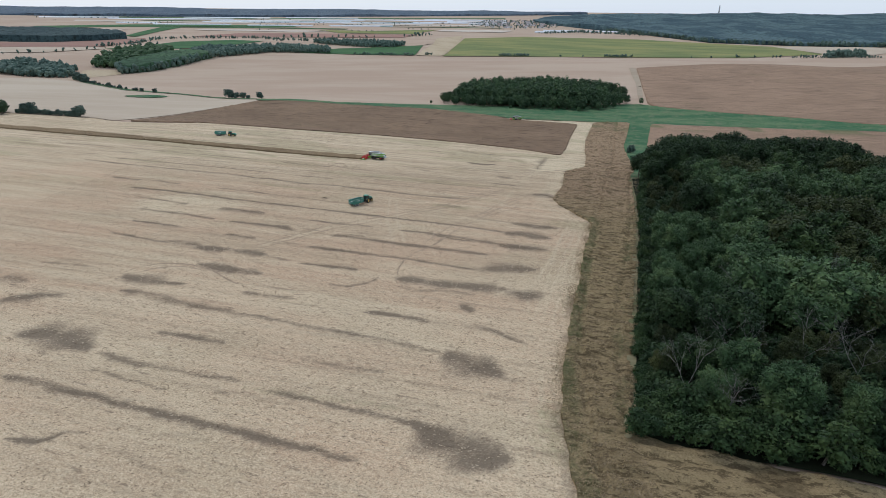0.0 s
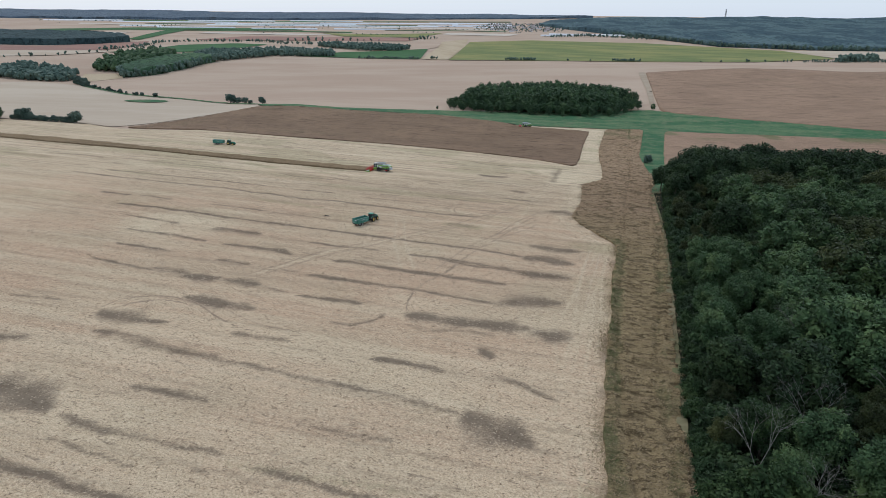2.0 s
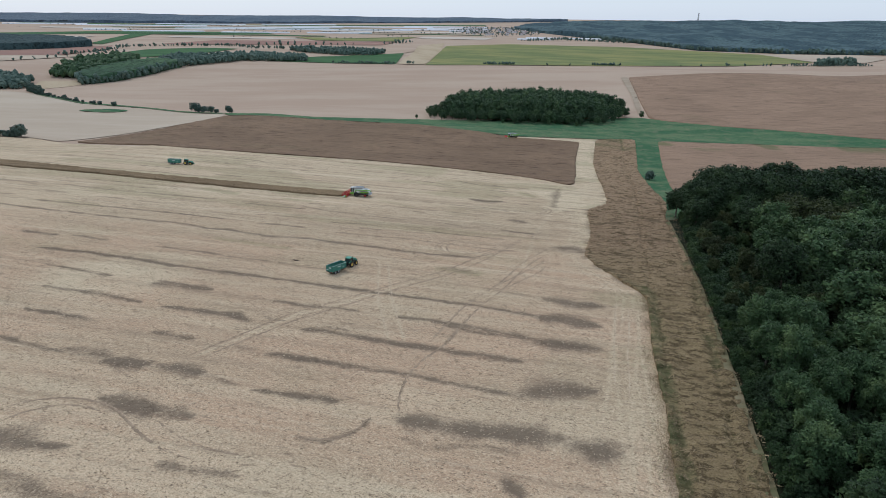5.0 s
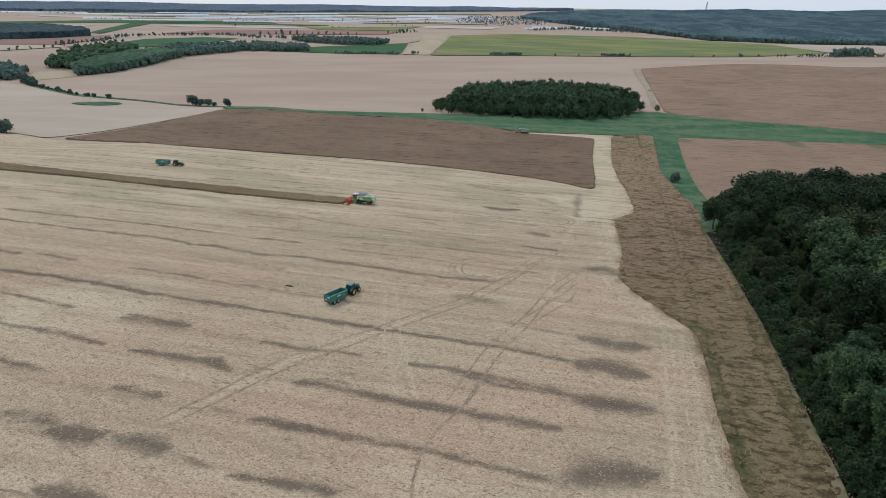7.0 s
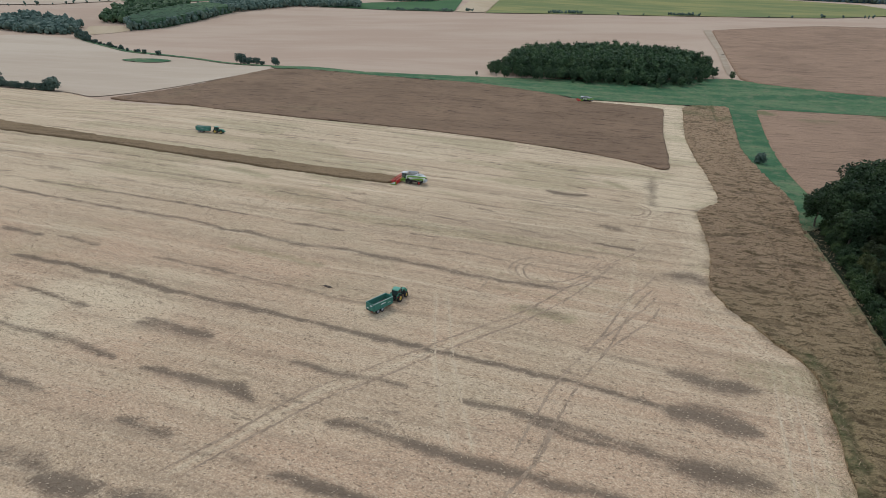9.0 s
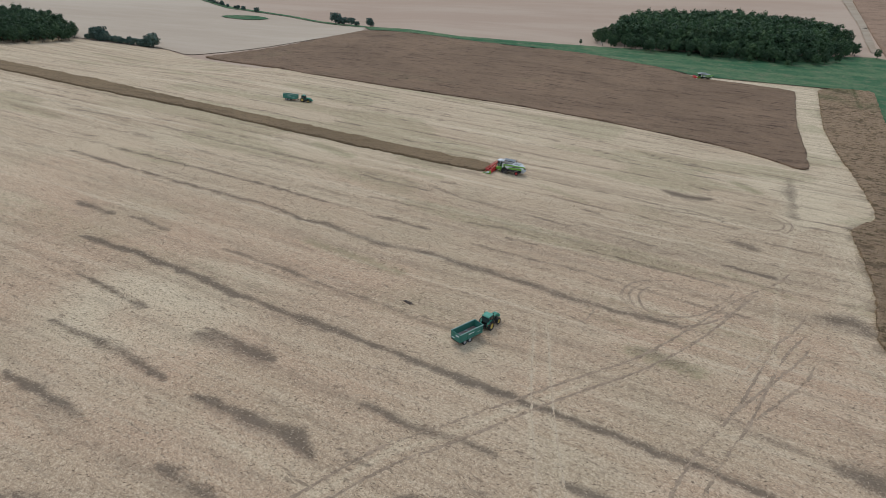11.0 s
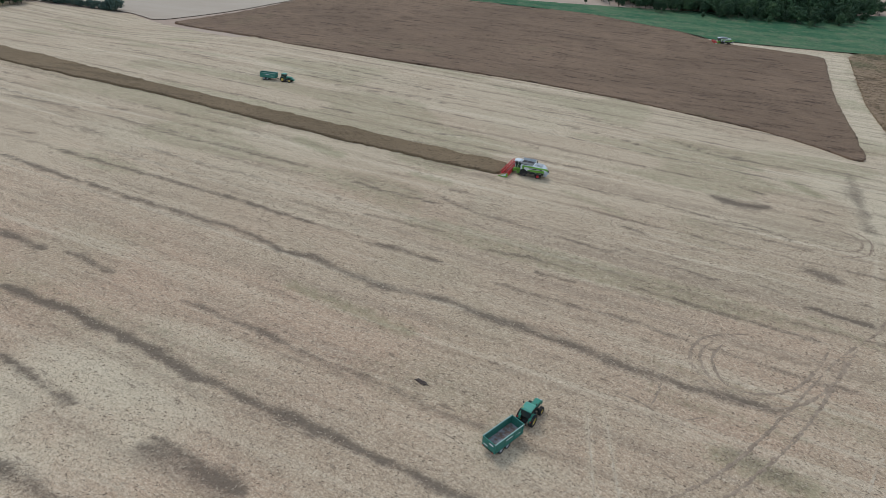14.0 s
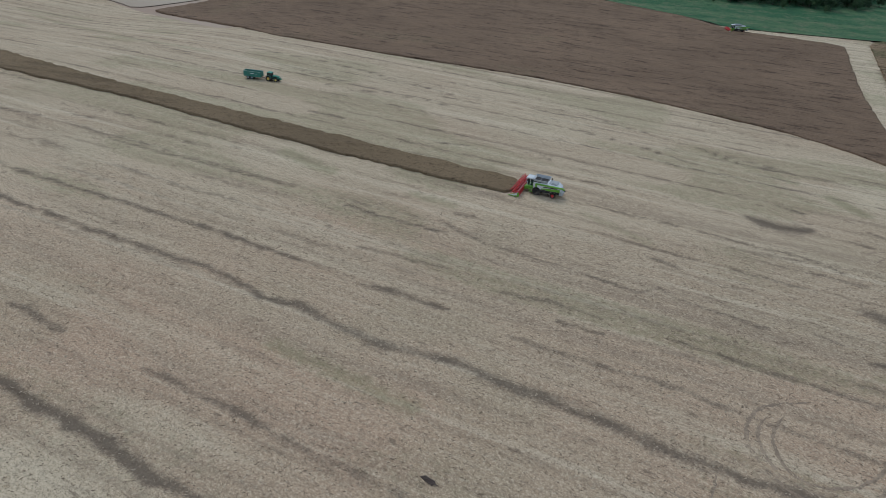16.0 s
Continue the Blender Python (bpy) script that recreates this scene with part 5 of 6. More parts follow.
# shrubs that close the foot of the wood along its edges
shrubs = {}
for mat, grow, line in ((LEAF, 0.66, [(x + 0.9, y) for x, y in WOOD_EDGE]), (LEAF_DARK, 1.0, [(x + 3.2, y) for x, y in WOOD_EDGE]), (LEAF, 1.2, [(35, 95), (50, 90), (64, 87), (82, 83)]), (LEAF, 1.4, [(40, 101), (54, 95), (68, 92), (86, 88)])):
    for (ax, ay), (bx, by) in zip(line[:-1], line[1:]):
        steps = max(1, int(math.hypot(bx - ax, by - ay) / (2.0 if grow < 0.7 else 2.9)))
        for k in range(steps):
            f = k / steps
            x, y = ax + (bx - ax) * f + rng.uniform(-0.4, 1.4), ay + (by - ay) * f + rng.uniform(-0.6, 0.8)
            m = tree_pose(x, y, grow * rng.choice((0.8, 0.9, 1.1, 1.4)) * rng.uniform(0.9, 1.1), rng)
            if mat not in shrubs:
                shrubs[mat] = make_tree(m, rng, mat, 2.4, 4.6, 0.2, 10, 1200, 0.28, ("dense green shrub" if mat is LEAF else "dense dark green shrub") + " at the edge of the wood", "shrub", "shrubs along the wood", ICO1)
            else:
                copy_thing(shrubs[mat], m)
for x, y, s in ((105, 336, 0.72), (110, 339, 0.86), (115, 342, 0.92), (128, 347, 1.4), (136, 348, 1.42), (147, 347, 1.3), (157, 349, 1.42), (168, 351, 1.45),
                (180, 353, 1.45), (190, 355, 1.6), (198, 354, 1.55), (208, 356, 1.42), (219, 357, 1.38), (231, 358, 1.35), (104, 312, 0.75)):
    copy_thing(protos[4], tree_pose(x, y, s, rng) @ Matrix.Diagonal((1.2, 1.2, 0.95, 1.0)))


def dead_tree(x, y, seed, height):
    r = random.Random(seed)
    verts, faces = [], []

    def grow(p, d, length, rad, depth):
        q = p + d * length
        tube(verts, faces, p, q, rad, rad * 0.68, 5 if depth < 2 else 4)
        if depth == 6:
            return
        for _ in range(3 if depth in (1, 2) else 2):
            e = (d + Vector((r.uniform(-1, 1), r.uniform(-1, 1), r.uniform(-0.35, 0.55))) * 0.75).normalized()
            grow(q, e, length * r.uniform(0.6, 0.85), rad * 0.62, depth + 1)

    grow(Vector((0, 0, -0.5)), Vector((r.uniform(-0.1, 0.1), r.uniform(-0.1, 0.1), 1)).normalized(), height * 0.42, 0.1, 0)
    ob = new("dead_tree", mesh_from("dead_tree", verts, faces, DEADWOOD))
    ob.matrix_world = pose(x, y, gz(x, y), 0, 0, r.uniform(0, 360))
    tagged(ob, "bare grey dead tree among the green crowns", "tree", "dead trees")


for k, (x, y, h) in enumerate(((46.5, 102.5, 13), (84.7, 110.5, 14), (52, 97, 12), (77, 117, 14), (106, 158, 14.5), (75.6, 146, 14), (90, 106, 14), (60, 113, 13))):
    dead_tree(x, y, 11 + k, h)

# the copse in the valley
COPSE = [(-16, 786), (5, 768), (42, 757), (100, 748), (156, 744), (196, 764), (226, 802), (236, 850), (200, 905), (110, 925), (40, 910), (0, 860)]
COPSE_CORE = [(8, 800), (60, 782), (150, 772), (190, 795), (210, 845), (190, 890), (110, 908), (45, 895), (14, 850)]
cop, core_spots = {}, []
for x, y in scatter(COPSE, 9.5, rng):
    k = rng.choice((0, 0, 1))
    s = rng.uniform(0.85, 1.12) * (1.16 - 0.36 * min(1.0, (((x - 105) / 130) ** 2 + ((y - 830) / 110) ** 2)))
    if inside(np.array([x]), np.array([y]), COPSE_CORE)[0] or y > 850:
        core_spots.append((x, y, s * 1.1))
    elif k in cop:
        copy_thing(cop[k], tree_pose(x, y, s * 0.86, rng))
    else:
        cop[k] = make_tree(tree_pose(x, y, s * 0.86, rng), rng, (LEAF_COPSE_DARK, LEAF_COPSE)[k], 7.4, 20.0, 0.6, 18, 1900, 0.62, ("dark green tree of the copse", "green tree of the copse")[k], group="trees of the copse", core=ICO1)
for k in (0, 1):
    crown_mass("copse_canopy", "closed canopy inside the copse", core_spots[k::2], crown_mesh("crown", (LEAF_COPSE_DARK, LEAF_COPSE)[k], rng, 7.4, 20.0, 0.6, 12, 600, 0.95, ICO1), rng)
for x, y, s in ((239, 794, 0.56), (-26, 776, 0.3), (150, 738, 0.4), (120, 742, 0.4), (70, 748, 0.35)):
    copy_thing(cop[1], tree_pose(x, y, s, rng))

# single bushes and hedges
bush = None
spots = [(133, 452, 1.65), (-300, 838, 1.7), (-292, 832, 1.1), (-285, 828, 1.3), (-276, 824, 1.2), (-266, 815, 0.8), (-249, 808, 1.3)]
spots += [(-426 + k * 2.1, 604 - k * 0.2 + rng.uniform(-1.2, 1.2), rng.uniform(0.5, 0.85)) for k in range(30)]
spots += [(-361, 598, 1.8), (-366, 599, 1.3), (-371, 598, 0.9), (-420, 605, 1.5), (-414, 604, 1.6), (-409, 605, 1.1)]
for a, b, n in (((-640, 1066), (-584, 1002), 16), ((-584, 1002), (-472, 908), 15), ((-472, 908), (-420, 884), 4)):
    for k in range(n):
        f = (k + rng.random()) / n
        spots.append((a[0] + (b[0] - a[0]) * f, a[1] + (b[1] - a[1]) * f, rng.uniform(1.0, 2.0) if a[0] < -630 else rng.uniform(0.45, 0.95)))
for x, y, s in spots:
    m = tree_pose(x, y, s, rng)
    if bush is None:
        bush = make_tree(m, rng, LEAF_HAZY, 2.3, 3.8, 0.1, 10, 800, 0.36, "round green bush at a field's edge", "bush", "field bushes", ICO1)
    else:
        copy_thing(bush, m)
# a grove at the corner of the cut field
GROVE = [(-424, 594), (-421, 575), (-422, 555), (-428, 538), (-438, 522), (-520, 470), (-580, 560), (-520, 640), (-440, 608)]
grove_spots = []
for x, y in scatter(GROVE, 7.5, rng):
    if x > -446 or y < 530:
        copy_thing(cop[rng.choice((0, 0, 1))], tree_pose(x, y, rng.uniform(0.62, 0.85), rng))
    else:
        grove_spots.append((x, y, rng.uniform(0.75, 0.95)))
crown_mass("grove_canopy", "closed dark canopy of the grove by the field", grove_spots, crown_mesh("crown", LEAF_COPSE_DARK, rng, 7.4, 20.0, 0.6, 12, 700, 0.9, ICO1), rng)


# ---------------------------------------------------------------- far woods, hedges, plain and town
def far_wood(name, label, spots, height, mat, lift=0.0):
    """Many small crowns as one mass."""
    gen = np.random.RandomState(len(spots))
    cv, cf = ICO1
    verts, faces, n = [], [], 0
    for x, y in spots:
        h = height * gen.uniform(0.5, 1.3)
        w = h * gen.uniform(0.36, 0.5)
        z = gz(x, y) + lift
        for k in range(3):
            r = w * gen.uniform(0.55, 0.85)
            o = np.array([x + gen.uniform(-0.6, 0.6) * w, y + gen.uniform(-0.6, 0.6) * w, z + h * (0.35 + 0.2 * k)])
            p = cv * r * gen.uniform(0.7, 1.2, (len(cv), 1)) * np.array([1, 1, h * 0.34 / r]) + o
            verts.append(p)
            faces.append(cf + n)
            n += len(cv)
    me = mesh_from(name, np.concatenate(verts), np.concatenate(faces).tolist(), mat)
    return tagged(new(name, me), label, "trees", kind="stuff")


def along(points, step, rng, wobble=2.0):
    out = []
    for (ax, ay), (bx, by) in zip(points[:-1], points[1:]):
        k = max(1, int(math.hypot(bx - ax, by - ay) / step))
        out += [(ax + (bx - ax) * i / k + rng.uniform(-wobble, wobble), ay + (by - ay) * i / k + rng.uniform(-wobble, wobble)) for i in range(k)]
    return out


def canopy(name, label, poly, cell, height, mat):
    """A forest too far off to tell its trees apart: one bumpy canopy with upright edges."""
    def relief(x, y):
        return height * (0.22 * vnoise(x, y, cell * 1.3, 95) + 0.12 * vnoise(x, y, cell * 4, 96)) + height * (0.9 * vnoise(x, y, 260, 97) + 0.5 * vnoise(x, y, 110, 98) - 0.7) * (cell > 11)
    return tagged(sheet(name, poly, cell, height * 0.8, mat, relief=relief, skirt=height * 1.3, warp=cell * 0.25, smooth=1), label, "forest", kind="stuff")


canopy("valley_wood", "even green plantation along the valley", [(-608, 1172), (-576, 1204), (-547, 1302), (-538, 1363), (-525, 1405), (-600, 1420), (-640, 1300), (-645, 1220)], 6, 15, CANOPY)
far_wood("valley_wood", "green trees fringing the plantation", along([(-612, 1167), (-576, 1200), (-547, 1300), (-538, 1363), (-521, 1409)], 6, rng, 3) + along([(-640, 1215), (-612, 1170)], 6, rng, 3), 14, LEAF_HAZY)
far_wood("valley_wood", "long green wood along the valley's edge", scatter([(-521, 1409), (-434, 1535), (-296, 1540), (-310, 1620), (-450, 1650), (-600, 1560), (-610, 1430)], 7.5, rng), 12, LEAF_HAZY)
far_wood("valley_wood", "dark green trees by the hay meadow", scatter([(-720, 1075), (-668, 1078), (-668, 1100), (-708, 1190), (-744, 1204), (-840, 1240), (-820, 1110)], 7, rng), 12, LEAF_HAZY)
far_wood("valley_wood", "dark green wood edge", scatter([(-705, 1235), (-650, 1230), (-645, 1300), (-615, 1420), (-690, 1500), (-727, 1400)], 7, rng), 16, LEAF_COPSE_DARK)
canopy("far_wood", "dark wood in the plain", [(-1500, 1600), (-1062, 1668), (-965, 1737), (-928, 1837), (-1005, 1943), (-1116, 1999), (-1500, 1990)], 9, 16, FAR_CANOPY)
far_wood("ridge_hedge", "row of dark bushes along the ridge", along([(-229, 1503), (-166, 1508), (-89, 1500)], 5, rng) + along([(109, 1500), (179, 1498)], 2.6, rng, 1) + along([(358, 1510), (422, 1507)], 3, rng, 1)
         + [(-58, 1512), (-50, 1510), (-64, 1514), (249, 1490), (302, 1495), (553, 1495), (598, 1494), (660, 1500), (664, 1500), (699, 1496), (740, 1494), (748, 1494), (756, 1494)] + along([(780, 1490), (985, 1480)], 5, rng), 6, LEAF_HAZY)
far_wood("ridge_trees", "clump of green trees on the ridge", scatter([(855, 1490), (960, 1500), (965, 1530), (870, 1525)], 7, rng), 13, LEAF_HAZY)
far_wood("roadside_trees", "spaced trees along a country road", along([(-1000, 1330), (-906, 1413), (-850, 1521), (-826, 1571), (-760, 1700)], 22, rng, 3), 7, LEAF_HAZY)
far_wood("tree_belt", "belts of trees across the plain", along([(-874, 1587), (-828, 1690), (-839, 1840), (-745, 1900), (-600, 1940), (-494, 1898)], 7, rng, 7) + along([(-513, 1870), (-430, 1890), (-347, 1830), (-250, 1760)], 6, rng, 10), 8, LEAF_HAZY)
far_wood("small_wood", "small dark wood behind the ridge", scatter([(-230, 1700), (-150, 1720), (-130, 1790), (-190, 1830), (-300, 1860), (-400, 1840), (-360, 1780)], 8.5, rng), 11, LEAF_HAZY)
far_wood("poplar_row", "row of slim poplars in the plain", along([(-520, 1990), (-358, 2035), (-230, 2060)], 19, rng, 2) + along([(-155, 2100), (-60, 2200)], 14, rng, 2), 11, LEAF_HAZY)
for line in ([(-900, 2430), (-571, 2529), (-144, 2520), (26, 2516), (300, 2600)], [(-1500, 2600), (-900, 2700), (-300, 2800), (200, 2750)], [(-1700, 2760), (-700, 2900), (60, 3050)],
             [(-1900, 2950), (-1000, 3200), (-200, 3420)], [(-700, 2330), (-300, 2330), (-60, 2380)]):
    far_wood("tree_belt", "thin belt of trees in the far plain", [p for p in along(line, 14, rng, 10) if float(vnoise(p[0], p[1], 90, 52)) > 0.52], 5.0, LEAF_HAZY)
for line, deep in (([(-1250, 2380), (-700, 2450), (-400, 2440)], 60), ([(-1400, 2900), (-700, 3040), (-100, 3150)], 50), ([(-1900, 3020), (-900, 3330), (-300, 3560), (300, 3700)], 110), ([(-300, 2660), (0, 2680), (200, 2640)], 40)):
    tagged(sheet("green_field", line + [(x, y + deep) for x, y in line[::-1]], 30, 0.9, BEET), "long green field in the far plain", "field", kind="structure")
canopy("horizon_forest", "forest along the horizon, haze in its blue colour", [(-2500, 3000), (-1750, 3210), (-1100, 3500), (-538, 3840), (117, 4130), (900, 4400), (900, 4700), (-700, 4750), (-2900, 3900)], 26, 11, HAZY_HORIZON)
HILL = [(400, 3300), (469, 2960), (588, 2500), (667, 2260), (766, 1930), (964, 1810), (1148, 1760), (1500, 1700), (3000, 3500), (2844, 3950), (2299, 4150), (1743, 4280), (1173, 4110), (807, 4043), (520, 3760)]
canopy("forest_hill", "mixed forest covering the long hill, haze blue in its colour", HILL, 14, 16, HAZY_HILLSIDE)

far_wood("forest_fringe", "trees along the foot of the forest hill", along([(588, 2500), (667, 2260), (766, 1930), (964, 1808), (1148, 1758), (1500, 1698)], 4, rng, 6), 12, LEAF_HAZY)

WHITE = material("greenhouse_sheeting", 0.5, 0.3)
_n = Nodes(WHITE)
_n.color(_n.mix(_n.noise(_n.coords(), 0.05), (0.62, 0.64, 0.66), (0.8, 0.8, 0.8)))
WALL = material("town_wall", 0.9, 0.2)
_n = Nodes(WALL)
_n.color(_n.mix(_n.add("ShaderNodeNewGeometry").outputs["Random Per Island"], (0.70, 0.71, 0.72), (0.55, 0.54, 0.53)))
TILE = material("roof_tile", 0.9, 0.2)
_n = Nodes(TILE)
_n.color(_n.mix(_n.add("ShaderNodeNewGeometry").outputs["Random Per Island"], (0.34, 0.2, 0.16), (0.28, 0.27, 0.28)))


def long_sheds(spots):
    """Low bright greenhouse tunnels, far away."""
    for x, y, length, deep, turn in spots:
        verts, faces = [], []
        sides = 8
        for e in (-0.5, 0.5):
            for k in range(sides + 1):
                a = math.pi * k / sides
                verts.append((e * length, -math.cos(a) * deep / 2, math.sin(a) * 5.0 - 0.3))
        for k in range(sides):
            faces.append((k, k + 1, sides + 2 + k, sides + 1 + k))
        faces += [tuple(range(sides + 1)), tuple(range(2 * sides + 1, sides, -1))]
        ob = new("greenhouse", mesh_from("greenhouse", verts, faces, WHITE))
        ob.matrix_world = pose(x, y, gz(x, y), 0, 0, turn)
        tagged(ob, "long white greenhouse tunnel in the plain", "greenhouse", "greenhouses")


long_sheds([(-1750, 3050, 330, 20, 22), (-1330, 3080, 560, 18, 10), (-800, 3060, 640, 16, 10), (-1300, 2670, 160, 14, 8), (-560, 2960, 330, 14, 5), (-300, 2990, 420, 16, 4), (-250, 3330, 500, 26, 4), (30, 3440, 360, 28, 4), (-1050, 2620, 300, 12, 8), (-700, 2640, 260, 12, 6), (-900, 2910, 420, 14, 8), (-380, 2700, 260, 12, 4), (-1150, 3330, 420, 20, 12), (-700, 3500, 380, 22, 10), (120, 3210, 300, 18, 2),
            (-60, 3080, 260, 16, 4), (150, 2990, 160, 14, 4), (-560, 3240, 240, 14, 6), (180, 3420, 200, 18, 0)])


def house(x, y, turn, w, d, h, r):
    t = thing("house", "small pale house with a pitched roof in the far town", "house", "houses of the town", at=pose(x, y, gz(x, y), 0, 0, turn))
    v = [(sx * w / 2, sy * d / 2, z) for z in (-2, h) for sx, sy in ((-1, -1), (1, -1), (1, 1), (-1, 1))]
    part("wall", mesh_from("wall", v, [(0, 1, 5, 4), (1, 2, 6, 5), (2, 3, 7, 6), (3, 0, 4, 7)], WALL), WALL, t)
    v = [(sx * w * 0.54, sy * d * 0.56, h) for sx, sy in ((-1, -1), (1, -1), (1, 1), (-1, 1))] + [(-w * 0.54, 0, h + r), (w * 0.54, 0, h + r)]
    part("roof", mesh_from("roof", v, [(0, 1, 5, 4), (2, 3, 4, 5), (1, 2, 5), (3, 0, 4), (3, 2, 1, 0)], TILE), TILE, t)
    return t


homes = [house(200, 2900, 20, 11, 8, 3.6, 2.4), house(220, 3000, 70, 15, 9, 4.2, 2.6), house(240, 3050, 10, 26, 12, 5.5, 1)]
TOWN = [(60, 2880), (232, 2640), (400, 2640), (487, 2900), (440, 3400), (200, 3500), (100, 3200)]
for x, y in scatter(TOWN, 66, rng)[:120]:
    copy_thing(homes[rng.choice((0, 0, 1, 2))], pose(x, y, gz(x, y), 0, 0, rng.uniform(0, 180)))
far_wood("village_trees", "trees below the forest hill", scatter([(300, 2330), (481, 2440), (670, 2235), (640, 2200), (450, 2360), (320, 2290)], 16, rng), 8, LEAF_HAZY)
long_sheds([(505, 2450, 330, 16, -12), (360, 2390, 120, 14, 0)])
far_wood("town_trees", "green trees between the houses of the town", scatter(TOWN, 34, rng), 7, LEAF_HAZY)

tower = thing("radio_tower", "slim grey radio tower on the forest hill", "tower", at=pose(1690, 4215, gz(1690, 4215) + 8) @ Matrix.Scale(0.68, 4))
STEEL = mat_paint("grey_steel", (0.30, 0.31, 0.33), 0.5)
v, f = [], []
for a in range(4):
    w = math.pi / 4 + a * math.pi / 2
    tube(v, f, (7 * math.cos(w), 7 * math.sin(w), -2), (3 * math.cos(w), 3 * math.sin(w), 78), 1.2, 0.9, 5)
for k in range(9):
    z, z2 = k * 8.6, (k + 1) * 8.6
    for a in range(4):
        w, w2 = math.pi / 4 + a * math.pi / 2, math.pi / 4 + (a + 1) * math.pi / 2
        r1, r2 = 7 - 4 * z / 78, 7 - 4 * z2 / 78
        tube(v, f, (r1 * math.cos(w), r1 * math.sin(w), z), (r2 * math.cos(w2), r2 * math.sin(w2), z2), 0.6, 0.6, 4)
part("lattice", mesh_from("lattice", v, f, STEEL), STEEL, tower)
for z, r in ((58, 7.0), (76, 5.0)):
    v, f = [], []
    tube(v, f, (0, 0, z), (0, 0, z + 4), r, r, 10)
    f += [tuple(range(10)), tuple(range(19, 9, -1))]
    part("platform", mesh_from("platform", v, f, STEEL), STEEL, tower)


# ---------------------------------------------------------------- farm machines
GREEN = mat_paint("green_paint", (0.04, 0.235, 0.15), amount=0.3)
TRAILER_GREEN = mat_paint("trailer_green_paint", (0.04, 0.19, 0.14), 0.5, amount=0.3)
# rail green paled to carry the bright highlight along the top edges
RAIL_HIGHLIGHT = mat_paint("highlight_pale_green", (0.30, 0.44, 0.38), 0.6, amount=0.3)
# tractor green lightened for the roof: the sky's reflection is painted in
ROOF_SKY_GREEN = mat_paint("sky_tinted_green_paint", (0.09, 0.33, 0.235), 0.3, amount=0.2)
YELLOW = mat_paint("yellow_paint", (0.62, 0.46, 0.10))
LIME = mat_paint("lime_green_paint", (0.17, 0.40, 0.045), amount=0.35)
OFFWHITE = mat_paint("off_white_paint", (0.72, 0.73, 0.72), amount=0.3)
RED = mat_paint("red_paint", (0.55, 0.03, 0.03), amount=0.2)
GREY = mat_paint("grey_paint", (0.42, 0.43, 0.43), amount=0.35)
BLACK = mat_paint("black_frame", (0.02, 0.02, 0.02), 0.6, amount=0.5)
RUBBER = mat_paint("tyre_rubber", (0.022, 0.021, 0.02), 0.9, amount=0.6)
GLASS = mat_glass("cab_glass")
GRAIN = material("spilled_grain", 0.95, 0.1)
_n = Nodes(GRAIN)
_n.color(_n.mix(_n.span(_n.noise(_n.coords(), 1.1, 5, 0.7), 0.35, 0.65), (0.20, 0.12, 0.085), (0.34, 0.345, 0.36)))
RUST = mat_paint("rusty_frame", (0.24, 0.09, 0.045), 0.8)
LAMP_RED = mat_paint("red_lamp", (0.5, 0.02, 0.015), 0.3, amount=0.1)
LAMP_CLEAR = mat_paint("clear_lamp", (0.75, 0.76, 0.74), 0.2, amount=0.1)


def box(bm, x0, x1, y0, y1, z0, z1, bevel=0.03):
    made = bmesh.ops.create_cube(bm, size=1.0)["verts"]
    for v in made:
        v.co = Vector(((x0 + x1) / 2 + v.co.x * (x1 - x0), (y0 + y1) / 2 + v.co.y * (y1 - y0), (z0 + z1) / 2 + v.co.z * (z1 - z0)))
    if bevel > 0:
        edges = list({e for v in made for e in v.link_edges})
        bmesh.ops.bevel(bm, geom=edges, offset=bevel, segments=2, affect="EDGES", profile=0.5)
    return bm


def boxes(*rows, bevel=0.03):
    bm = bmesh.new()
    for r in rows:
        box(bm, *r, bevel=bevel)
    return bm


def prism(profile, y0, y1, bevel=0.04):
    """A side outline in x and z, drawn out from y0 to y1."""
    bm = bmesh.new()
    a = [bm.verts.new((x, y0, z)) for x, z in profile]
    b = [bm.verts.new((x, y1, z)) for x, z in profile]
    bm.faces.new(a)
    bm.faces.new(b[::-1])
    n = len(profile)
    for i in range(n):
        bm.faces.new((a[i], b[i], b[(i + 1) % n], a[(i + 1) % n]))
    bmesh.ops.recalc_face_normals(bm, faces=bm.faces)
    if bevel:
        bmesh.ops.bevel(bm, geom=list(bm.edges), offset=bevel, segments=2, affect="EDGES", profile=0.5)
    return bm


def rods(*rows, sides=8):
    """Round bars: end, end, radius."""
    v, f = [], []
    for a, b, r in rows:
        n = len(v)
        tube(v, f, a, b, r, r, sides)
        f += [tuple(range(n + sides - 1, n - 1, -1)), tuple(range(n + sides, n + 2 * sides))]
    bm = bmesh.new()
    me = bpy.data.meshes.new("rods")
    me.from_pydata(v, [], f)
    bm.from_mesh(me)
    bpy.data.meshes.remove(me)
    return bm


def ring(profile, segments):
    """A round body about the y axis from a profile in y and radius."""
    v, f = [], []
    n = len(profile)
    for k in range(segments):
        a = 2 * math.pi * k / segments
        v += [(r * math.cos(a), y, r * math.sin(a)) for y, r in profile]
    for k in range(segments):
        j = (k + 1) % segments
        for i in range(n - 1):
            f.append((k * n + i, k * n + i + 1, j * n + i + 1, j * n + i))
    return v, f


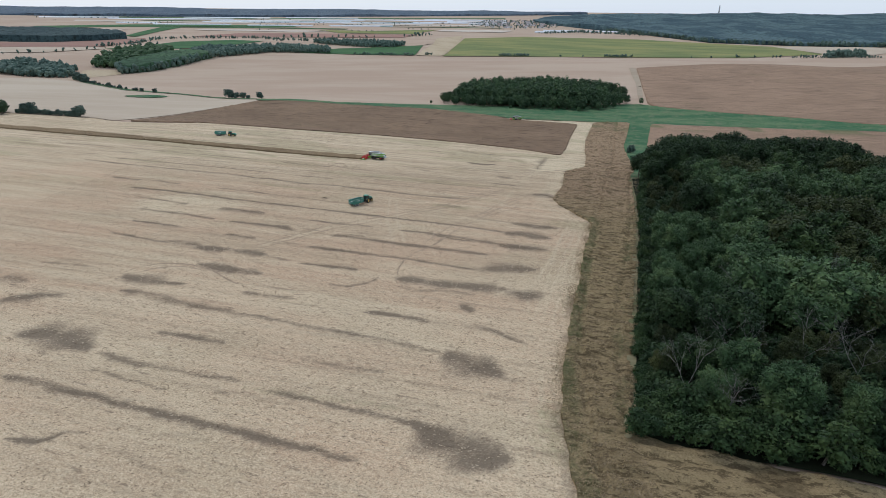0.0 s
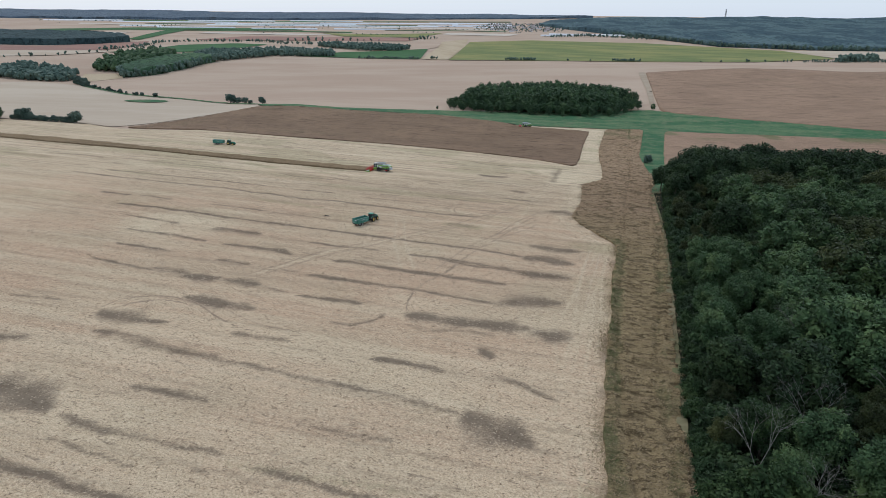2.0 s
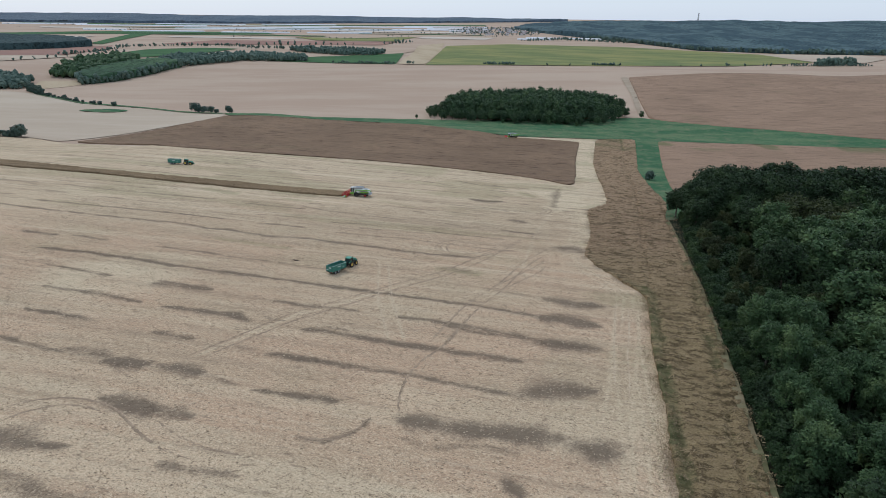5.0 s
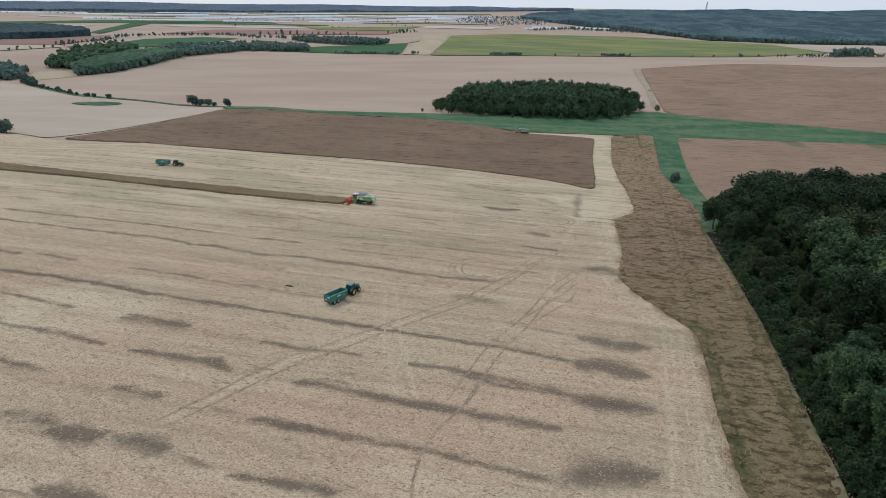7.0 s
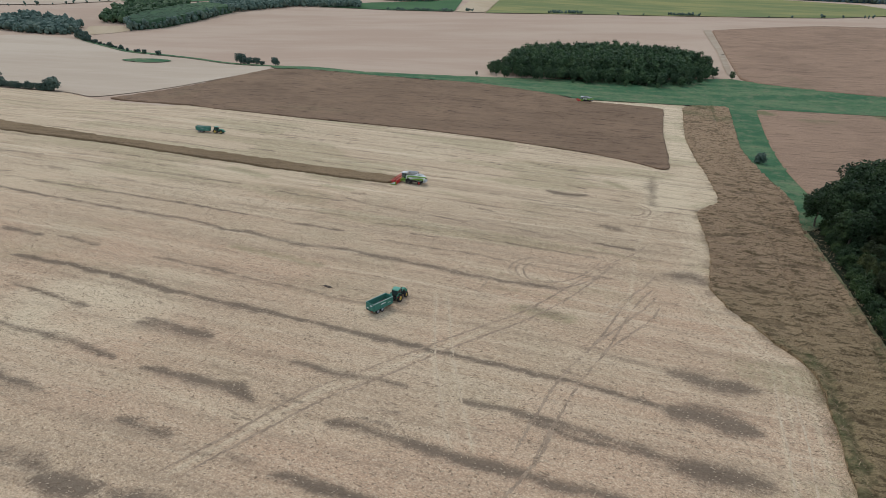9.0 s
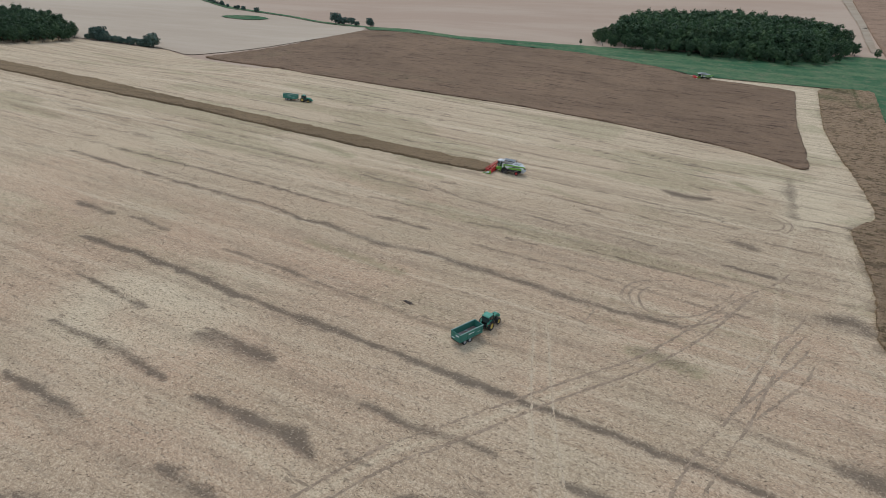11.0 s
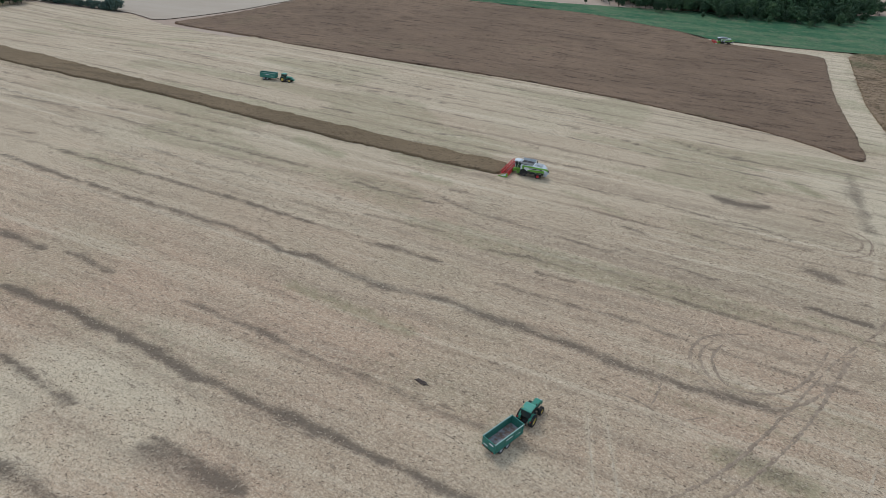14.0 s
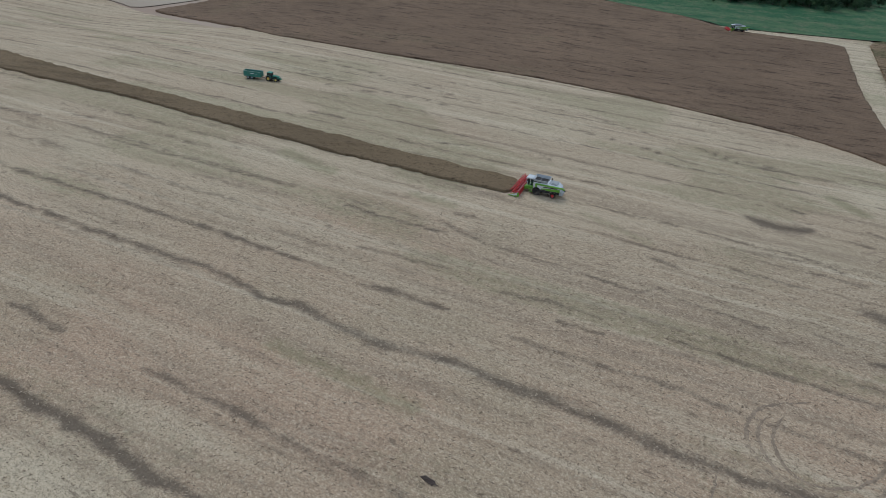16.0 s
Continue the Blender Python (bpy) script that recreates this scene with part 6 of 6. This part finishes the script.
def wheel(parent, x, y, radius, width, rim_mat, lugs=18, side=1):
    w = width / 2
    v, f = ring([(-w * 0.75, radius * 0.55), (-w, radius * 0.72), (-w * 0.92, radius * 0.92), (-w * 0.6, radius * 0.97), (0, radius * 0.98), (w * 0.6, radius * 0.97), (w * 0.92, radius * 0.92), (w, radius * 0.72), (w * 0.75, radius * 0.55)], 32)
    for k in range(lugs):
        for s in (-1, 1):
            a = 2 * math.pi * (k + (0.25 if s > 0 else 0)) / lugs
            n = len(v)
            for da, yy in ((0.0, 0.04), (0.16, 0.92)):
                for dw in (-0.035, 0.035):
                    for rr in (0.94, 1.0):
                        q = a + da + dw
                        v.append((radius * rr * math.cos(q), s * w * yy, radius * rr * math.sin(q)))
            f += [(n, n + 1, n + 3, n + 2), (n + 4, n + 6, n + 7, n + 5), (n + 1, n + 5, n + 7, n + 3), (n, n + 4, n + 5, n + 1), (n + 2, n + 3, n + 7, n + 6)]
    tyre = mesh_from("tyre", v, f, RUBBER)
    t = new("wheel", tyre)
    t.name = "wheel"
    t.parent = parent
    t.location = (x, y, radius)
    o = side * w
    v, f = ring([(-o * 0.7, radius * 0.56), (o * 0.72, radius * 0.56), (o * 0.55, radius * 0.5), (o * 0.2, radius * 0.42), (o * 0.2, radius * 0.2), (o * 0.45, radius * 0.17), (o * 0.45, 0.01)], 24)
    part("rim", mesh_from("rim", v, f, rim_mat, False), rim_mat, t)
    return t


def at_heading(x, y, degrees, lift=0.0, size=1.0):
    """A pose on the ground, turned so that local x points that way, leaning with the slope."""
    e = 2.0
    nx, ny = -(gz(x + e, y) - gz(x - e, y)) / (2 * e), -(gz(x, y + e) - gz(x, y - e)) / (2 * e)
    up = Vector((nx, ny, 1)).normalized()
    fwd = Vector((math.cos(radians(degrees)), math.sin(radians(degrees)), 0))
    side = up.cross(fwd).normalized()
    fwd = side.cross(up)
    m = Matrix((fwd, side, up)).transposed().to_4x4()
    return Matrix.Translation((x, y, gz(x, y) + 0.08 + lift)) @ m @ Matrix.Scale(size, 4)


def make_tractor(m, label):
    t = thing("tractor", label, "tractor", "tractors", at=m)
    part("chassis", boxes((-0.9, 3.6, -0.35, 0.35, 0.65, 1.15), (-0.35, 0.35, -0.95, 0.95, 0.75, 1.1), (2.5, 2.95, -0.8, 0.8, 0.55, 0.85), bevel=0.06), BLACK, t, "dark cast chassis and axles")
    hood = part("hood", prism([(1.15, 1.1), (3.75, 1.0), (3.95, 1.25), (3.9, 1.6), (3.5, 1.88), (2.4, 2.02), (1.15, 2.08)], -0.48, 0.48, 0.1), GREEN, t, "rounded green engine hood")
    part("grille", boxes((3.86, 3.97, -0.36, 0.36, 1.08, 1.5), (1.7, 3.1, -0.495, -0.47, 1.2, 1.6), (1.7, 3.1, 0.47, 0.495, 1.2, 1.6), bevel=0.01), BLACK, hood, "black cooling grille")
    for s in (-1, 1):
        part("headlight", boxes((3.8, 3.96, s * 0.3 - 0.12, s * 0.3 + 0.12, 1.52, 1.64), bevel=0.02), LAMP_CLEAR, hood)
    part("front_weight", boxes((3.95, 4.35, -0.45, 0.45, 0.75, 1.2), bevel=0.05), GREEN, t)
    part("cab_frame", rods(((0.95, 0.7, 2.78), (0.95, -0.7, 2.78), 0.04), ((0.95, 0.7, 2.78), (-0.55, 0.7, 2.78), 0.04), ((0.95, -0.7, 2.78), (-0.55, -0.7, 2.78), 0.04), ((1.1, 0.72, 1.2), (0.95, 0.7, 2.8), 0.05), ((1.1, -0.72, 1.2), (0.95, -0.7, 2.8), 0.05), ((-0.65, 0.72, 1.5), (-0.55, 0.7, 2.8), 0.06), ((-0.65, -0.72, 1.5), (-0.55, -0.7, 2.8), 0.06),
                           ((0.25, 0.82, 1.2), (0.2, 0.76, 2.8), 0.04), ((0.25, -0.82, 1.2), (0.2, -0.76, 2.8), 0.04)), BLACK, t)
    part("cab_window", prism([(1.05, 1.25), (0.9, 2.75), (-0.52, 2.75), (-0.6, 1.5), (-0.3, 1.25)], -0.7, 0.7, 0.03), GLASS, t, "dark tinted cab glazing")
    roof = part("cab_roof", prism([(1.1, 2.78), (1.05, 2.95), (0.7, 3.06), (-0.45, 3.06), (-0.7, 2.92), (-0.7, 2.78)], -0.8, 0.8, 0.1), ROOF_SKY_GREEN, t, "green cab roof, sky reflection in its pale paint")
    part("beacon", rods(((-0.55, 0.6, 3.03), (-0.55, 0.6, 3.25), 0.07)), YELLOW, roof)
    for s in (-1, 1):
        part("fender", prism([(-1.05, 1.25), (-0.85, 1.75), (-0.35, 2.02), (0.3, 1.98), (0.75, 1.6), (0.9, 1.25), (0.8, 1.25), (0.62, 1.55), (0.22, 1.9), (-0.3, 1.94), (-0.76, 1.7), (-0.95, 1.25)], s * 0.62, s * 0.98, 0.0), GREEN, t)
        part("mirror", rods(((1.0, s * 0.75, 2.5), (1.1, s * 1.25, 2.5), 0.025), ((1.1, s * 1.25, 2.3), (1.1, s * 1.25, 2.65), 0.07)), BLACK, t)
        part("step", boxes((0.75, 1.15, s * 0.75 - 0.2, s * 0.75 + 0.2, 0.5, 0.6), (0.75, 1.15, s * 0.75 - 0.18, s * 0.75 + 0.18, 0.85, 0.92), (0.8, 1.6, s * 0.66 - 0.16, s * 0.66 + 0.16, 0.7, 1.2), bevel=0.02), BLACK, t)
        part("tail_light", boxes((-1.06, -0.98, s * 1.0 - 0.13, s * 1.0 + 0.13, 1.42, 1.56), bevel=0.01), LAMP_RED, t)
        wheel(t, 0.0, s * 0.98, 0.95, 0.66, YELLOW, side=s)
        wheel(t, 2.72, s * 0.95, 0.70, 0.52, YELLOW, side=s)
    part("exhaust", rods(((1.3, -0.62, 1.5), (1.3, -0.62, 3.0), 0.07), ((1.3, -0.62, 1.7), (1.3, -0.62, 2.35), 0.12)), BLACK, t)
    part("hitch", boxes((-1.5, -0.5, -0.12, 0.12, 0.5, 0.68), (-1.15, -1.0, -0.5, 0.5, 0.55, 0.7), bevel=0.03), BLACK, t)
    return t


def make_trailer(m, label):
    """A tandem tipper with an open body; local x points to the drawbar."""
    t = thing("farm_trailer", label, "trailer", "trailers", at=m)
    L, W, z0, z1 = 3.2, 1.25, 1.22, 2.85
    part("floor", boxes((-L, L, -W, W, z0 - 0.12, z0), bevel=0.01), TRAILER_GREEN, t)
    for s in (-1, 1):
        rows = [(-L, L, s * W - 0.03, s * W + 0.03, z0 - 0.1, z1), (-L, L, s * W - 0.07 + s * 0.02, s * W + 0.07 + s * 0.02, z0 - 0.18, z0)]
        side = part("side_wall", boxes(*rows, bevel=0.012), TRAILER_GREEN, t)
        part("top_rail", boxes((-L - 0.04, L + 0.04, s * W - 0.07, s * W + 0.07, z1 - 0.1, z1 + 0.04), bevel=0.012), RAIL_HIGHLIGHT, side, "top rail, edge highlight in its pale paint")
        for x in (-2.9, -1.0, 1.0, 2.9):
            part("rib", boxes((x - 0.06, x + 0.06, s * (W + 0.06) - 0.05, s * (W + 0.06) + 0.05, z0 - 0.1, z1 - 0.08), bevel=0.012), TRAILER_GREEN, side)
        for x0, x1, za, zb in ((-0.75, 0.75, 2.05, 2.25), (1.5, 2.4, 1.75, 1.83)):
            part("lettering", boxes((x0, x1, s * (W + 0.036) - 0.004, s * (W + 0.036) + 0.004, za, zb), bevel=0), OFFWHITE, side, "pale unreadable lettering")
        part("mudguard", boxes((-1.95, 0.35, s * 1.0 - 0.3, s * 1.0 + 0.3, 1.06, 1.1), bevel=0.01), BLACK, t)
        for x in (-1.6, -0.2):
            wheel(t, x, s * 1.04, 0.62, 0.52, GREY, 14, s)
        part("tail_light", boxes((-L - 0.12, -L - 0.07, s * 1.0 - 0.14, s * 1.0 + 0.14, 1.0, 1.1), bevel=0.005), LAMP_RED, t)
    front = part("front_wall", boxes((L - 0.03, L + 0.03, -W, W, z0 - 0.1, z1), (L - 0.06, L + 0.08, -W, W, z1 - 0.08, z1 + 0.06), bevel=0.012), TRAILER_GREEN, t)
    tail = part("tailgate", boxes((-L - 0.04, -L + 0.03, -W + 0.02, W - 0.02, z0 - 0.1, z1), (-L - 0.08, -L + 0.05, -W, W, z1 - 0.08, z1 + 0.05), (-L - 0.1, -L, -W, W, 1.9, 1.98), (-L - 0.1, -L, -0.06, 0.06, z0, z1), bevel=0.012), TRAILER_GREEN, t)
    for y0, y1, za, zb in ((-0.95, -0.15, 2.2, 2.5), (0.15, 0.95, 1.45, 1.65)):
        part("lettering", boxes((-L - 0.055, -L - 0.045, y0, y1, za, zb), bevel=0), OFFWHITE, tail, "pale unreadable lettering")
    part("chassis", boxes((-L + 0.1, L - 0.2, -0.55, -0.38, 0.8, 1.1), (-L + 0.1, L - 0.2, 0.38, 0.55, 0.8, 1.1), (-1.55, -1.35, -0.9, 0.9, 0.45, 0.62), (-0.25, -0.05, -0.9, 0.9, 0.45, 0.62), (-L, -L + 0.15, -1.1, 1.1, 0.85, 1.0), bevel=0.02), BLACK, t)
    part("drawbar", rods(((3.1, 0.45, 0.95), (4.6, 0.05, 0.62), 0.09), ((3.1, -0.45, 0.95), (4.6, -0.05, 0.62), 0.09), ((4.5, 0, 0.62), (4.95, 0, 0.6), 0.08)), BLACK, t)
    part("jack_stand", rods(((2.5, -0.95, 0.35), (2.5, -0.95, 1.1), 0.06), ((1.7, -1.05, 0.75), (3.0, -1.05, 0.75), 0.09), ((1.7, -1.05, 0.55), (3.0, -1.05, 0.55), 0.05)), RUST, t, "reddish side guard")
    # a thin uneven layer of leftovers on the floor
    v, f, nx, ny = [], [], 26, 11
    for i in range(nx):
        for j in range(ny):
            x, y = -L + 0.05 + i / (nx - 1) * (2 * L - 0.1), -W + 0.04 + j / (ny - 1) * (2 * W - 0.08)
            v.append((x, y, z0 + 0.03 + 0.16 * float(vnoise(x, y, 1.1, 70)) * (0.4 + 0.6 * float(vnoise(x, y, 3, 71)))))
    for i in range(nx - 1):
        for j in range(ny - 1):
            f.append((i * ny + j, (i + 1) * ny + j, (i + 1) * ny + j + 1, i * ny + j + 1))
    part("leftover_grain", mesh_from("leftover_grain", v, f, GRAIN, True), GRAIN, t, "patchy brown and grey grain leftovers")
    return t


def make_combine(m, label, body, trim, rim, header_width):
    t = thing("combine_harvester", label, "combine", "combines", at=m)
    H = header_width / 2
    part("chassis", boxes((-4.6, 0.9, -0.75, 0.75, 0.75, 1.5), (-0.35, 0.35, -1.2, 1.2, 0.8, 1.2), (-3.95, -3.65, -1.1, 1.1, 0.45, 0.7), bevel=0.06), BLACK, t)
    part("body", prism([(0.9, 1.3), (1.0, 2.6), (0.75, 3.0), (-2.4, 3.25), (-4.3, 3.1), (-5.3, 2.6), (-5.5, 1.9), (-4.9, 1.2)], -1.35, 1.35, 0.12), body, t, "main body panels")
    for s in (-1, 1):
        y0, y1 = s * 1.36, s * 1.52
        a, b = min(y0, y1), max(y0, y1)
        part("side_panel", prism([(-0.9, 1.7), (-1.0, 1.8), (-1.9, 2.05), (-3.2, 2.2), (-5.2, 2.45), (-5.35, 1.85), (-3.2, 1.65), (-2.6, 1.6)], a, b, 0.05), trim, t, "green side cover")
        part("lower_panel", prism([(-0.7, 1.2), (-0.9, 1.66), (-2.6, 1.56), (-3.2, 1.61), (-5.3, 1.8), (-5.2, 1.2), (-4.6, 1.35), (-3.2, 1.4), (-2.6, 1.0), (-1.0, 1.0)], a + 0.03 * s, b - 0.03 * s, 0.03), BLACK, t, "dark lower machinery cover")
        part("stripe", prism([(-1.4, 2.2), (-1.5, 2.42), (-4.7, 2.66), (-4.7, 2.5)], a - 0.002, b + 0.002, 0.0), BLACK, t, "dark decal stripe")
        part("upper_panel", prism([(0.7, 1.5), (0.6, 2.95), (-2.4, 3.15), (-4.6, 2.98), (-5.1, 2.5), (-3.2, 2.24), (-1.9, 2.09), (-1.05, 1.8), (-0.75, 1.3)], a - 0.02 * s, b - 0.03 * s, 0.05), body, t)
        wheel(t, 0.0, s * 1.42, 0.98, 0.75, BLACK, 20, s)
        wheel(t, -3.8, s * 1.3, 0.66, 0.5, rim, 16, s)
        part("mirror", rods(((1.9, s * 0.95, 3.3), (2.3, s * 1.5, 3.25), 0.03), ((2.3, s * 1.5, 2.95), (2.3, s * 1.5, 3.4), 0.09)), BLACK, t)
        part("tail_light", boxes((-5.55, -5.45, s * 1.05 - 0.12, s * 1.05 + 0.12, 1.7, 1.9), bevel=0.01), LAMP_RED, t)
    tank = part("grain_tank", boxes((-2.2, 0.9, -1.3, 1.3, 3.0, 3.25), bevel=0.04), BLACK, t, "open dark grain tank")
    for y0, y1, lean in ((-1.3, -1.62, 0), (1.3, 1.62, 0)):
        flap = bmesh.new()
        q = [flap.verts.new(c) for c in ((-2.2, y0, 3.2), (0.9, y0, 3.2), (1.15, y1, 3.72), (-2.35, y1, 3.82), (-2.35, y1 * 0.97, 3.84), (1.15, y1 * 0.97, 3.74), (0.9, y0 * 0.97, 3.22), (-2.2, y0 * 0.97, 3.22))]
        for face in ((0, 1, 2, 3), (3, 2, 5, 4), (4, 5, 6, 7), (0, 3, 4, 7), (1, 6, 5, 2)):
            flap.faces.new([q[i] for i in face])
        part("tank_flap", flap, GREY, tank, "grey raised tank flap")
    part("tank_rail", rods(((1.15, -1.62, 3.74), (1.15, 1.62, 3.74), 0.05), ((-2.35, -1.62, 3.84), (-2.35, 1.62, 3.84), 0.05), ((-0.6, -1.62, 3.8), (-0.6, 1.62, 3.8), 0.04), ((1.15, -1.62, 3.74), (-2.35, -1.62, 3.84), 0.05), ((1.15, 1.62, 3.74), (-2.35, 1.62, 3.84), 0.05)), GREY, tank)
    part("engine_deck", boxes((-4.4, -2.5, -1.1, 1.1, 3.05, 3.35), (-4.0, -3.1, 0.2, 1.0, 3.3, 3.55), bevel=0.06), GREY, t)
    part("exhaust", rods(((-2.75, -0.7, 3.2), (-2.75, -0.7, 4.0), 0.09)), BLACK, t)
    cab = part("cab", prism([(0.95, 1.75), (2.45, 1.75), (2.75, 2.35), (2.5, 3.35), (0.95, 3.35)], -0.85, 0.85, 0.06), GLASS, t, "dark glazed cab")
    part("cab_roof", prism([(0.85, 3.33), (2.85, 3.33), (2.9, 3.45), (2.5, 3.6), (0.9, 3.62)], -0.98, 0.98, 0.08), OFFWHITE, cab, "white cab roof")
    part("cab_pillar", rods(*[((x, s * 0.86, 1.75), (x + dx, s * 0.86, 3.35), 0.05) for s in (-1, 1) for x, dx in ((1.0, 0.0), (2.45, 0.06), (1.8, 0.0))]), OFFWHITE, cab)
    part("ladder", boxes(*[(0.95, 1.75, 1.1, 1.55, z, z + 0.07) for z in (0.5, 0.85, 1.2, 1.55)], (0.95, 1.75, 0.95, 1.6, 1.72, 1.8), bevel=0.01), trim, t, "green access ladder and platform")
    part("handrail", rods(((0.95, 1.58, 1.75), (0.95, 1.58, 2.7), 0.03), ((1.75, 1.58, 1.75), (1.75, 1.58, 2.7), 0.03), ((0.95, 1.58, 2.7), (1.75, 1.58, 2.7), 0.03)), trim, t)
    auger = part("unloading_auger", rods(((0.2, 1.62, 2.75), (-5.9, 1.55, 2.95), 0.2), ((-5.9, 1.55, 2.95), (-6.3, 1.55, 2.7), 0.22), ((0.2, 1.3, 1.9), (0.2, 1.62, 2.75), 0.26), sides=12), trim, t, "folded unloading pipe")
    part("spout", rods(((-6.2, 1.55, 2.82), (-6.5, 1.55, 2.5), 0.2)), BLACK, auger)
    part("straw_chopper", prism([(-5.2, 2.2), (-5.9, 1.6), (-6.0, 1.05), (-5.2, 0.95), (-4.8, 1.3)], -1.2, 1.2, 0.05), GREY, t)
    part("feeder_house", prism([(1.0, 1.1), (1.0, 1.9), (3.2, 1.15), (3.3, 0.45), (1.6, 0.8)], -0.75, 0.75, 0.05), trim, t)
    head = part("header", prism([(3.1, 0.25), (3.15, 1.35), (3.3, 1.4), (3.42, 0.5), (3.7, 0.28), (4.55, 0.12), (4.55, 0.06), (3.2, 0.1)], -H, H, 0.0), RED, t, "wide red cutting header")
    for s in (-1, 1):
        a, b = sorted((s * H, s * (H + 0.22)))
        part("end_divider", prism([(3.0, 0.2), (3.0, 1.2), (3.6, 1.0), (4.9, 0.42), (5.6, 0.1), (4.6, 0.06)], a, b, 0.04), trim, head, "green pointed end divider")
        part("end_plate", prism([(3.4, 0.5), (3.5, 1.0), (4.4, 0.6), (5.0, 0.3), (4.2, 0.3)], a - 0.02, b + 0.02, 0.0), OFFWHITE, head, "white end plate")
        part("reel_arm", rods(((3.2, s * (H - 0.12), 1.35), (4.6, s * (H - 0.12), 1.25), 0.07)), RED, head)
    part("header_auger", rods(((3.75, -H + 0.1, 0.62), (3.75, H - 0.1, 0.62), 0.27), sides=12), GREY, head)
    bars, tines = [], []
    for k in range(6):
        a = k * math.pi / 3 + 0.3
        x, z = 4.45 + 0.68 * math.cos(a), 1.12 + 0.68 * math.sin(a)
        bars.append(((x, -H + 0.15, z), (x, H - 0.15, z), 0.08))
        for q in np.arange(-H + 0.3, H - 0.2, 0.5):
            tines.append(((x, q, z), (x + 0.03, q, z - 0.3), 0.018))
    for q in np.linspace(-H + 0.2, H - 0.2, 5):
        for k in range(6):
            a = k * math.pi / 3 + 0.3
            bars.append(((4.45, q, 1.12), (4.45 + 0.68 * math.cos(a), q, 1.12 + 0.68 * math.sin(a)), 0.05))
    reel = part("reel", rods(*bars, ((4.45, -H + 0.15, 1.12), (4.45, H - 0.15, 1.12), 0.2), sides=6), RED, head, "red rotating reel")
    ob = part("tines", rods(*tines, sides=4), RED, reel)
    ob["kind"] = "stuff"
    part("knife_bar", boxes((4.5, 4.65, -H, H, 0.06, 0.12), bevel=0.0), GREY, head)
    return t


make_trailer(at_heading(-40.05, 249.7, 54, size=1.03), "open green tandem farm trailer on the stubble")
make_tractor(at_heading(-36.75, 255.0, 67, size=1.13), "dark green tractor with yellow rims, parked on stubble")
make_trailer(at_heading(-162.1, 428.0, 0, size=1.1), "dark green open tipping trailer behind a tractor")
make_tractor(at_heading(-155.4, 428.0, -3, size=1.13), "dark green tractor with yellow rims far down the stubble")
make_combine(at_heading(-45.6, 358.2, 180 + math.degrees(ROW), size=1.2), "lime green and white combine harvester cutting a strip", OFFWHITE, LIME, RED, 9.6)
make_combine(at_heading(67.0, 647.8, 182, size=1.2), "grey and white combine harvester at the crop's far edge", OFFWHITE, LIME, RUST, 7.0)

# small loose things on the stubble
STRAW = mat_paint("old_straw", (0.065, 0.045, 0.035), 0.95, amount=0.3)
for x, y, turn in ((-55.3, 259.8, -25),):
    v, f = ICO2
    p = v * np.array([1.3, 0.5, 0.3]) * (0.5 + 0.95 * vnoise(v[:, 0] * 3 + v[:, 2], v[:, 1] * 3, 0.8, 80))[:, None]
    ob = new("straw_clod", mesh_from("straw_clod", p, f.tolist(), STRAW))
    ob.matrix_world = pose(x, y, gz(x, y) + 0.2, 0, 0, turn)
    tagged(ob, "dark clod of rotten straw lying on stubble", "clod")
